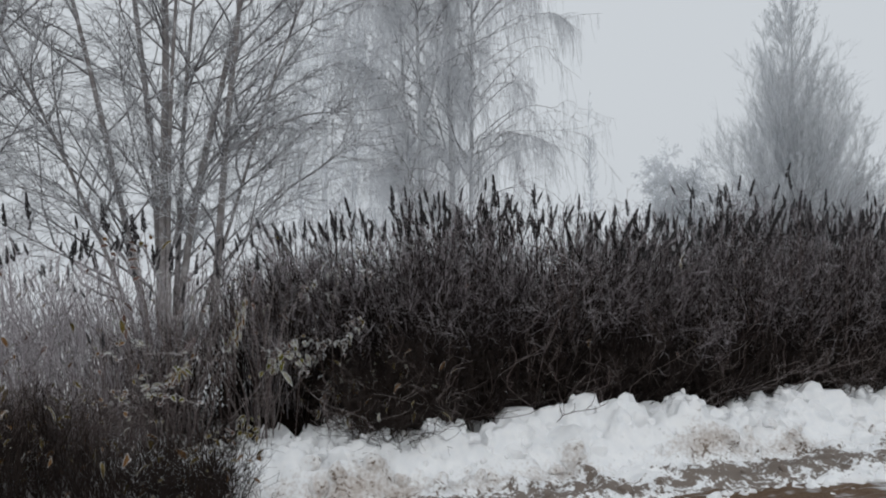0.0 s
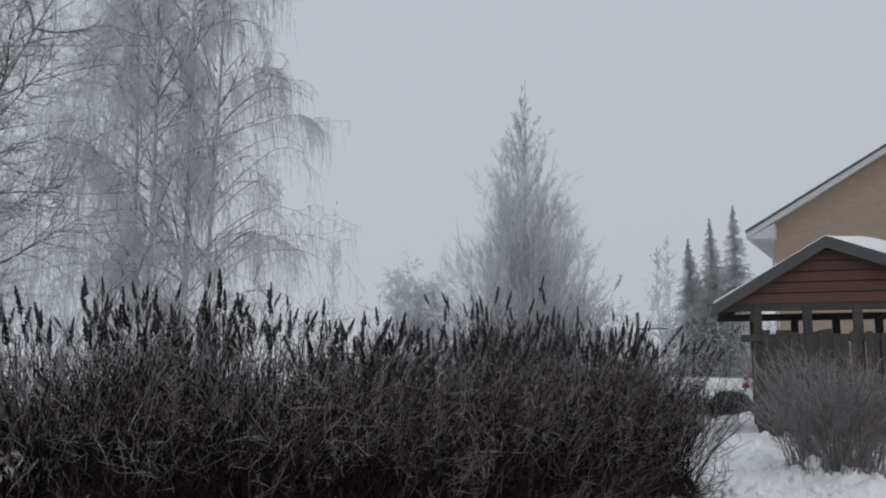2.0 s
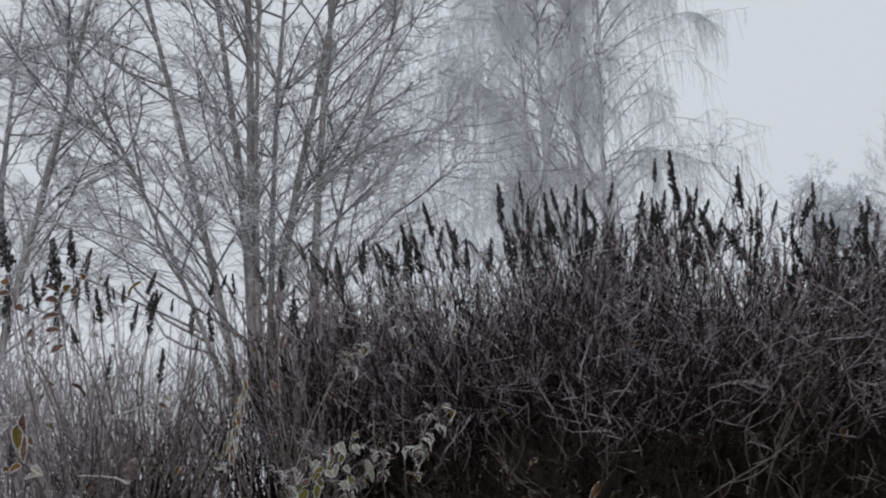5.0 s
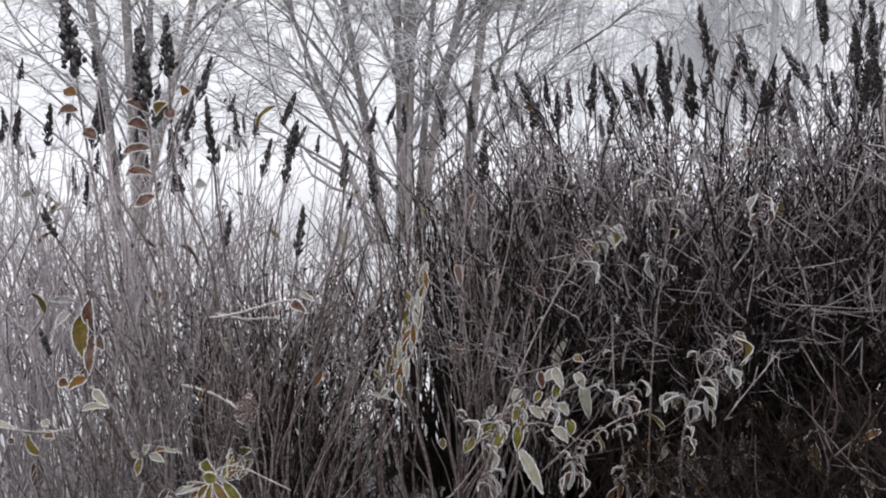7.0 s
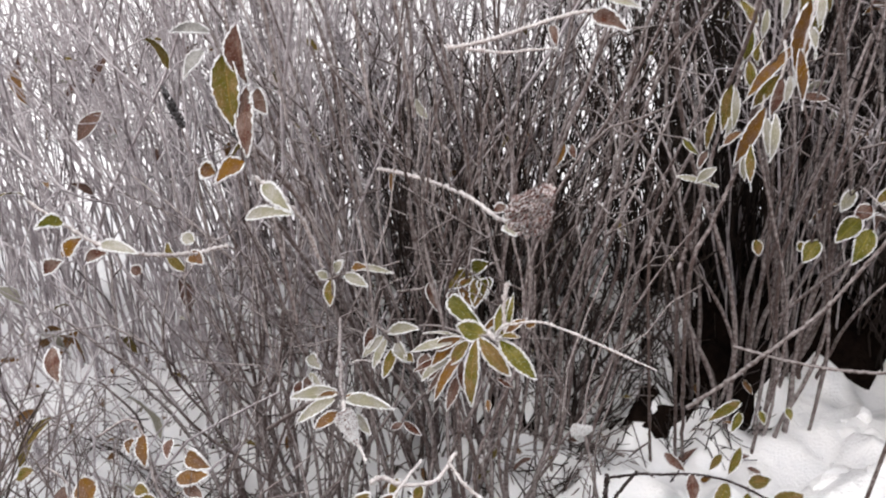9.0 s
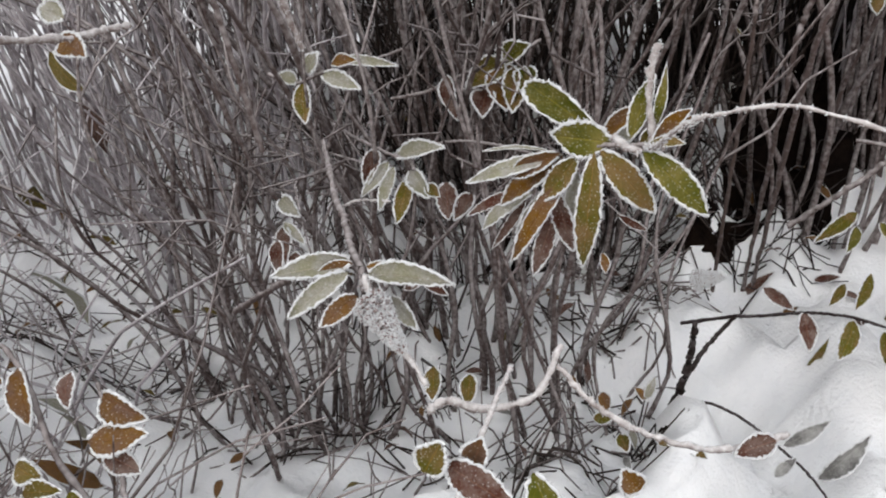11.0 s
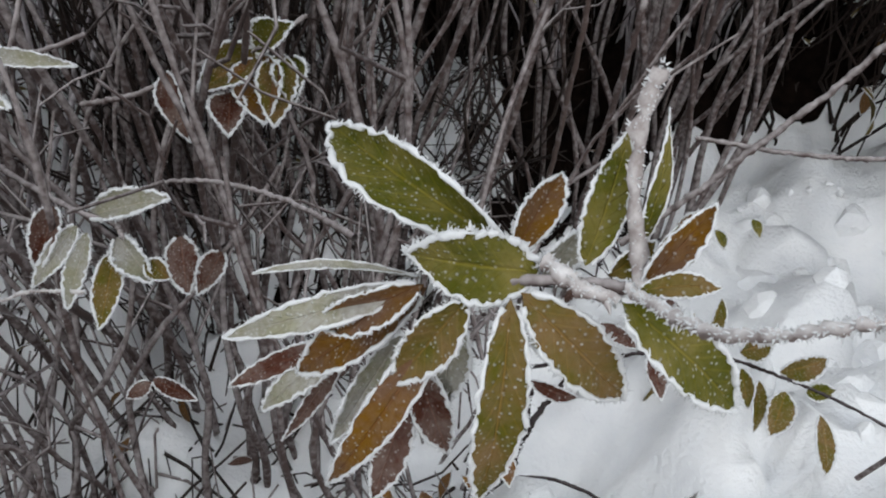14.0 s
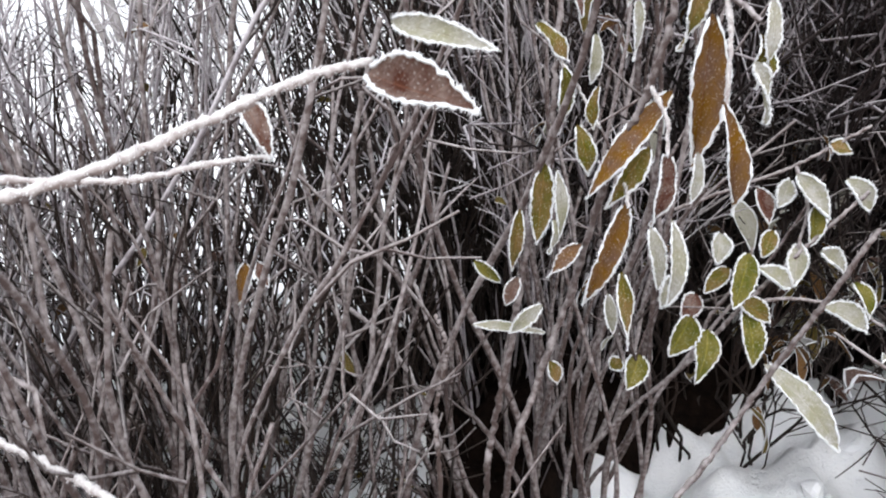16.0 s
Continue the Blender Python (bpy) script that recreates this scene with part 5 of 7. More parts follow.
        return z + 0.02 + thick + 0.05 * (fractal(u * 2, v * 2, 5) - 0.47)

    us, vs = np.linspace(-0.8, 4.62, 80), np.linspace(0.02, 4.25, 40)
    gu, gv = np.meshgrid(us, vs)
    rim = np.minimum(np.minimum(gv - vs[0], vs[-1] - gv) / 0.12, 1)
    flat = np.where(gu < apex[0], apex[1] - (apex[0] - gu) * 0.6, apex[1] - (gu - apex[0]) * 0.39) + 0.016
    z = flat + (slab(gu, gv) - flat) * np.sqrt(np.clip(rim, 0.0, 1))
    co = np.stack([SP.x + SU.x * gu + SV.x * gv, SP.y + SU.y * gu + SV.y * gv, z], -1)
    i = np.arange(gu.size).reshape(gu.shape)
    cap = tagged(new("roof_snow", quad_mesh("roof_snow", co, np.stack([i[:-1, :-1], i[:-1, 1:], i[1:, 1:], i[1:, :-1]], -1))), "smooth white snow lying on the shed roof", "snow")
    cap.data.materials.append(m_snow)
    return ob


build_shed()

# ---------------- the brick house behind ----------------
HU, HV = Vector((0.791, -0.611, 0)), Vector((0.611, 0.791, 0))
HP = Vector((19.51, 26.02, 0))
HD = Vector((0.727, 0.686, 0))


def build_house():
    ob = thing("brick_house", HP.x, HP.y, 0.3, "two-storey yellow brick house with pale eaves in fog", "house")
    eave, apex, far = (0.0, 6.54), (7.2, 10.82), (14.4, 6.54)
    wall = prism([(0.97, 0.2), (13.4, 0.2), (13.4, 6.8), (7.2, 10.55), (0.97, 6.86)], HU, HD, HP + HV * 0.6, 9.0)
    part("wall", wall, m_brick, ob)
    for a, b in ((eave, apex), (apex, far)):
        part("bargeboard", prism([(a[0], a[1] - 0.26), (b[0], b[1] - 0.26), (b[0], b[1] - 0.05), (a[0], a[1] - 0.05)], HU, HV, HP, 0.04), m_white_trim, ob)
        part("roof", prism([(a[0] - 0.03, a[1] - 0.045), (b[0], b[1] - 0.045), (b[0], b[1] + 0.03), (a[0] - 0.03, a[1] + 0.03)], HU, HD, HP - HV * 0.06, 10.2), m_roof_metal, ob)
        part("soffit", prism([(a[0] + 0.02, a[1] - 0.24), (b[0], b[1] - 0.24), (b[0], b[1] - 0.2), (a[0] + 0.02, a[1] - 0.2)], HU, HV, HP + HV * 0.045, 0.55), m_white_trim, ob)
    part("eave_box", prism([(0.0, 6.28), (0.96, 6.26), (0.96, 6.80), (0.0, 6.30)], HU, HD, HP + HV * 0.05, 9.9), m_white_trim, ob)
    pts = [HP + HU * a + HV * 0.75 + Vector((0, 0, b)) for a, b in ((0.38, 6.24), (0.38, 6.14), (0.45, 6.05), (0.78, 5.92), (0.88, 5.84), (0.90, 5.6), (0.90, 0.5))]
    part("downpipe", Tubes().add(np.array([[tuple(q) for q in pts]]), np.full((1, 7), 0.05), 8).mesh("downpipe"), m_zinc, ob)
    return ob


build_house()

# ---------------- small things in the yard ----------------


def yard_heap(x, y, z):
    ob = thing("covered_heap", x, y, z, "heap under dark tarpaulin with snow on top", "heap")
    bm = bmesh.new()
    bmesh.ops.create_uvsphere(bm, u_segments=28, v_segments=16, radius=1.0)
    for v in bm.verts:
        n = noise.noise(v.co * 2.3) * 0.12 + noise.noise(v.co * 6) * 0.05
        v.co = Vector((x + v.co.x * 0.62 * (1 + n), y + v.co.y * 0.55 * (1 + n), z + max(v.co.z, -0.2) * 0.62 * (1 + n)))
    part("tarpaulin", bm, m_tarp, ob)
    bm = bmesh.new()
    bmesh.ops.create_uvsphere(bm, u_segments=20, v_segments=10, radius=1.0)
    for v in bm.verts:
        n = noise.noise(v.co * 3.0) * 0.2
        v.co = Vector((x + v.co.x * 0.42 * (1 + n), y + v.co.y * 0.36 * (1 + n), z + 0.60 + v.co.z * 0.07))
    part("snow_cap", bm, m_snow, ob)


yard_heap(14.3, 20.26, foot(14.3, 20.26) + 0.1)


def traffic_cone(x, y, z):
    ob = thing("traffic_cone", x, y, z, "orange traffic cone with white bands in snow", "cone")
    part("base_plate", box(bmesh.new(), pose(x, y, z), 0.42, 0.42, 0.04, 0.01), m_cone, ob)

    def ring(z0, z1, r0, r1):
        bm = bmesh.new()
        bmesh.ops.create_cone(bm, segments=24, radius1=r0, radius2=r1, depth=z1 - z0, matrix=Matrix.Translation((x, y, z + (z0 + z1) / 2)))
        return bm

    part("body", ring(0.04, 0.72, 0.16, 0.035), m_cone, ob)
    part("band", ring(0.22, 0.34, 0.131, 0.109), m_cone_band, ob)
    part("band", ring(0.46, 0.56, 0.087, 0.069), m_cone_band, ob)


traffic_cone(21.9, 29.6, foot(21.9, 29.6) + 0.1)


def yard_pole(x, y, z):
    ob = thing("pole", x, y, z, "thin grey pole with a short arm", "pole")
    part("shaft", box(bmesh.new(), pose(x, y, z), 0.07, 0.07, 2.60, 0.015), m_pole, ob)
    part("arm", box(bmesh.new(), pose(x + 0.3, y - 0.15, z + 2.2, 0, 0, -30), 0.7, 0.035, 0.035, 0.008), m_pole, ob)


yard_pole(10.4, 18.3, foot(10.4, 18.3) + 0.05)

# ---------------- the frosted shoots close to the path ----------------

hero = thing("leafy_branch", -1.66, 5.11, 0.35, "leafy shrub tip with green and amber leaves edged in rime", "branch", "frosted shoots")
shoot(hero, [(-1.658, 5.110, 0.865), (-1.643, 5.084, 0.885), (-1.629, 5.075, 0.895), (-1.610, 5.072, 0.899), (-1.598, 5.064, 0.904)], 0.0018, 0.0022, m_stem_pale)
shoot(hero, [(-1.598, 5.064, 0.904), (-1.592, 5.042, 0.915), (-1.585, 5.020, 0.928), (-1.576, 5.003, 0.945), (-1.566, 4.994, 0.957), (-1.553, 4.989, 0.965), (-1.506, 4.982, 0.975), (-1.404, 4.991, 0.941)], 0.0019, 0.0011, m_stem_snowy)
shoot(hero, [(-1.594, 5.065, 0.904), (-1.597, 5.072, 0.916), (-1.600, 5.077, 0.936), (-1.600, 5.083, 0.955), (-1.597, 5.085, 0.965)], 0.0026, 0.0023, m_stem_snowy)
shoot(hero, [(-1.621, 5.080, 0.900), (-1.612, 5.069, 0.900), (-1.601, 5.065, 0.900)], 0.0028, 0.0028, m_stem_snowy)
leaf(hero, (-1.633, 5.093, 0.894), (-1.704, 5.155, 0.902), 0.0211, "green")
leaf(hero, (-1.624, 5.078, 0.897), (-1.667, 5.087, 0.894), 0.0249, "green")
leaf(hero, (-1.633, 5.091, 0.891), (-1.615, 5.133, 0.900), 0.0126, "amber")
leaf(hero, (-1.610, 5.075, 0.903), (-1.600, 5.097, 0.940), 0.0125, "green")
leaf(hero, (-1.596, 5.074, 0.911), (-1.592, 5.088, 0.952), 0.0075, "green")
leaf(hero, (-1.594, 5.064, 0.906), (-1.573, 5.083, 0.924), 0.0093, "amber")
leaf(hero, (-1.596, 5.059, 0.908), (-1.573, 5.059, 0.911), 0.0074, "olive")
leaf(hero, (-1.599, 5.060, 0.902), (-1.555, 5.064, 0.857), 0.0192, "green")
leaf(hero, (-1.629, 5.069, 0.895), (-1.590, 5.071, 0.850), 0.0190, "olive")
leaf(hero, (-1.632, 5.067, 0.894), (-1.637, 5.057, 0.806), 0.0170, "olive")
leaf(hero, (-1.650, 5.083, 0.877), (-1.695, 5.070, 0.791), 0.0137, "amber")
leaf(hero, (-1.646, 5.076, 0.884), (-1.669, 5.070, 0.850), 0.0161, "olive")
leaf(hero, (-1.660, 5.093, 0.875), (-1.710, 5.095, 0.825), 0.0168, "amber")
leaf(hero, (-1.661, 5.093, 0.876), (-1.736, 5.093, 0.843), 0.0114, "pale")
leaf(hero, (-1.661, 5.089, 0.879), (-1.700, 5.093, 0.853), 0.0135, "amber")
leaf(hero, (-1.698, 5.105, 0.834), (-1.741, 5.101, 0.807), 0.0086, "brown")
leaf(hero, (-1.687, 5.106, 0.834), (-1.727, 5.097, 0.799), 0.0111, "pale")
leaf(hero, (-1.670, 5.099, 0.845), (-1.695, 5.080, 0.803), 0.0130, "pale")
leaf(hero, (-1.694, 5.110, 0.824), (-1.720, 5.097, 0.781), 0.0080, "brown")
leaf(hero, (-1.666, 5.093, 0.828), (-1.678, 5.071, 0.781), 0.0137, "brown")
leaf(hero, (-1.666, 5.093, 0.845), (-1.649, 5.081, 0.802), 0.0142, "brown")
leaf(hero, (-1.651, 5.096, 0.861), (-1.652, 5.086, 0.825), 0.0138, "pale")
leaf(hero, (-1.629, 5.088, 0.799), (-1.624, 5.079, 0.787), 0.0071, "amber")
leaf(hero, (-1.663, 5.106, 0.868), (-1.726, 5.105, 0.865), 0.0044, "pale")
leaf(hero, (-1.623, 5.094, 0.853), (-1.601, 5.101, 0.833), 0.0067, "pale")
leaf(hero, (-1.620, 5.099, 0.827), (-1.599, 5.105, 0.813), 0.0059, "brown")
leaf(hero, (-1.623, 5.081, 0.892), (-1.608, 5.094, 0.906), 0.0100, "pale")
leaf(hero, (-1.603, 5.071, 0.903), (-1.590, 5.077, 0.913), 0.0086, "olive")
leaf(hero, (-1.580, 5.094, 0.908), (-1.568, 5.099, 0.911), 0.0069, "amber")
lower = thing("leafy_branch", -1.98, 5.28, 0.35, "broken frosted shoot with amber leaves and a seed head", "branch", "frosted shoots")
shoot(lower, [(-1.975, 5.281, 0.758), (-1.893, 5.154, 0.777), (-1.850, 5.094, 0.789), (-1.818, 5.044, 0.801), (-1.791, 5.009, 0.808), (-1.784, 4.996, 0.799)], 0.0030, 0.0028, m_stem_pale)
shoot(lower, [(-1.791, 5.009, 0.808), (-1.826, 5.043, 0.785), (-1.906, 5.087, 0.728), (-2.031, 5.136, 0.623)], 0.0028, 0.0036, m_stem_pale)
shoot(lower, [(-1.784, 5.000, 0.811), (-1.769, 4.981, 0.806), (-1.734, 4.948, 0.800), (-1.705, 4.921, 0.796)], 0.0026, 0.0016, m_stem_snowy)
leaf(lower, (-1.799, 5.011, 0.812), (-1.823, 4.997, 0.807), 0.0091, "amber")
leaf(lower, (-1.801, 5.014, 0.811), (-1.854, 4.985, 0.808), 0.0176, "pale")
leaf(lower, (-1.787, 5.010, 0.812), (-1.754, 5.015, 0.808), 0.0115, "amber")
leaf(lower, (-1.784, 5.005, 0.809), (-1.716, 5.006, 0.812), 0.0159, "pale")
leaf(lower, (-1.787, 4.990, 0.800), (-1.806, 4.964, 0.787), 0.0148, "amber")
leaf(lower, (-1.775, 4.998, 0.799), (-1.759, 4.989, 0.793), 0.0099, "amber")
leaf(lower, (-1.766, 4.998, 0.798), (-1.739, 4.985, 0.783), 0.0123, "pale")
leaf(lower, (-1.799, 5.004, 0.809), (-1.836, 4.969, 0.784), 0.0142, "pale")
mid = thing("leafy_branch", -2.04, 5.41, 0.35, "frosted shoot with russet and rimed leaves", "branch", "frosted shoots")
shoot(mid, [(-2.036, 5.405, 0.716), (-1.974, 5.357, 0.724), (-1.913, 5.312, 0.735), (-1.888, 5.307, 0.732), (-1.877, 5.298, 0.726)], 0.0024, 0.0018, m_stem_pale)
shoot(mid, [(-1.960, 5.274, 0.683), (-1.938, 5.274, 0.694), (-1.899, 5.272, 0.699)], 0.0014, 0.0016, m_stem_snowy)
shoot(mid, [(-1.911, 5.379, 0.705), (-1.871, 5.374, 0.723), (-1.817, 5.347, 0.742), (-1.762, 5.297, 0.765), (-1.706, 5.211, 0.806)], 0.0014, 0.002, m_stem_pale)
leaf(mid, (-1.904, 5.311, 0.733), (-1.848, 5.319, 0.747), 0.0184, "pale")
leaf(mid, (-1.908, 5.316, 0.731), (-1.880, 5.319, 0.737), 0.0133, "brown")
leaf(mid, (-1.928, 5.312, 0.738), (-1.929, 5.275, 0.710), 0.0184, "brown")
leaf(mid, (-1.912, 5.306, 0.728), (-1.932, 5.269, 0.702), 0.0140, "pale")
leaf(mid, (-1.905, 5.304, 0.724), (-1.909, 5.263, 0.690), 0.0140, "pale")
leaf(mid, (-1.886, 5.299, 0.714), (-1.887, 5.258, 0.680), 0.0184, "olive")
leaf(mid, (-1.885, 5.305, 0.721), (-1.856, 5.282, 0.703), 0.0192, "pale")
leaf(mid, (-1.862, 5.290, 0.714), (-1.845, 5.286, 0.704), 0.0139, "olive")
leaf(mid, (-1.883, 5.396, 0.656), (-1.870, 5.360, 0.625), 0.0256, "brown")
leaf(mid, (-1.849, 5.393, 0.645), (-1.862, 5.361, 0.625), 0.0205, "brown")
upper = thing("leafy_branch", -2.00, 5.52, 0.35, "frosted shoot with olive and russet leaves", "branch", "frosted shoots")
shoot(upper, [(-2.005, 5.516, 0.703), (-1.944, 5.505, 0.724), (-1.882, 5.503, 0.757), (-1.836, 5.499, 0.774), (-1.802, 5.543, 0.788)], 0.0026, 0.0022, m_stem_pale)
leaf(upper, (-1.835, 5.498, 0.772), (-1.875, 5.462, 0.752), 0.0338, "olive")
leaf(upper, (-1.833, 5.496, 0.770), (-1.822, 5.454, 0.731), 0.0410, "amber")
leaf(upper, (-1.853, 5.474, 0.746), (-1.849, 5.443, 0.724), 0.0287, "brown")
leaf(upper, (-1.815, 5.499, 0.770), (-1.814, 5.454, 0.729), 0.0317, "olive")
leaf(upper, (-1.807, 5.499, 0.768), (-1.799, 5.468, 0.743), 0.0266, "green")
leaf(upper, (-1.835, 5.498, 0.772), (-1.804, 5.504, 0.797), 0.0255, "green")
leaf(upper, (-1.905, 5.476, 0.760), (-1.877, 5.436, 0.720), 0.0195, "brown")
yellow = thing("leafy_branch", -1.92, 5.39, 0.35, "thin frosted shoot with rimed yellow leaves", "branch", "frosted shoots")
shoot(yellow, [(-2.059, 5.324, 0.814), (-2.018, 5.315, 0.810), (-1.990, 5.327, 0.819), (-1.942, 5.354, 0.826), (-1.923, 5.395, 0.824)], 0.0022, 0.0018, m_stem_pale)
leaf(yellow, (-2.011, 5.316, 0.810), (-1.996, 5.285, 0.777), 0.0201, "olive")
leaf(yellow, (-1.990, 5.326, 0.818), (-1.939, 5.315, 0.809), 0.0175, "pale")
leaf(yellow, (-1.982, 5.335, 0.827), (-1.948, 5.334, 0.834), 0.0133, "amber")
leaf(yellow, (-2.018, 5.316, 0.811), (-2.035, 5.309, 0.822), 0.0142, "pale")
leaf(yellow, (-2.008, 5.324, 0.819), (-1.993, 5.331, 0.841), 0.0184, "pale")
leaf(yellow, (-1.974, 5.339, 0.830), (-1.902, 5.338, 0.829), 0.0108, "pale")
leaf(yellow, (-2.047, 5.277, 0.641), (-2.031, 5.241, 0.609), 0.0198, "brown")
leaf(yellow, (-2.049, 5.279, 0.644), (-2.013, 5.262, 0.630), 0.0123, "pale")
leaf(yellow, (-2.057, 5.296, 0.667), (-2.025, 5.280, 0.656), 0.0198, "pale")
leaf(yellow, (-1.910, 5.346, 0.536), (-1.929, 5.335, 0.526), 0.0130, "brown")
leaf(yellow, (-1.909, 5.348, 0.538), (-1.871, 5.342, 0.523), 0.0141, "brown")
leaf(yellow, (-1.941, 5.117, 0.740), (-1.926, 5.089, 0.720), 0.0134, "brown")
leaf(yellow, (-1.926, 5.110, 0.730), (-1.899, 5.100, 0.727), 0.0121, "brown")
snowtwig = thing("twig", -1.60, 5.58, 0.35, "thin dark twig with small olive leaves over snow", "twig", "frosted shoots")
shoot(snowtwig, [(-1.602, 5.575, 0.352), (-1.537, 5.555, 0.393), (-1.497, 5.548, 0.409), (-1.443, 5.554, 0.421), (-1.394, 5.554, 0.426), (-1.351, 5.547, 0.424), (-1.303, 5.532, 0.419), (-1.252, 5.515, 0.410), (-1.177, 5.486, 0.391)], 0.0026, 0.0018, m_stem_dark)
shoot(snowtwig, [(-1.589, 5.473, 0.319), (-1.562, 5.490, 0.382), (-1.530, 5.501, 0.438)], 0.004, 0.0028, m_stem_dark)
shoot(snowtwig, [(-1.607, 5.465, 0.248), (-1.593, 5.467, 0.296), (-1.580, 5.475, 0.367), (-1.578, 5.486, 0.429)], 0.0075, 0.0042, m_stem_dark)
leaf(snowtwig, (-1.499, 5.581, 0.433), (-1.456, 5.562, 0.417), 0.0174, "brown")
leaf(snowtwig, (-1.443, 5.554, 0.421), (-1.431, 5.512, 0.390), 0.0235, "brown")
leaf(snowtwig, (-1.382, 5.553, 0.421), (-1.396, 5.505, 0.390), 0.0271, "olive")
leaf(snowtwig, (-1.370, 5.591, 0.474), (-1.383, 5.557, 0.435), 0.0168, "olive")
leaf(snowtwig, (-1.399, 5.580, 0.459), (-1.415, 5.558, 0.435), 0.0143, "olive")
leaf(snowtwig, (-1.348, 5.553, 0.431), (-1.312, 5.559, 0.446), 0.0256, "olive")
leaf(snowtwig, (-1.305, 5.539, 0.420), (-1.257, 5.548, 0.437), 0.0266, "olive")
leaf(snowtwig, (-1.346, 5.539, 0.421), (-1.340, 5.505, 0.394), 0.0166, "olive")
leaf(snowtwig, (-1.326, 5.534, 0.410), (-1.334, 5.487, 0.377), 0.0178, "olive")
leaf(snowtwig, (-1.299, 5.523, 0.407), (-1.317, 5.484, 0.378), 0.0315, "olive")
leaf(snowtwig, (-1.278, 5.521, 0.409), (-1.249, 5.521, 0.417), 0.0201, "green")
leaf(snowtwig, (-1.265, 5.502, 0.397), (-1.259, 5.456, 0.355), 0.0211, "olive")
leaf(snowtwig, (-1.388, 5.713, 0.493), (-1.440, 5.667, 0.463), 0.0197, "olive")
leaf(snowtwig, (-1.386, 5.700, 0.477), (-1.396, 5.665, 0.451), 0.0168, "green")
leaf(snowtwig, (-1.355, 5.719, 0.477), (-1.342, 5.706, 0.458), 0.0142, "green")
leaf(snowtwig, (-1.309, 5.735, 0.486), (-1.298, 5.722, 0.468), 0.0142, "green")
blades = thing("twig", -1.59, 5.45, 0.35, "thin low twig with grey frozen leaves over snow", "twig", "frosted shoots")
shoot(blades, [(-1.590, 5.454, 0.311), (-1.543, 5.439, 0.332), (-1.500, 5.421, 0.332), (-1.459, 5.389, 0.331), (-1.421, 5.355, 0.329), (-1.394, 5.326, 0.319)], 0.0022, 0.0016, m_stem_dark)
leaf(blades, (-1.450, 5.390, 0.331), (-1.401, 5.414, 0.366), 0.0170, "grey")
leaf(blades, (-1.408, 5.353, 0.324), (-1.358, 5.391, 0.377), 0.0223, "grey")
leaf(blades, (-1.335, 5.350, 0.321), (-1.295, 5.375, 0.343), 0.0187, "grey")
leaf(blades, (-1.456, 5.350, 0.315), (-1.434, 5.370, 0.335), 0.0143, "grey")
leaf(blades, (-1.566, 5.396, 0.315), (-1.570, 5.415, 0.339), 0.0114, "brown")
leaf(blades, (-1.626, 5.410, 0.346), (-1.617, 5.424, 0.377), 0.0125, "pale")
leaf(blades, (-1.626, 5.410, 0.346), (-1.642, 5.409, 0.364), 0.0113, "amber")
leaf(blades, (-1.680, 5.382, 0.370), (-1.668, 5.358, 0.354), 0.0170, "amber")
leaf(blades, (-1.686, 5.358, 0.342), (-1.656, 5.360, 0.354), 0.0158, "olive")
leaf(blades, (-1.647, 5.340, 0.343), (-1.633, 5.321, 0.333), 0.0178, "olive")
leaf(blades, (-1.600, 5.348, 0.343), (-1.582, 5.337, 0.342), 0.0131, "olive")
leaf(blades, (-1.565, 5.351, 0.340), (-1.537, 5.338, 0.334), 0.0131, "olive")
leaf(blades, (-1.815, 5.161, 0.575), (-1.807, 5.132, 0.554), 0.0184, "olive")
leaf(blades, (-1.776, 5.164, 0.571), (-1.771, 5.137, 0.552), 0.0175, "olive")
leaf(blades, (-1.712, 5.351, 0.419), (-1.701, 5.340, 0.403), 0.0115, "amber")
hanging = thing("leafy_branch", -1.40, 5.85, 0.35, "drooping shoot with long amber and rimed leaves", "branch", "frosted shoots")
shoot(hanging, [(-1.361, 5.588, 1.328), (-1.347, 5.563, 1.262), (-1.366, 5.559, 1.181), (-1.394, 5.576, 1.109), (-1.420, 5.623, 0.974), (-1.453, 5.629, 0.873), (-1.487, 5.632, 0.742), on_snow(-1.510, 5.853, -0.02)], 0.0028, 0.0040, m_stem_pale)
shoot(hanging, [(-1.413, 5.715, 1.288), (-1.427, 5.674, 1.181), (-1.437, 5.651, 1.096), (-1.458, 5.648, 1.018), (-1.476, 5.645, 0.918), (-1.500, 5.651, 0.794), (-1.508, 5.657, 0.716), on_snow(-1.525, 5.863, -0.02)], 0.0028, 0.0040, m_stem_pale)
shoot(hanging, [(-1.347, 5.563, 1.262), (-1.326, 5.506, 1.252), (-1.316, 5.464, 1.237)], 0.0026, 0.0020, m_stem_pale)
shoot(hanging, [(-1.326, 5.506, 1.252), (-1.329, 5.484, 1.220), (-1.334, 5.470, 1.181)], 0.0020, 0.0016, m_stem_snowy)
shoot(hanging, [(-1.366, 5.559, 1.181), (-1.359, 5.533, 1.160), (-1.361, 5.514, 1.135)], 0.0020, 0.0016, m_stem_snowy)
shoot(hanging, [(-1.394, 5.576, 1.109), (-1.385, 5.555, 1.100), (-1.385, 5.540, 1.087)], 0.0020, 0.0016, m_stem_snowy)
shoot(hanging, [(-1.428, 5.680, 1.196), (-1.411, 5.651, 1.168), (-1.395, 5.621, 1.135)], 0.0018, 0.0014, m_stem_snowy)
shoot(hanging, [(-1.553, 5.683, 0.928), (-1.543, 5.671, 0.894), (-1.558, 5.662, 0.825), (-1.558, 5.645, 0.735), on_snow(-1.575, 5.839, -0.02)], 0.0026, 0.0032, m_stem_back)
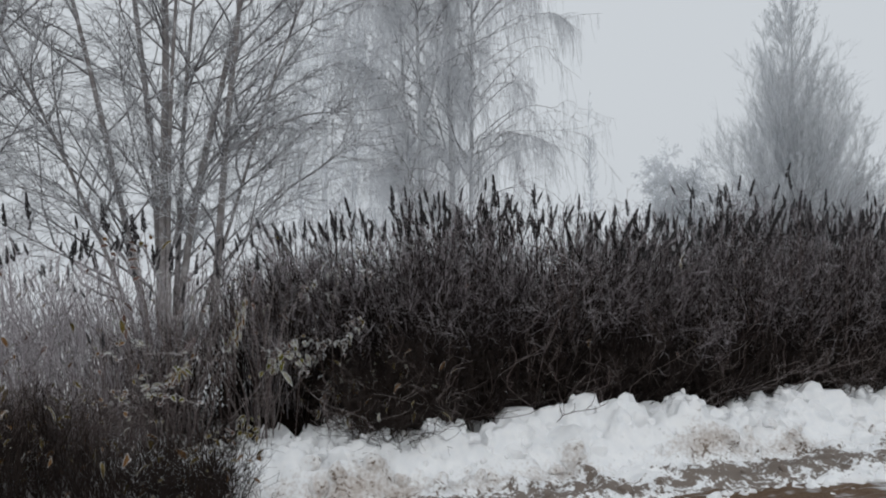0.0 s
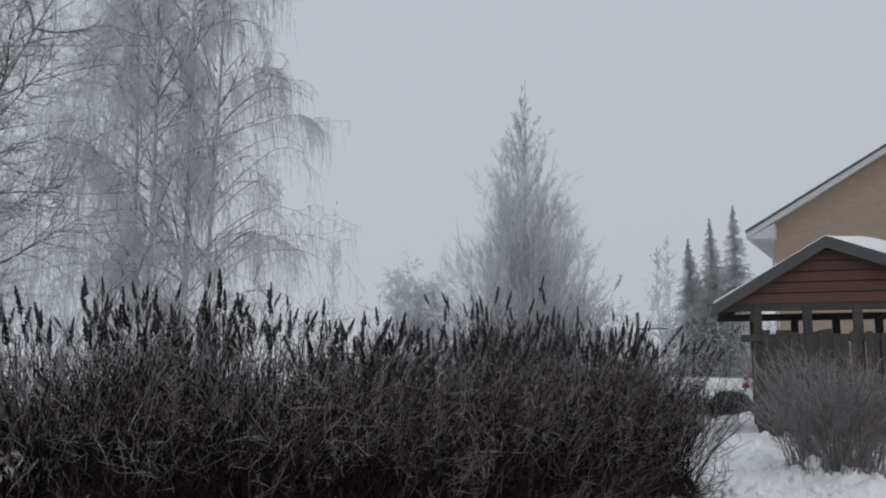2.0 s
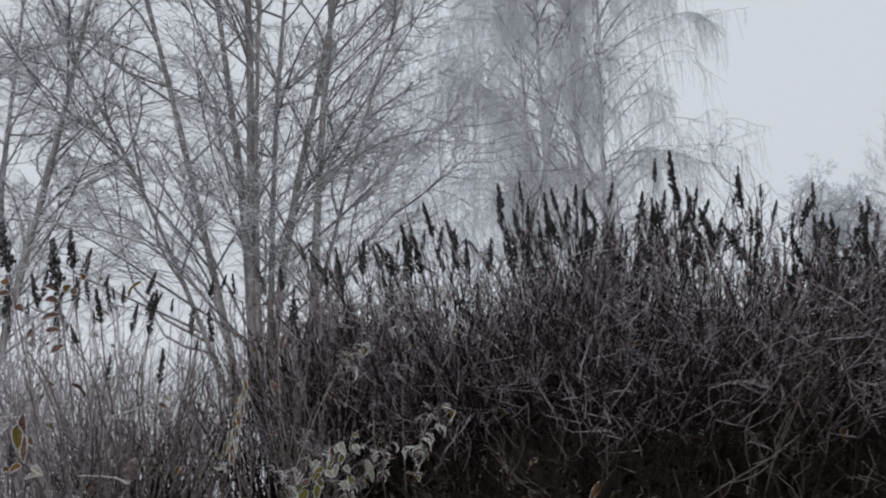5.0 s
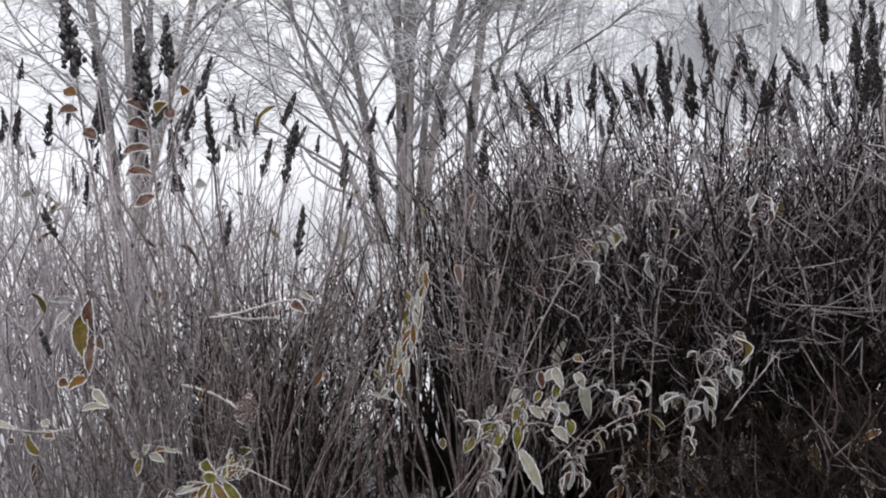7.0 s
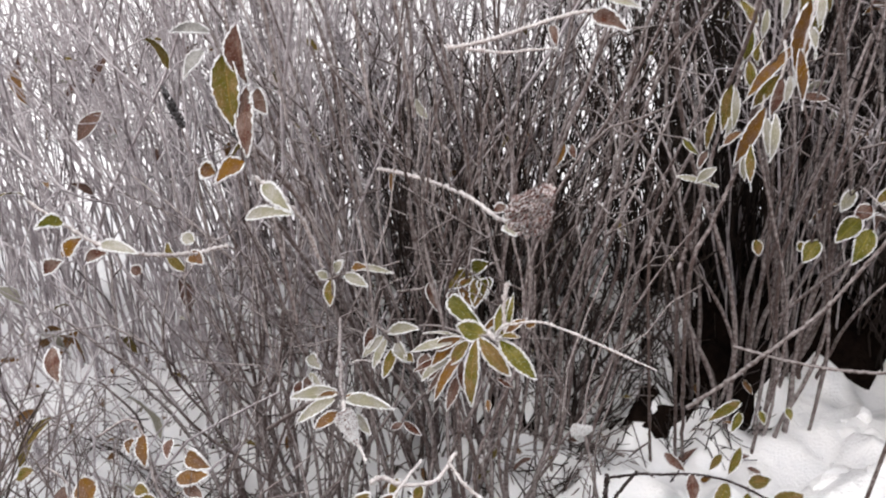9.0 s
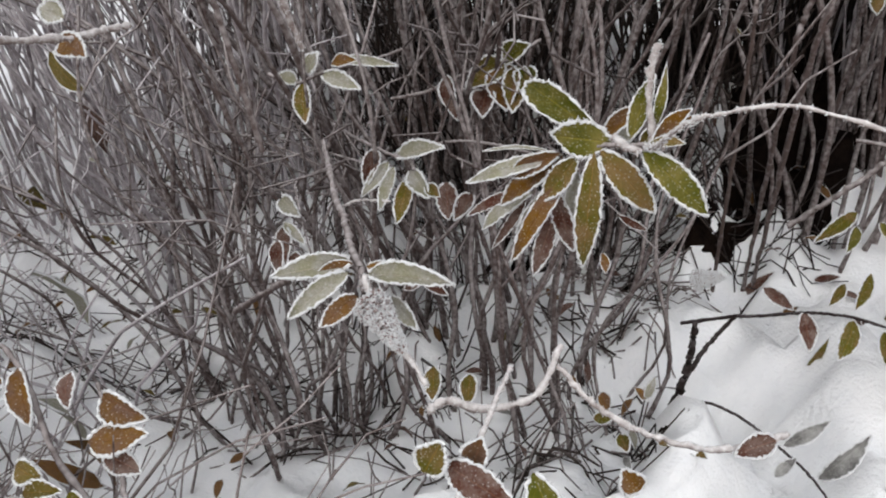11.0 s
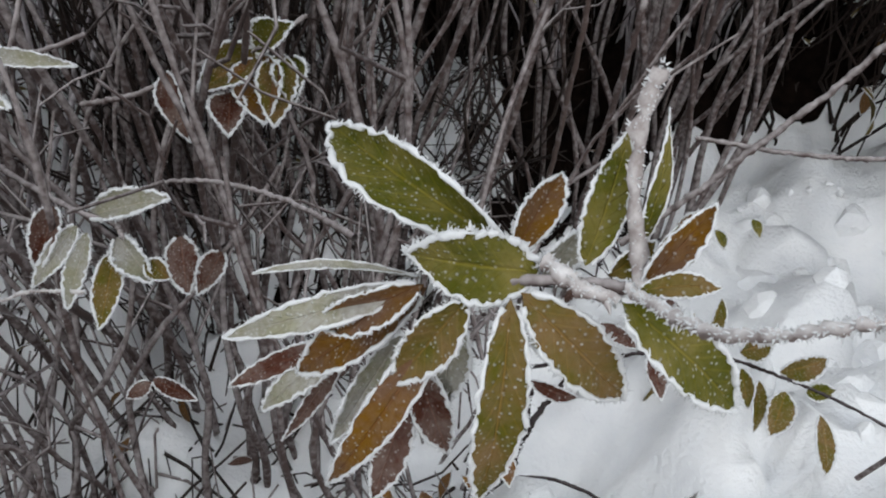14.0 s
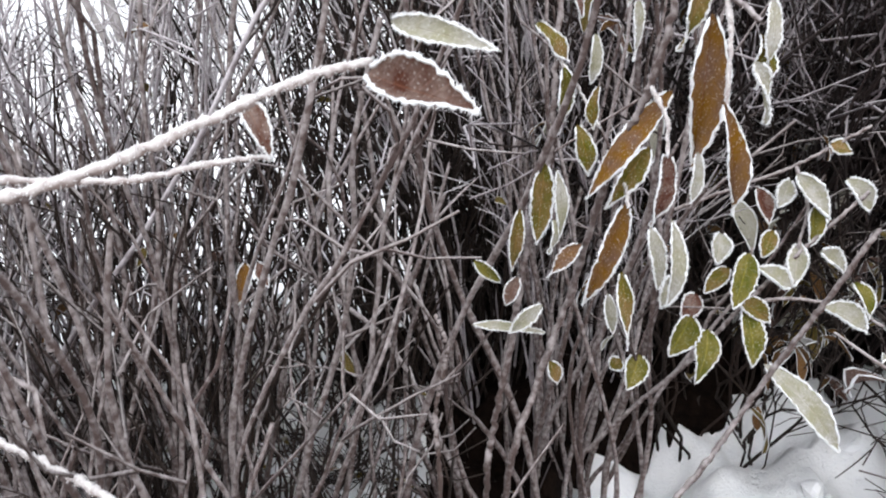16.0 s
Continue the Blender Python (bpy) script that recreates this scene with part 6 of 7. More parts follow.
leaf(hanging, (-1.334, 5.514, 1.240), (-1.343, 5.514, 1.123), 0.0260, "amber", 1.0, 1.7)
leaf(hanging, (-1.346, 5.567, 1.175), (-1.414, 5.567, 1.087), 0.0201, "amber", 1.0, 1.7)
leaf(hanging, (-1.338, 5.465, 1.185), (-1.327, 5.464, 1.102), 0.0149, "amber", 1.0, 1.7)
leaf(hanging, (-1.382, 5.560, 1.083), (-1.419, 5.558, 0.992), 0.0212, "amber", 1.0, 1.7)
leaf(hanging, (-1.360, 5.521, 1.135), (-1.371, 5.521, 1.076), 0.0168, "brown", 1.0, 1.7)
leaf(hanging, (-1.375, 5.505, 1.081), (-1.367, 5.504, 1.028), 0.0134, "pale", 1.0, 1.7)
leaf(hanging, (-1.362, 5.492, 1.091), (-1.363, 5.490, 1.020), 0.0130, "pale", 1.0, 1.7)
leaf(hanging, (-1.422, 5.647, 1.185), (-1.432, 5.647, 1.123), 0.0186, "green", 1.0, 1.7)
leaf(hanging, (-1.444, 5.669, 1.223), (-1.416, 5.670, 1.186), 0.0171, "olive", 1.0, 1.7)
leaf(hanging, (-1.442, 5.635, 1.101), (-1.451, 5.634, 1.023), 0.0216, "olive", 1.0, 1.7)
leaf(hanging, (-1.417, 5.606, 1.142), (-1.407, 5.606, 1.096), 0.0165, "olive", 1.0, 1.7)
leaf(hanging, (-1.416, 5.586, 1.039), (-1.446, 5.585, 1.008), 0.0153, "amber", 1.0, 1.7)
leaf(hanging, (-1.465, 5.645, 1.055), (-1.474, 5.644, 0.992), 0.0137, "olive", 1.0, 1.7)
leaf(hanging, (-1.470, 5.625, 0.993), (-1.482, 5.625, 0.964), 0.0138, "brown", 1.0, 1.7)
leaf(hanging, (-1.366, 5.554, 1.133), (-1.401, 5.554, 1.081), 0.0183, "olive", 1.0, 1.7)
leaf(hanging, (-1.393, 5.520, 1.038), (-1.387, 5.519, 0.966), 0.0140, "olive", 1.0, 1.7)
leaf(hanging, (-1.321, 5.449, 1.231), (-1.322, 5.449, 1.195), 0.0135, "olive", 1.0, 1.7)
leaf(hanging, (-1.317, 5.443, 1.253), (-1.317, 5.444, 1.213), 0.0109, "pale", 1.0, 1.7)
leaf(hanging, (-1.326, 5.439, 1.215), (-1.317, 5.440, 1.173), 0.0123, "pale", 1.0, 1.7)
leaf(hanging, (-1.511, 5.634, 1.009), (-1.486, 5.634, 0.985), 0.0117, "green", 1.0, 1.7)
leaf(hanging, (-1.516, 5.612, 0.951), (-1.446, 5.612, 0.939), 0.0095, "pale", 1.0, 1.7)
leaf(hanging, (-1.403, 5.527, 1.016), (-1.398, 5.526, 0.979), 0.0101, "pale", 1.0, 1.7)
leaf(hanging, (-1.437, 5.607, 1.055), (-1.443, 5.606, 1.023), 0.0111, "pale", 1.0, 1.7)
leaf(hanging, (-1.371, 5.588, 1.245), (-1.374, 5.588, 1.196), 0.0123, "pale", 1.0, 1.7)
leaf(hanging, (-1.333, 5.536, 1.270), (-1.351, 5.537, 1.210), 0.0179, "olive", 1.0, 1.7)
leaf(hanging, (-1.399, 5.603, 1.175), (-1.403, 5.604, 1.137), 0.0108, "olive", 1.0, 1.7)
leaf(hanging, (-1.449, 5.603, 0.973), (-1.481, 5.603, 0.945), 0.0136, "pale", 1.0, 1.7)
leaf(hanging, (-1.347, 5.485, 1.144), (-1.350, 5.485, 1.105), 0.0099, "pale", 1.0, 1.7)
leaf(hanging, (-1.353, 5.581, 1.307), (-1.355, 5.582, 1.253), 0.0159, "olive", 1.0, 1.7)
leaf(hanging, (-1.339, 5.556, 1.321), (-1.342, 5.559, 1.262), 0.0132, "pale", 1.0, 1.7)
leaf(hanging, (-1.368, 5.611, 1.300), (-1.374, 5.614, 1.238), 0.0153, "green", 1.0, 1.7)
leaf(hanging, (-1.329, 5.507, 1.308), (-1.321, 5.509, 1.255), 0.0136, "amber", 1.0, 1.7)
leaf(hanging, (-1.434, 5.616, 1.100), (-1.432, 5.615, 1.035), 0.0122, "pale", 1.0, 1.7)
leaf(hanging, (-1.399, 5.622, 1.216), (-1.403, 5.623, 1.173), 0.0108, "pale", 1.0, 1.7)
leaf(hanging, (-1.808, 5.914, 0.909), (-1.818, 5.879, 0.863), 0.0197, "amber")
leaf(hanging, (-1.792, 5.914, 0.909), (-1.775, 5.888, 0.884), 0.0160, "brown")
sprig = thing("leafy_branch", -1.35, 5.94, 0.35, "low sprig with green leaves edged in rime", "branch", "frosted shoots")
shoot(sprig, [(-1.350, 5.938, 0.577), (-1.288, 5.910, 0.667), (-1.224, 5.881, 0.751), (-1.160, 5.876, 0.832), (-1.091, 5.890, 0.893), (-1.001, 5.908, 0.967)], 0.0037, 0.0027, m_stem_pale)
shoot(sprig, [(-1.224, 5.881, 0.751), (-1.200, 5.881, 0.816), (-1.167, 5.887, 0.859), (-1.144, 5.905, 0.898)], 0.0030, 0.0022, m_stem_pale)
shoot(sprig, [(-1.248, 5.981, 0.924), (-1.157, 5.969, 0.960), (-1.076, 5.959, 0.992), (-0.985, 5.953, 1.042)], 0.0030, 0.0022, m_stem_pale)
shoot(sprig, [(-1.160, 5.876, 0.832), (-1.101, 5.867, 0.842), (-1.035, 5.851, 0.831), (-1.000, 5.831, 0.814)], 0.0030, 0.0022, m_stem_pale)
shoot(sprig, [(-1.076, 5.959, 0.992), (-1.069, 5.926, 0.948), (-1.091, 5.892, 0.901)], 0.0030, 0.0022, m_stem_pale)
leaf(sprig, (-1.153, 5.891, 0.898), (-1.182, 5.851, 0.839), 0.0313, "green")
leaf(sprig, (-1.164, 5.862, 0.834), (-1.162, 5.823, 0.770), 0.0300, "green")
leaf(sprig, (-1.212, 5.852, 0.812), (-1.235, 5.815, 0.755), 0.0357, "green")
leaf(sprig, (-1.232, 5.859, 0.827), (-1.267, 5.829, 0.788), 0.0329, "green")
leaf(sprig, (-1.171, 5.867, 0.844), (-1.137, 5.845, 0.821), 0.0257, "olive")
leaf(sprig, (-1.152, 5.813, 0.780), (-1.071, 5.760, 0.682), 0.0320, "pale")
leaf(sprig, (-1.176, 5.894, 0.877), (-1.210, 5.882, 0.849), 0.0218, "olive")
leaf(sprig, (-1.086, 5.930, 0.989), (-1.052, 5.896, 0.937), 0.0271, "pale")
leaf(sprig, (-1.025, 5.864, 0.862), (-1.018, 5.834, 0.824), 0.0297, "green")
leaf(sprig, (-1.296, 5.862, 0.775), (-1.316, 5.834, 0.739), 0.0306, "green")
leaf(sprig, (-1.408, 5.903, 0.748), (-1.399, 5.892, 0.719), 0.0199, "olive")
leaf(sprig, (-1.069, 5.851, 0.836), (-1.021, 5.828, 0.809), 0.0281, "pale")
leaf(sprig, (-1.181, 5.924, 0.915), (-1.192, 5.896, 0.882), 0.0248, "pale")
leaf(sprig, (-1.216, 5.893, 0.843), (-1.241, 5.869, 0.819), 0.0278, "brown")
leaf(sprig, (-1.130, 5.947, 0.968), (-1.116, 5.928, 0.923), 0.0249, "brown")
leaf(sprig, (-1.088, 5.896, 0.906), (-1.098, 5.874, 0.856), 0.0244, "pale")
leaf(sprig, (-1.103, 5.873, 0.855), (-1.144, 5.883, 0.881), 0.0244, "pale")
leaf(sprig, (-1.066, 5.913, 0.948), (-1.074, 5.893, 0.903), 0.0230, "green")
leaf(sprig, (-1.035, 5.956, 1.019), (-1.007, 5.952, 1.007), 0.0218, "olive")
leaf(sprig, (-1.089, 5.940, 0.979), (-1.107, 5.925, 0.947), 0.0233, "pale")
leaf(sprig, (-1.022, 5.928, 0.980), (-0.996, 5.910, 0.940), 0.0258, "pale")
leaf(sprig, (-1.248, 5.903, 0.867), (-1.265, 5.886, 0.828), 0.0220, "pale")
leaf(sprig, (-1.316, 5.882, 0.758), (-1.330, 5.877, 0.746), 0.0210, "olive")
leaf(sprig, (-1.062, 5.891, 0.896), (-1.033, 5.880, 0.869), 0.0244, "pale")
leaf(sprig, (-1.116, 5.914, 0.920), (-1.132, 5.899, 0.888), 0.0218, "olive")
for k, (line, leaves) in enumerate((([(-1.20, 5.50), (-1.17, 5.40, 0.62), (-1.13, 5.42, 0.90), (-1.08, 5.52, 1.10), (-1.01, 5.62, 1.28), (-0.92, 5.72, 1.44)], 56),
                                    ([(-1.06, 5.74), (-1.02, 5.68, 0.60), (-0.98, 5.64, 0.80), (-0.90, 5.66, 0.92), (-0.80, 5.72, 0.96)], 34),
                                    ([(-0.80, 6.02), (-0.82, 5.98, 0.90), (-0.80, 5.98, 1.30), (-0.74, 6.02, 1.60), (-0.64, 6.04, 1.62), (-0.54, 6.02, 1.46)], 44),
                                    ([(-0.66, 5.80), (-0.68, 5.74, 0.62), (-0.72, 5.70, 0.82), (-0.70, 5.70, 1.00), (-0.62, 5.74, 1.16)], 44),
                                    ([(-0.84, 5.90), (-0.86, 5.84, 0.70), (-0.90, 5.82, 0.96), (-0.92, 5.86, 1.16)], 30))):
    frosted_spray(line, leaves, 330 + k)
longtwig = thing("twig", -1.48, 5.67, 0.35, "long bare twig leaning over the snow", "twig", "frosted shoots")
shoot(longtwig, [(-1.477, 5.665, 0.486), (-1.412, 5.665, 0.555), (-1.348, 5.672, 0.627), (-1.270, 5.679, 0.718), (-1.202, 5.681, 0.835), (-1.144, 5.676, 0.936), (-1.105, 5.676, 1.004)], 0.0042, 0.003, m_stem_pale)
shoot(longtwig, [(-1.410, 5.704, 0.610), (-1.320, 5.682, 0.611), (-1.241, 5.665, 0.619), (-1.172, 5.650, 0.635), (-1.087, 5.640, 0.658)], 0.003, 0.0026, m_stem_pale)
curltwig = thing("twig", -1.72, 4.94, 0.35, "curled white frosted twig", "twig", "frosted shoots")
shoot(curltwig, [(-1.718, 4.944, 0.748), (-1.705, 4.953, 0.752), (-1.683, 4.959, 0.744), (-1.653, 4.986, 0.741), (-1.644, 5.025, 0.758)], 0.0034, 0.0022, m_stem_snowy)
leftlow = thing("leafy_branch", -1.83, 4.76, 0.35, "low shoots with amber and olive frosted leaves", "branch", "frosted shoots")
shoot(leftlow, [(-1.824, 4.774, 0.709), (-1.881, 4.801, 0.739), (-1.929, 4.820, 0.769), (-1.966, 4.848, 0.805), (-1.995, 4.854, 0.819), (-2.026, 4.829, 0.801)], 0.0026, 0.0016, m_stem_pale)
shoot(leftlow, [(-1.920, 4.710, 0.718), (-1.980, 4.745, 0.744), (-2.039, 4.788, 0.759), (-2.080, 4.789, 0.774)], 0.0026, 0.0016, m_stem_pale)
shoot(leftlow, [(-1.840, 4.777, 0.727), (-1.885, 4.831, 0.774), (-1.920, 4.863, 0.794)], 0.0022, 0.0016, m_stem_pale)
leaf(leftlow, (-1.960, 4.843, 0.815), (-1.943, 4.823, 0.787), 0.0158, "amber")
leaf(leftlow, (-1.971, 4.836, 0.810), (-1.964, 4.821, 0.799), 0.0126, "amber")
leaf(leftlow, (-1.929, 4.855, 0.809), (-1.922, 4.837, 0.795), 0.0126, "brown")
leaf(leftlow, (-1.902, 4.850, 0.800), (-1.868, 4.848, 0.790), 0.0197, "amber")
leaf(leftlow, (-1.901, 4.826, 0.780), (-1.861, 4.838, 0.788), 0.0215, "amber")
leaf(leftlow, (-1.892, 4.827, 0.773), (-1.863, 4.825, 0.767), 0.0154, "brown")
leaf(leftlow, (-1.935, 4.798, 0.779), (-1.912, 4.795, 0.777), 0.0152, "olive")
leaf(leftlow, (-1.923, 4.787, 0.770), (-1.893, 4.792, 0.777), 0.0120, "olive")
leaf(leftlow, (-1.897, 4.785, 0.768), (-1.873, 4.776, 0.753), 0.0207, "olive")
leaf(leftlow, (-1.889, 4.793, 0.776), (-1.873, 4.783, 0.766), 0.0118, "olive")
leaf(leftlow, (-2.018, 4.791, 0.770), (-1.992, 4.782, 0.753), 0.0273, "amber")
leaf(leftlow, (-2.044, 4.784, 0.756), (-2.023, 4.775, 0.745), 0.0181, "brown")
leaf(leftlow, (-2.052, 4.761, 0.745), (-2.023, 4.759, 0.740), 0.0189, "olive")
leaf(leftlow, (-2.105, 4.770, 0.759), (-2.078, 4.778, 0.775), 0.0173, "olive")
leaf(leftlow, (-1.970, 4.721, 0.736), (-1.939, 4.727, 0.743), 0.0136, "amber")
leaf(leftlow, (-1.976, 4.704, 0.733), (-1.962, 4.709, 0.729), 0.0135, "olive")
leaf(leftlow, (-1.885, 4.755, 0.747), (-1.858, 4.751, 0.741), 0.0163, "amber")
leaf(leftlow, (-1.892, 4.745, 0.735), (-1.867, 4.750, 0.746), 0.0134, "brown")
leftup = thing("leafy_branch", -2.13, 4.83, 0.35, "arching shoot with russet and pale frosted leaves", "branch", "frosted shoots")
shoot(leftup, [(-2.102, 4.867, 1.078), (-2.061, 4.880, 1.048), (-2.029, 4.894, 1.024), (-1.995, 4.923, 1.006), (-1.997, 5.005, 0.976), (-1.998, 5.070, 0.963)], 0.002, 0.0028, m_stem_snowy)
shoot(leftup, [(-1.847, 5.070, 0.954), (-1.847, 5.045, 1.019), (-1.855, 5.016, 1.062), (-1.876, 4.998, 1.090)], 0.0026, 0.003, m_stem_snowy)
leaf(leftup, (-2.058, 4.874, 1.055), (-2.070, 4.845, 1.056), 0.0202, "green")
leaf(leftup, (-2.064, 4.872, 1.013), (-2.050, 4.889, 1.032), 0.0211, "amber")
leaf(leftup, (-2.041, 4.879, 1.007), (-2.018, 4.894, 1.015), 0.0161, "brown")
leaf(leftup, (-2.030, 4.894, 1.024), (-1.978, 4.901, 1.018), 0.0140, "pale")
leaf(leftup, (-2.024, 4.800, 0.938), (-2.000, 4.781, 0.907), 0.0198, "brown")
leaf(leftup, (-2.084, 4.853, 0.995), (-2.066, 4.869, 1.008), 0.0171, "brown")
leaf(leftup, (-2.024, 4.940, 0.969), (-2.037, 4.938, 0.978), 0.0141, "brown")
leaf(leftup, (-1.877, 4.974, 1.048), (-1.816, 4.983, 1.057), 0.0149, "pale")
leaf(leftup, (-1.865, 4.999, 1.083), (-1.816, 4.983, 1.059), 0.0178, "pale")
leaf(leftup, (-2.008, 5.010, 0.973), (-1.983, 5.003, 0.963), 0.0195, "amber")
leaf(leftup, (-2.006, 5.018, 0.986), (-2.023, 5.015, 0.994), 0.0161, "pale")
near = thing("leafy_branch", -1.65, 4.80, 0.35, "short leafy shoots with green and russet leaves", "branch", "frosted shoots")
shoot(near, [(-1.652, 4.800, 0.745), (-1.669, 4.871, 0.753), (-1.670, 4.926, 0.763), (-1.669, 4.980, 0.767)], 0.0026, 0.0018, m_stem_snowy)
shoot(near, [(-1.639, 4.994, 0.766), (-1.607, 4.984, 0.742), (-1.564, 4.992, 0.717), (-1.524, 5.013, 0.698), (-1.481, 5.053, 0.686)], 0.002, 0.0026, m_stem_snowy)
leaf(near, (-1.684, 4.893, 0.760), (-1.633, 4.877, 0.754), 0.0207, "brown")
leaf(near, (-1.630, 4.898, 0.765), (-1.592, 4.860, 0.733), 0.0220, "green")
leaf(near, (-1.696, 4.885, 0.757), (-1.685, 4.892, 0.781), 0.0209, "olive")
leaf(near, (-1.669, 4.898, 0.757), (-1.665, 4.909, 0.773), 0.0171, "amber")
leaf(near, (-1.573, 4.859, 0.735), (-1.546, 4.881, 0.750), 0.0194, "green")
leaf(near, (-1.571, 4.940, 0.721), (-1.583, 4.942, 0.735), 0.0173, "amber")
leaf(near, (-1.490, 5.031, 0.699), (-1.516, 5.014, 0.693), 0.0163, "brown")
dangling = thing("leafy_branch", -1.96, 5.15, 0.35, "upright shoot with dangling dark leaves", "branch", "frosted shoots")
shoot(dangling, [(-1.957, 5.146, 0.819), (-1.973, 5.142, 0.979), (-1.998, 5.139, 1.119), (-2.017, 5.150, 1.225), (-2.028, 5.161, 1.276)], 0.0030, 0.0020, m_stem_pale)
leaf(dangling, (-2.010, 5.160, 1.243), (-1.991, 5.144, 1.166), 0.0264, "brown")
leaf(dangling, (-2.022, 5.142, 1.207), (-1.999, 5.114, 1.113), 0.0351, "olive")
leaf(dangling, (-1.993, 5.143, 1.163), (-1.979, 5.111, 1.076), 0.0246, "brown")
leaf(dangling, (-1.979, 5.149, 1.162), (-1.966, 5.144, 1.127), 0.0212, "brown")
leaf(dangling, (-2.047, 5.132, 1.212), (-2.070, 5.110, 1.175), 0.0212, "grey")
leaf(dangling, (-2.039, 5.142, 1.233), (-2.089, 5.119, 1.236), 0.0158, "grey")
leaf(dangling, (-1.989, 5.115, 1.069), (-2.016, 5.085, 1.045), 0.0281, "amber")
leaf(dangling, (-2.024, 5.094, 1.055), (-2.043, 5.087, 1.063), 0.0229, "amber")
spiky = thing("leafy_branch", -1.94, 5.29, 0.35, "tall dry stems with dark spikes and curled leaves", "branch", "frosted shoots")
shoot(spiky, [(-1.906, 5.311, 1.089), (-1.945, 5.332, 1.357), (-1.972, 5.343, 1.523), (-1.999, 5.355, 1.690)], 0.0032, 0.0026, m_stem_pale)
shoot(spiky, [(-2.028, 5.269, 1.087), (-2.079, 5.287, 1.368), (-2.134, 5.298, 1.597), (-2.168, 5.307, 1.764)], 0.0032, 0.0026, m_stem_pale)
shoot(spiky, [(-1.844, 5.332, 1.090), (-1.898, 5.353, 1.396), (-1.934, 5.366, 1.601), (-1.952, 5.381, 1.767)], 0.0032, 0.0026, m_stem_pale)
leaf(spiky, (-1.992, 5.355, 1.670), (-2.051, 5.338, 1.695), 0.0309, "brown")
leaf(spiky, (-1.993, 5.349, 1.629), (-2.045, 5.334, 1.644), 0.0309, "brown")
leaf(spiky, (-1.988, 5.347, 1.585), (-2.051, 5.323, 1.571), 0.0309, "brown")
leaf(spiky, (-1.978, 5.342, 1.523), (-2.037, 5.323, 1.530), 0.0283, "brown")
leaf(spiky, (-1.969, 5.338, 1.469), (-2.015, 5.319, 1.443), 0.0335, "brown")
leaf(spiky, (-1.974, 5.361, 1.664), (-1.951, 5.373, 1.697), 0.0309, "olive")
leaf(spiky, (-1.952, 5.370, 1.683), (-1.936, 5.373, 1.659), 0.0283, "brown")
leaf(spiky, (-2.157, 5.300, 1.674), (-2.205, 5.281, 1.660), 0.0335, "brown")
leaf(spiky, (-2.165, 5.302, 1.713), (-2.196, 5.293, 1.724), 0.0309, "amber")
leaf(spiky, (-2.142, 5.299, 1.629), (-2.111, 5.307, 1.604), 0.0335, "brown")
leaf(spiky, (-1.879, 5.372, 1.493), (-1.848, 5.382, 1.497), 0.0258, "grey")
leaf(spiky, (-1.921, 5.386, 1.716), (-1.901, 5.393, 1.726), 0.0335, "amber")
bloom = thing("leafy_branch", -1.95, 5.42, 0.35, "arching frosted stem with a rimed brown seed head", "branch", "frosted shoots")
leaf(bloom, (-1.694, 5.271, 0.981), (-1.667, 5.264, 0.989), 0.0157, "brown")
leaf(bloom, (-1.657, 5.222, 0.995), (-1.615, 5.198, 1.014), 0.0157, "brown")
leaf(bloom, (-1.651, 5.208, 0.988), (-1.625, 5.184, 0.984), 0.0160, "pale")
leaf(bloom, (-1.643, 5.244, 0.993), (-1.667, 5.239, 0.984), 0.0131, "pale")
leaf(bloom, (-1.615, 5.184, 1.008), (-1.613, 5.188, 1.027), 0.0121, "pale")
leaf(bloom, (-1.644, 5.245, 0.997), (-1.656, 5.240, 0.986), 0.0114, "brown")
closetwig = thing("leafy_branch", -1.72, 5.21, 0.35, "arching frosted shoots with curled russet leaves", "branch", "frosted shoots")
shoot(closetwig, [(-1.723, 5.205, 1.211), (-1.680, 5.215, 1.219), (-1.651, 5.229, 1.227), (-1.622, 5.249, 1.236), (-1.591, 5.275, 1.245), (-1.562, 5.292, 1.248)], 0.0027, 0.0022, m_stem_snowy)
shoot(closetwig, [(-1.771, 5.297, 1.200), (-1.730, 5.306, 1.194), (-1.693, 5.316, 1.190), (-1.660, 5.329, 1.193), (-1.625, 5.335, 1.194)], 0.0024, 0.0018, m_stem_snowy)
leaf(closetwig, (-1.563, 5.286, 1.244), (-1.512, 5.259, 1.228), 0.0216, "brown")
leaf(closetwig, (-1.552, 5.305, 1.265), (-1.502, 5.280, 1.252), 0.0116, "pale")
leaf(closetwig, (-1.637, 5.341, 1.224), (-1.621, 5.320, 1.197), 0.0121, "brown")
fallen = thing("fallen_leaf", -1.411, 5.864, 0.459, "russet fallen leaf lying on the snow", "leaf", "fallen leaves")
leaf(fallen, on_snow(-1.411, 5.864), on_snow(-1.372, 5.861, 0.012), 0.0146, "brown")
fallen = thing("fallen_leaf", -1.372, 5.82, 0.483, "russet fallen leaf lying on the snow", "leaf", "fallen leaves")
leaf(fallen, on_snow(-1.372, 5.820), on_snow(-1.339, 5.813, 0.012), 0.0109, "brown")
fallen = thing("fallen_leaf", -1.525, 5.849, 0.436, "russet fallen leaf lying on the snow", "leaf", "fallen leaves")
leaf(fallen, on_snow(-1.525, 5.849), on_snow(-1.478, 5.847, 0.012), 0.0178, "brown")
fallen = thing("fallen_leaf", -1.456, 5.773, 0.442, "amber fallen leaf lying on the snow", "leaf", "fallen leaves")
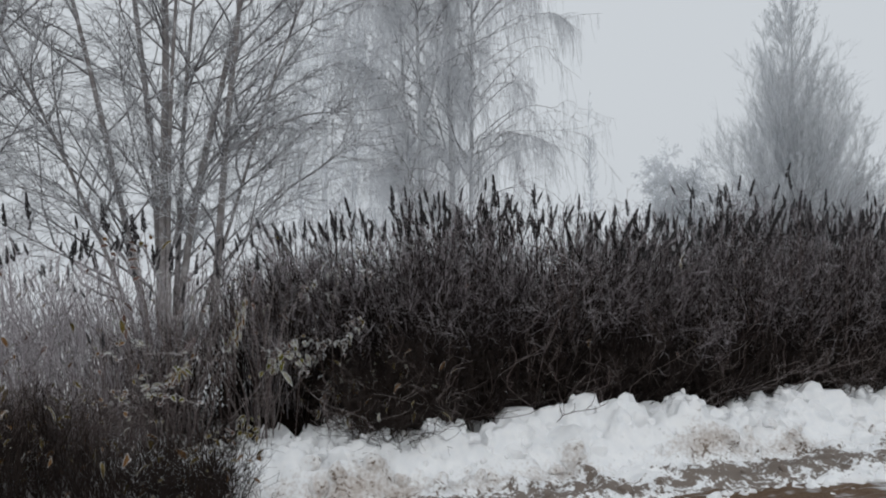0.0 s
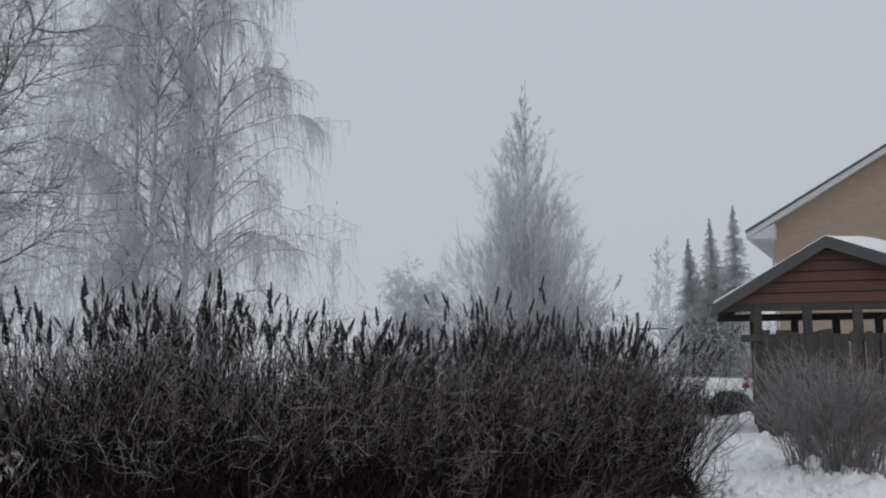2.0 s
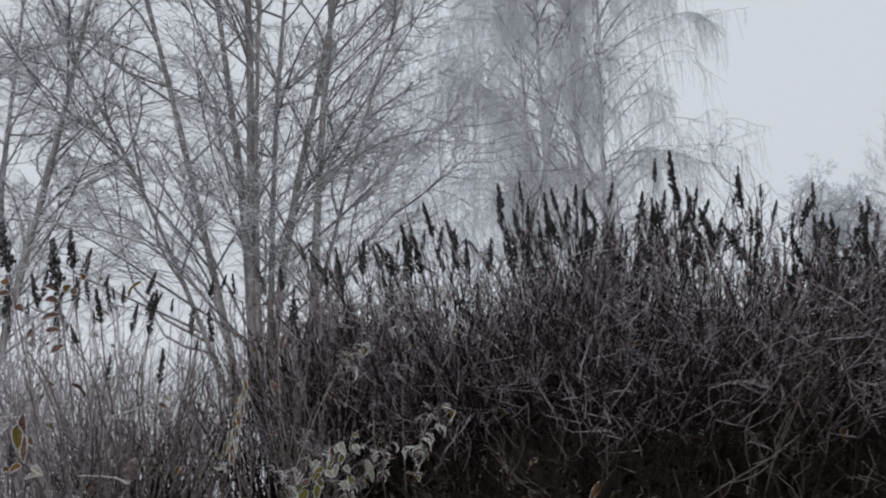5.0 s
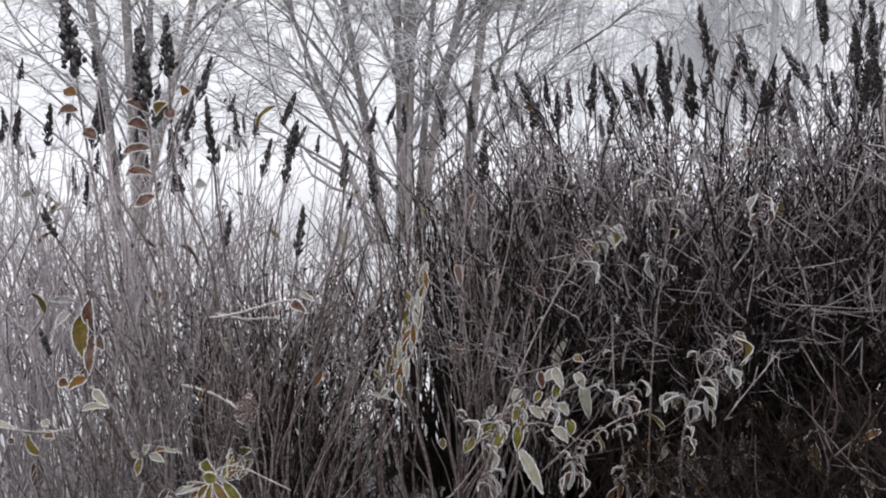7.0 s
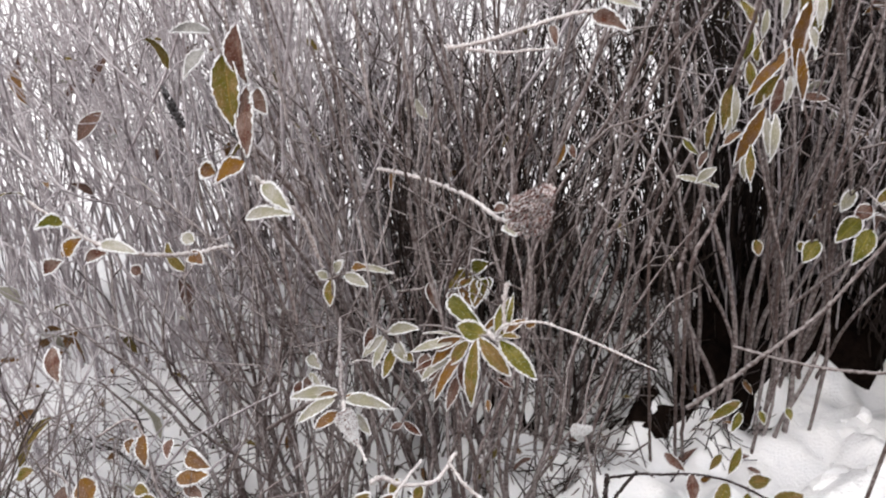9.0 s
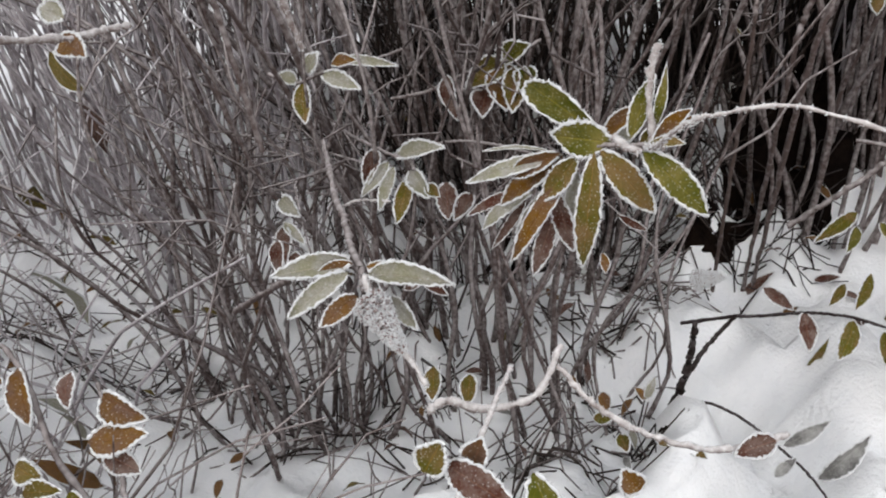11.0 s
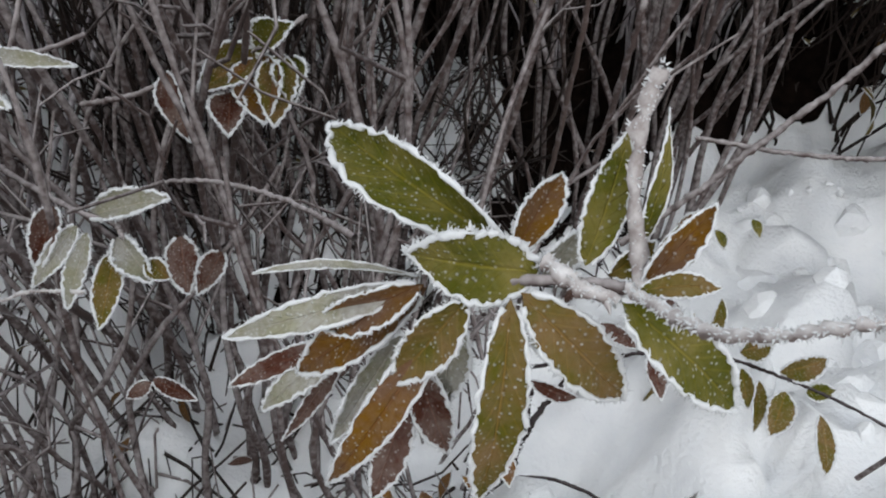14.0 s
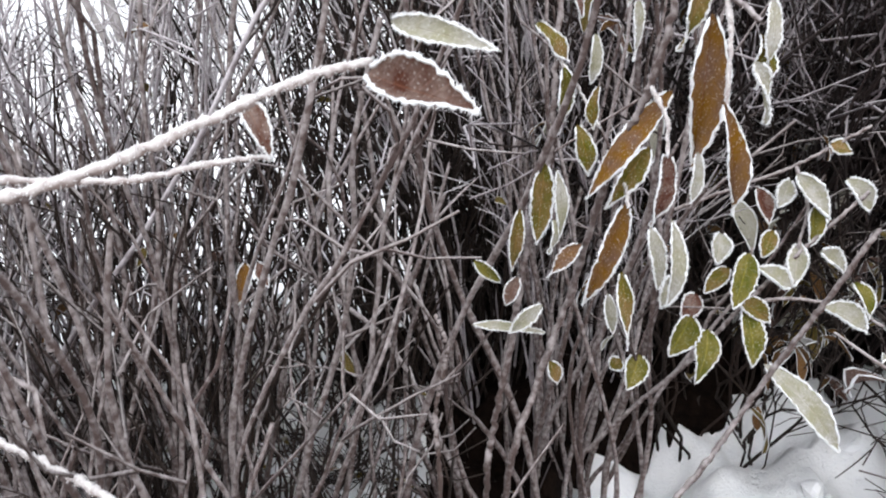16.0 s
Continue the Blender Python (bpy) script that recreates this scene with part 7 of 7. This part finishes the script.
leaf(fallen, on_snow(-1.456, 5.773), on_snow(-1.433, 5.769, 0.012), 0.0122, "amber")
fallen = thing("fallen_leaf", -1.358, 5.693, 0.461, "russet fallen leaf lying on the snow", "leaf", "fallen leaves")
leaf(fallen, on_snow(-1.358, 5.693), on_snow(-1.351, 5.673, 0.012), 0.0128, "brown")
fallen = thing("fallen_leaf", -1.419, 5.615, 0.425, "olive green fallen leaf lying on the snow", "leaf", "fallen leaves")
leaf(fallen, on_snow(-1.419, 5.615), on_snow(-1.396, 5.632, 0.012), 0.0136, "olive")
fallen = thing("fallen_leaf", -1.381, 5.615, 0.425, "olive green fallen leaf lying on the snow", "leaf", "fallen leaves")
leaf(fallen, on_snow(-1.381, 5.615), on_snow(-1.365, 5.635, 0.012), 0.0136, "olive")
fallen = thing("fallen_leaf", -1.306, 5.607, 0.449, "grey fallen leaf lying on the snow", "leaf", "fallen leaves")
leaf(fallen, on_snow(-1.306, 5.607), on_snow(-1.274, 5.611, 0.012), 0.0120, "grey")
shoot(bloom, [(-2.015, 5.489, 0.953), (-1.944, 5.459, 0.959), (-1.849, 5.407, 0.965), (-1.763, 5.343, 0.970), (-1.698, 5.289, 0.966), (-1.640, 5.210, 0.990), (-1.607, 5.161, 1.015), (-1.590, 5.137, 1.035)], 0.0036, 0.0024, m_stem_snowy)
seed_spike(bloom, (-1.597, 5.147, 1.026), (-1.546, 5.076, 1.085), 0.0270, 61)
seed_spike(lower, (-1.770, 4.980, 0.802), (-1.728, 4.938, 0.806), 0.0130, 62)
seed_spike(snowtwig, (-1.570, 5.269, 0.655), (-1.545, 5.258, 0.673), 0.0100, 63)
seed_spike(leftlow, (-1.935, 4.784, 0.746), (-1.965, 4.769, 0.739), 0.0130, 64)
dark_spike(spiky, (-1.999, 5.355, 1.690), (-1.972, 5.343, 1.523), 1.25)
dark_spike(spiky, (-2.168, 5.307, 1.764), (-2.134, 5.298, 1.597), 1.25)
dark_spike(spiky, (-1.952, 5.381, 1.767), (-1.934, 5.366, 1.601), 0.95)
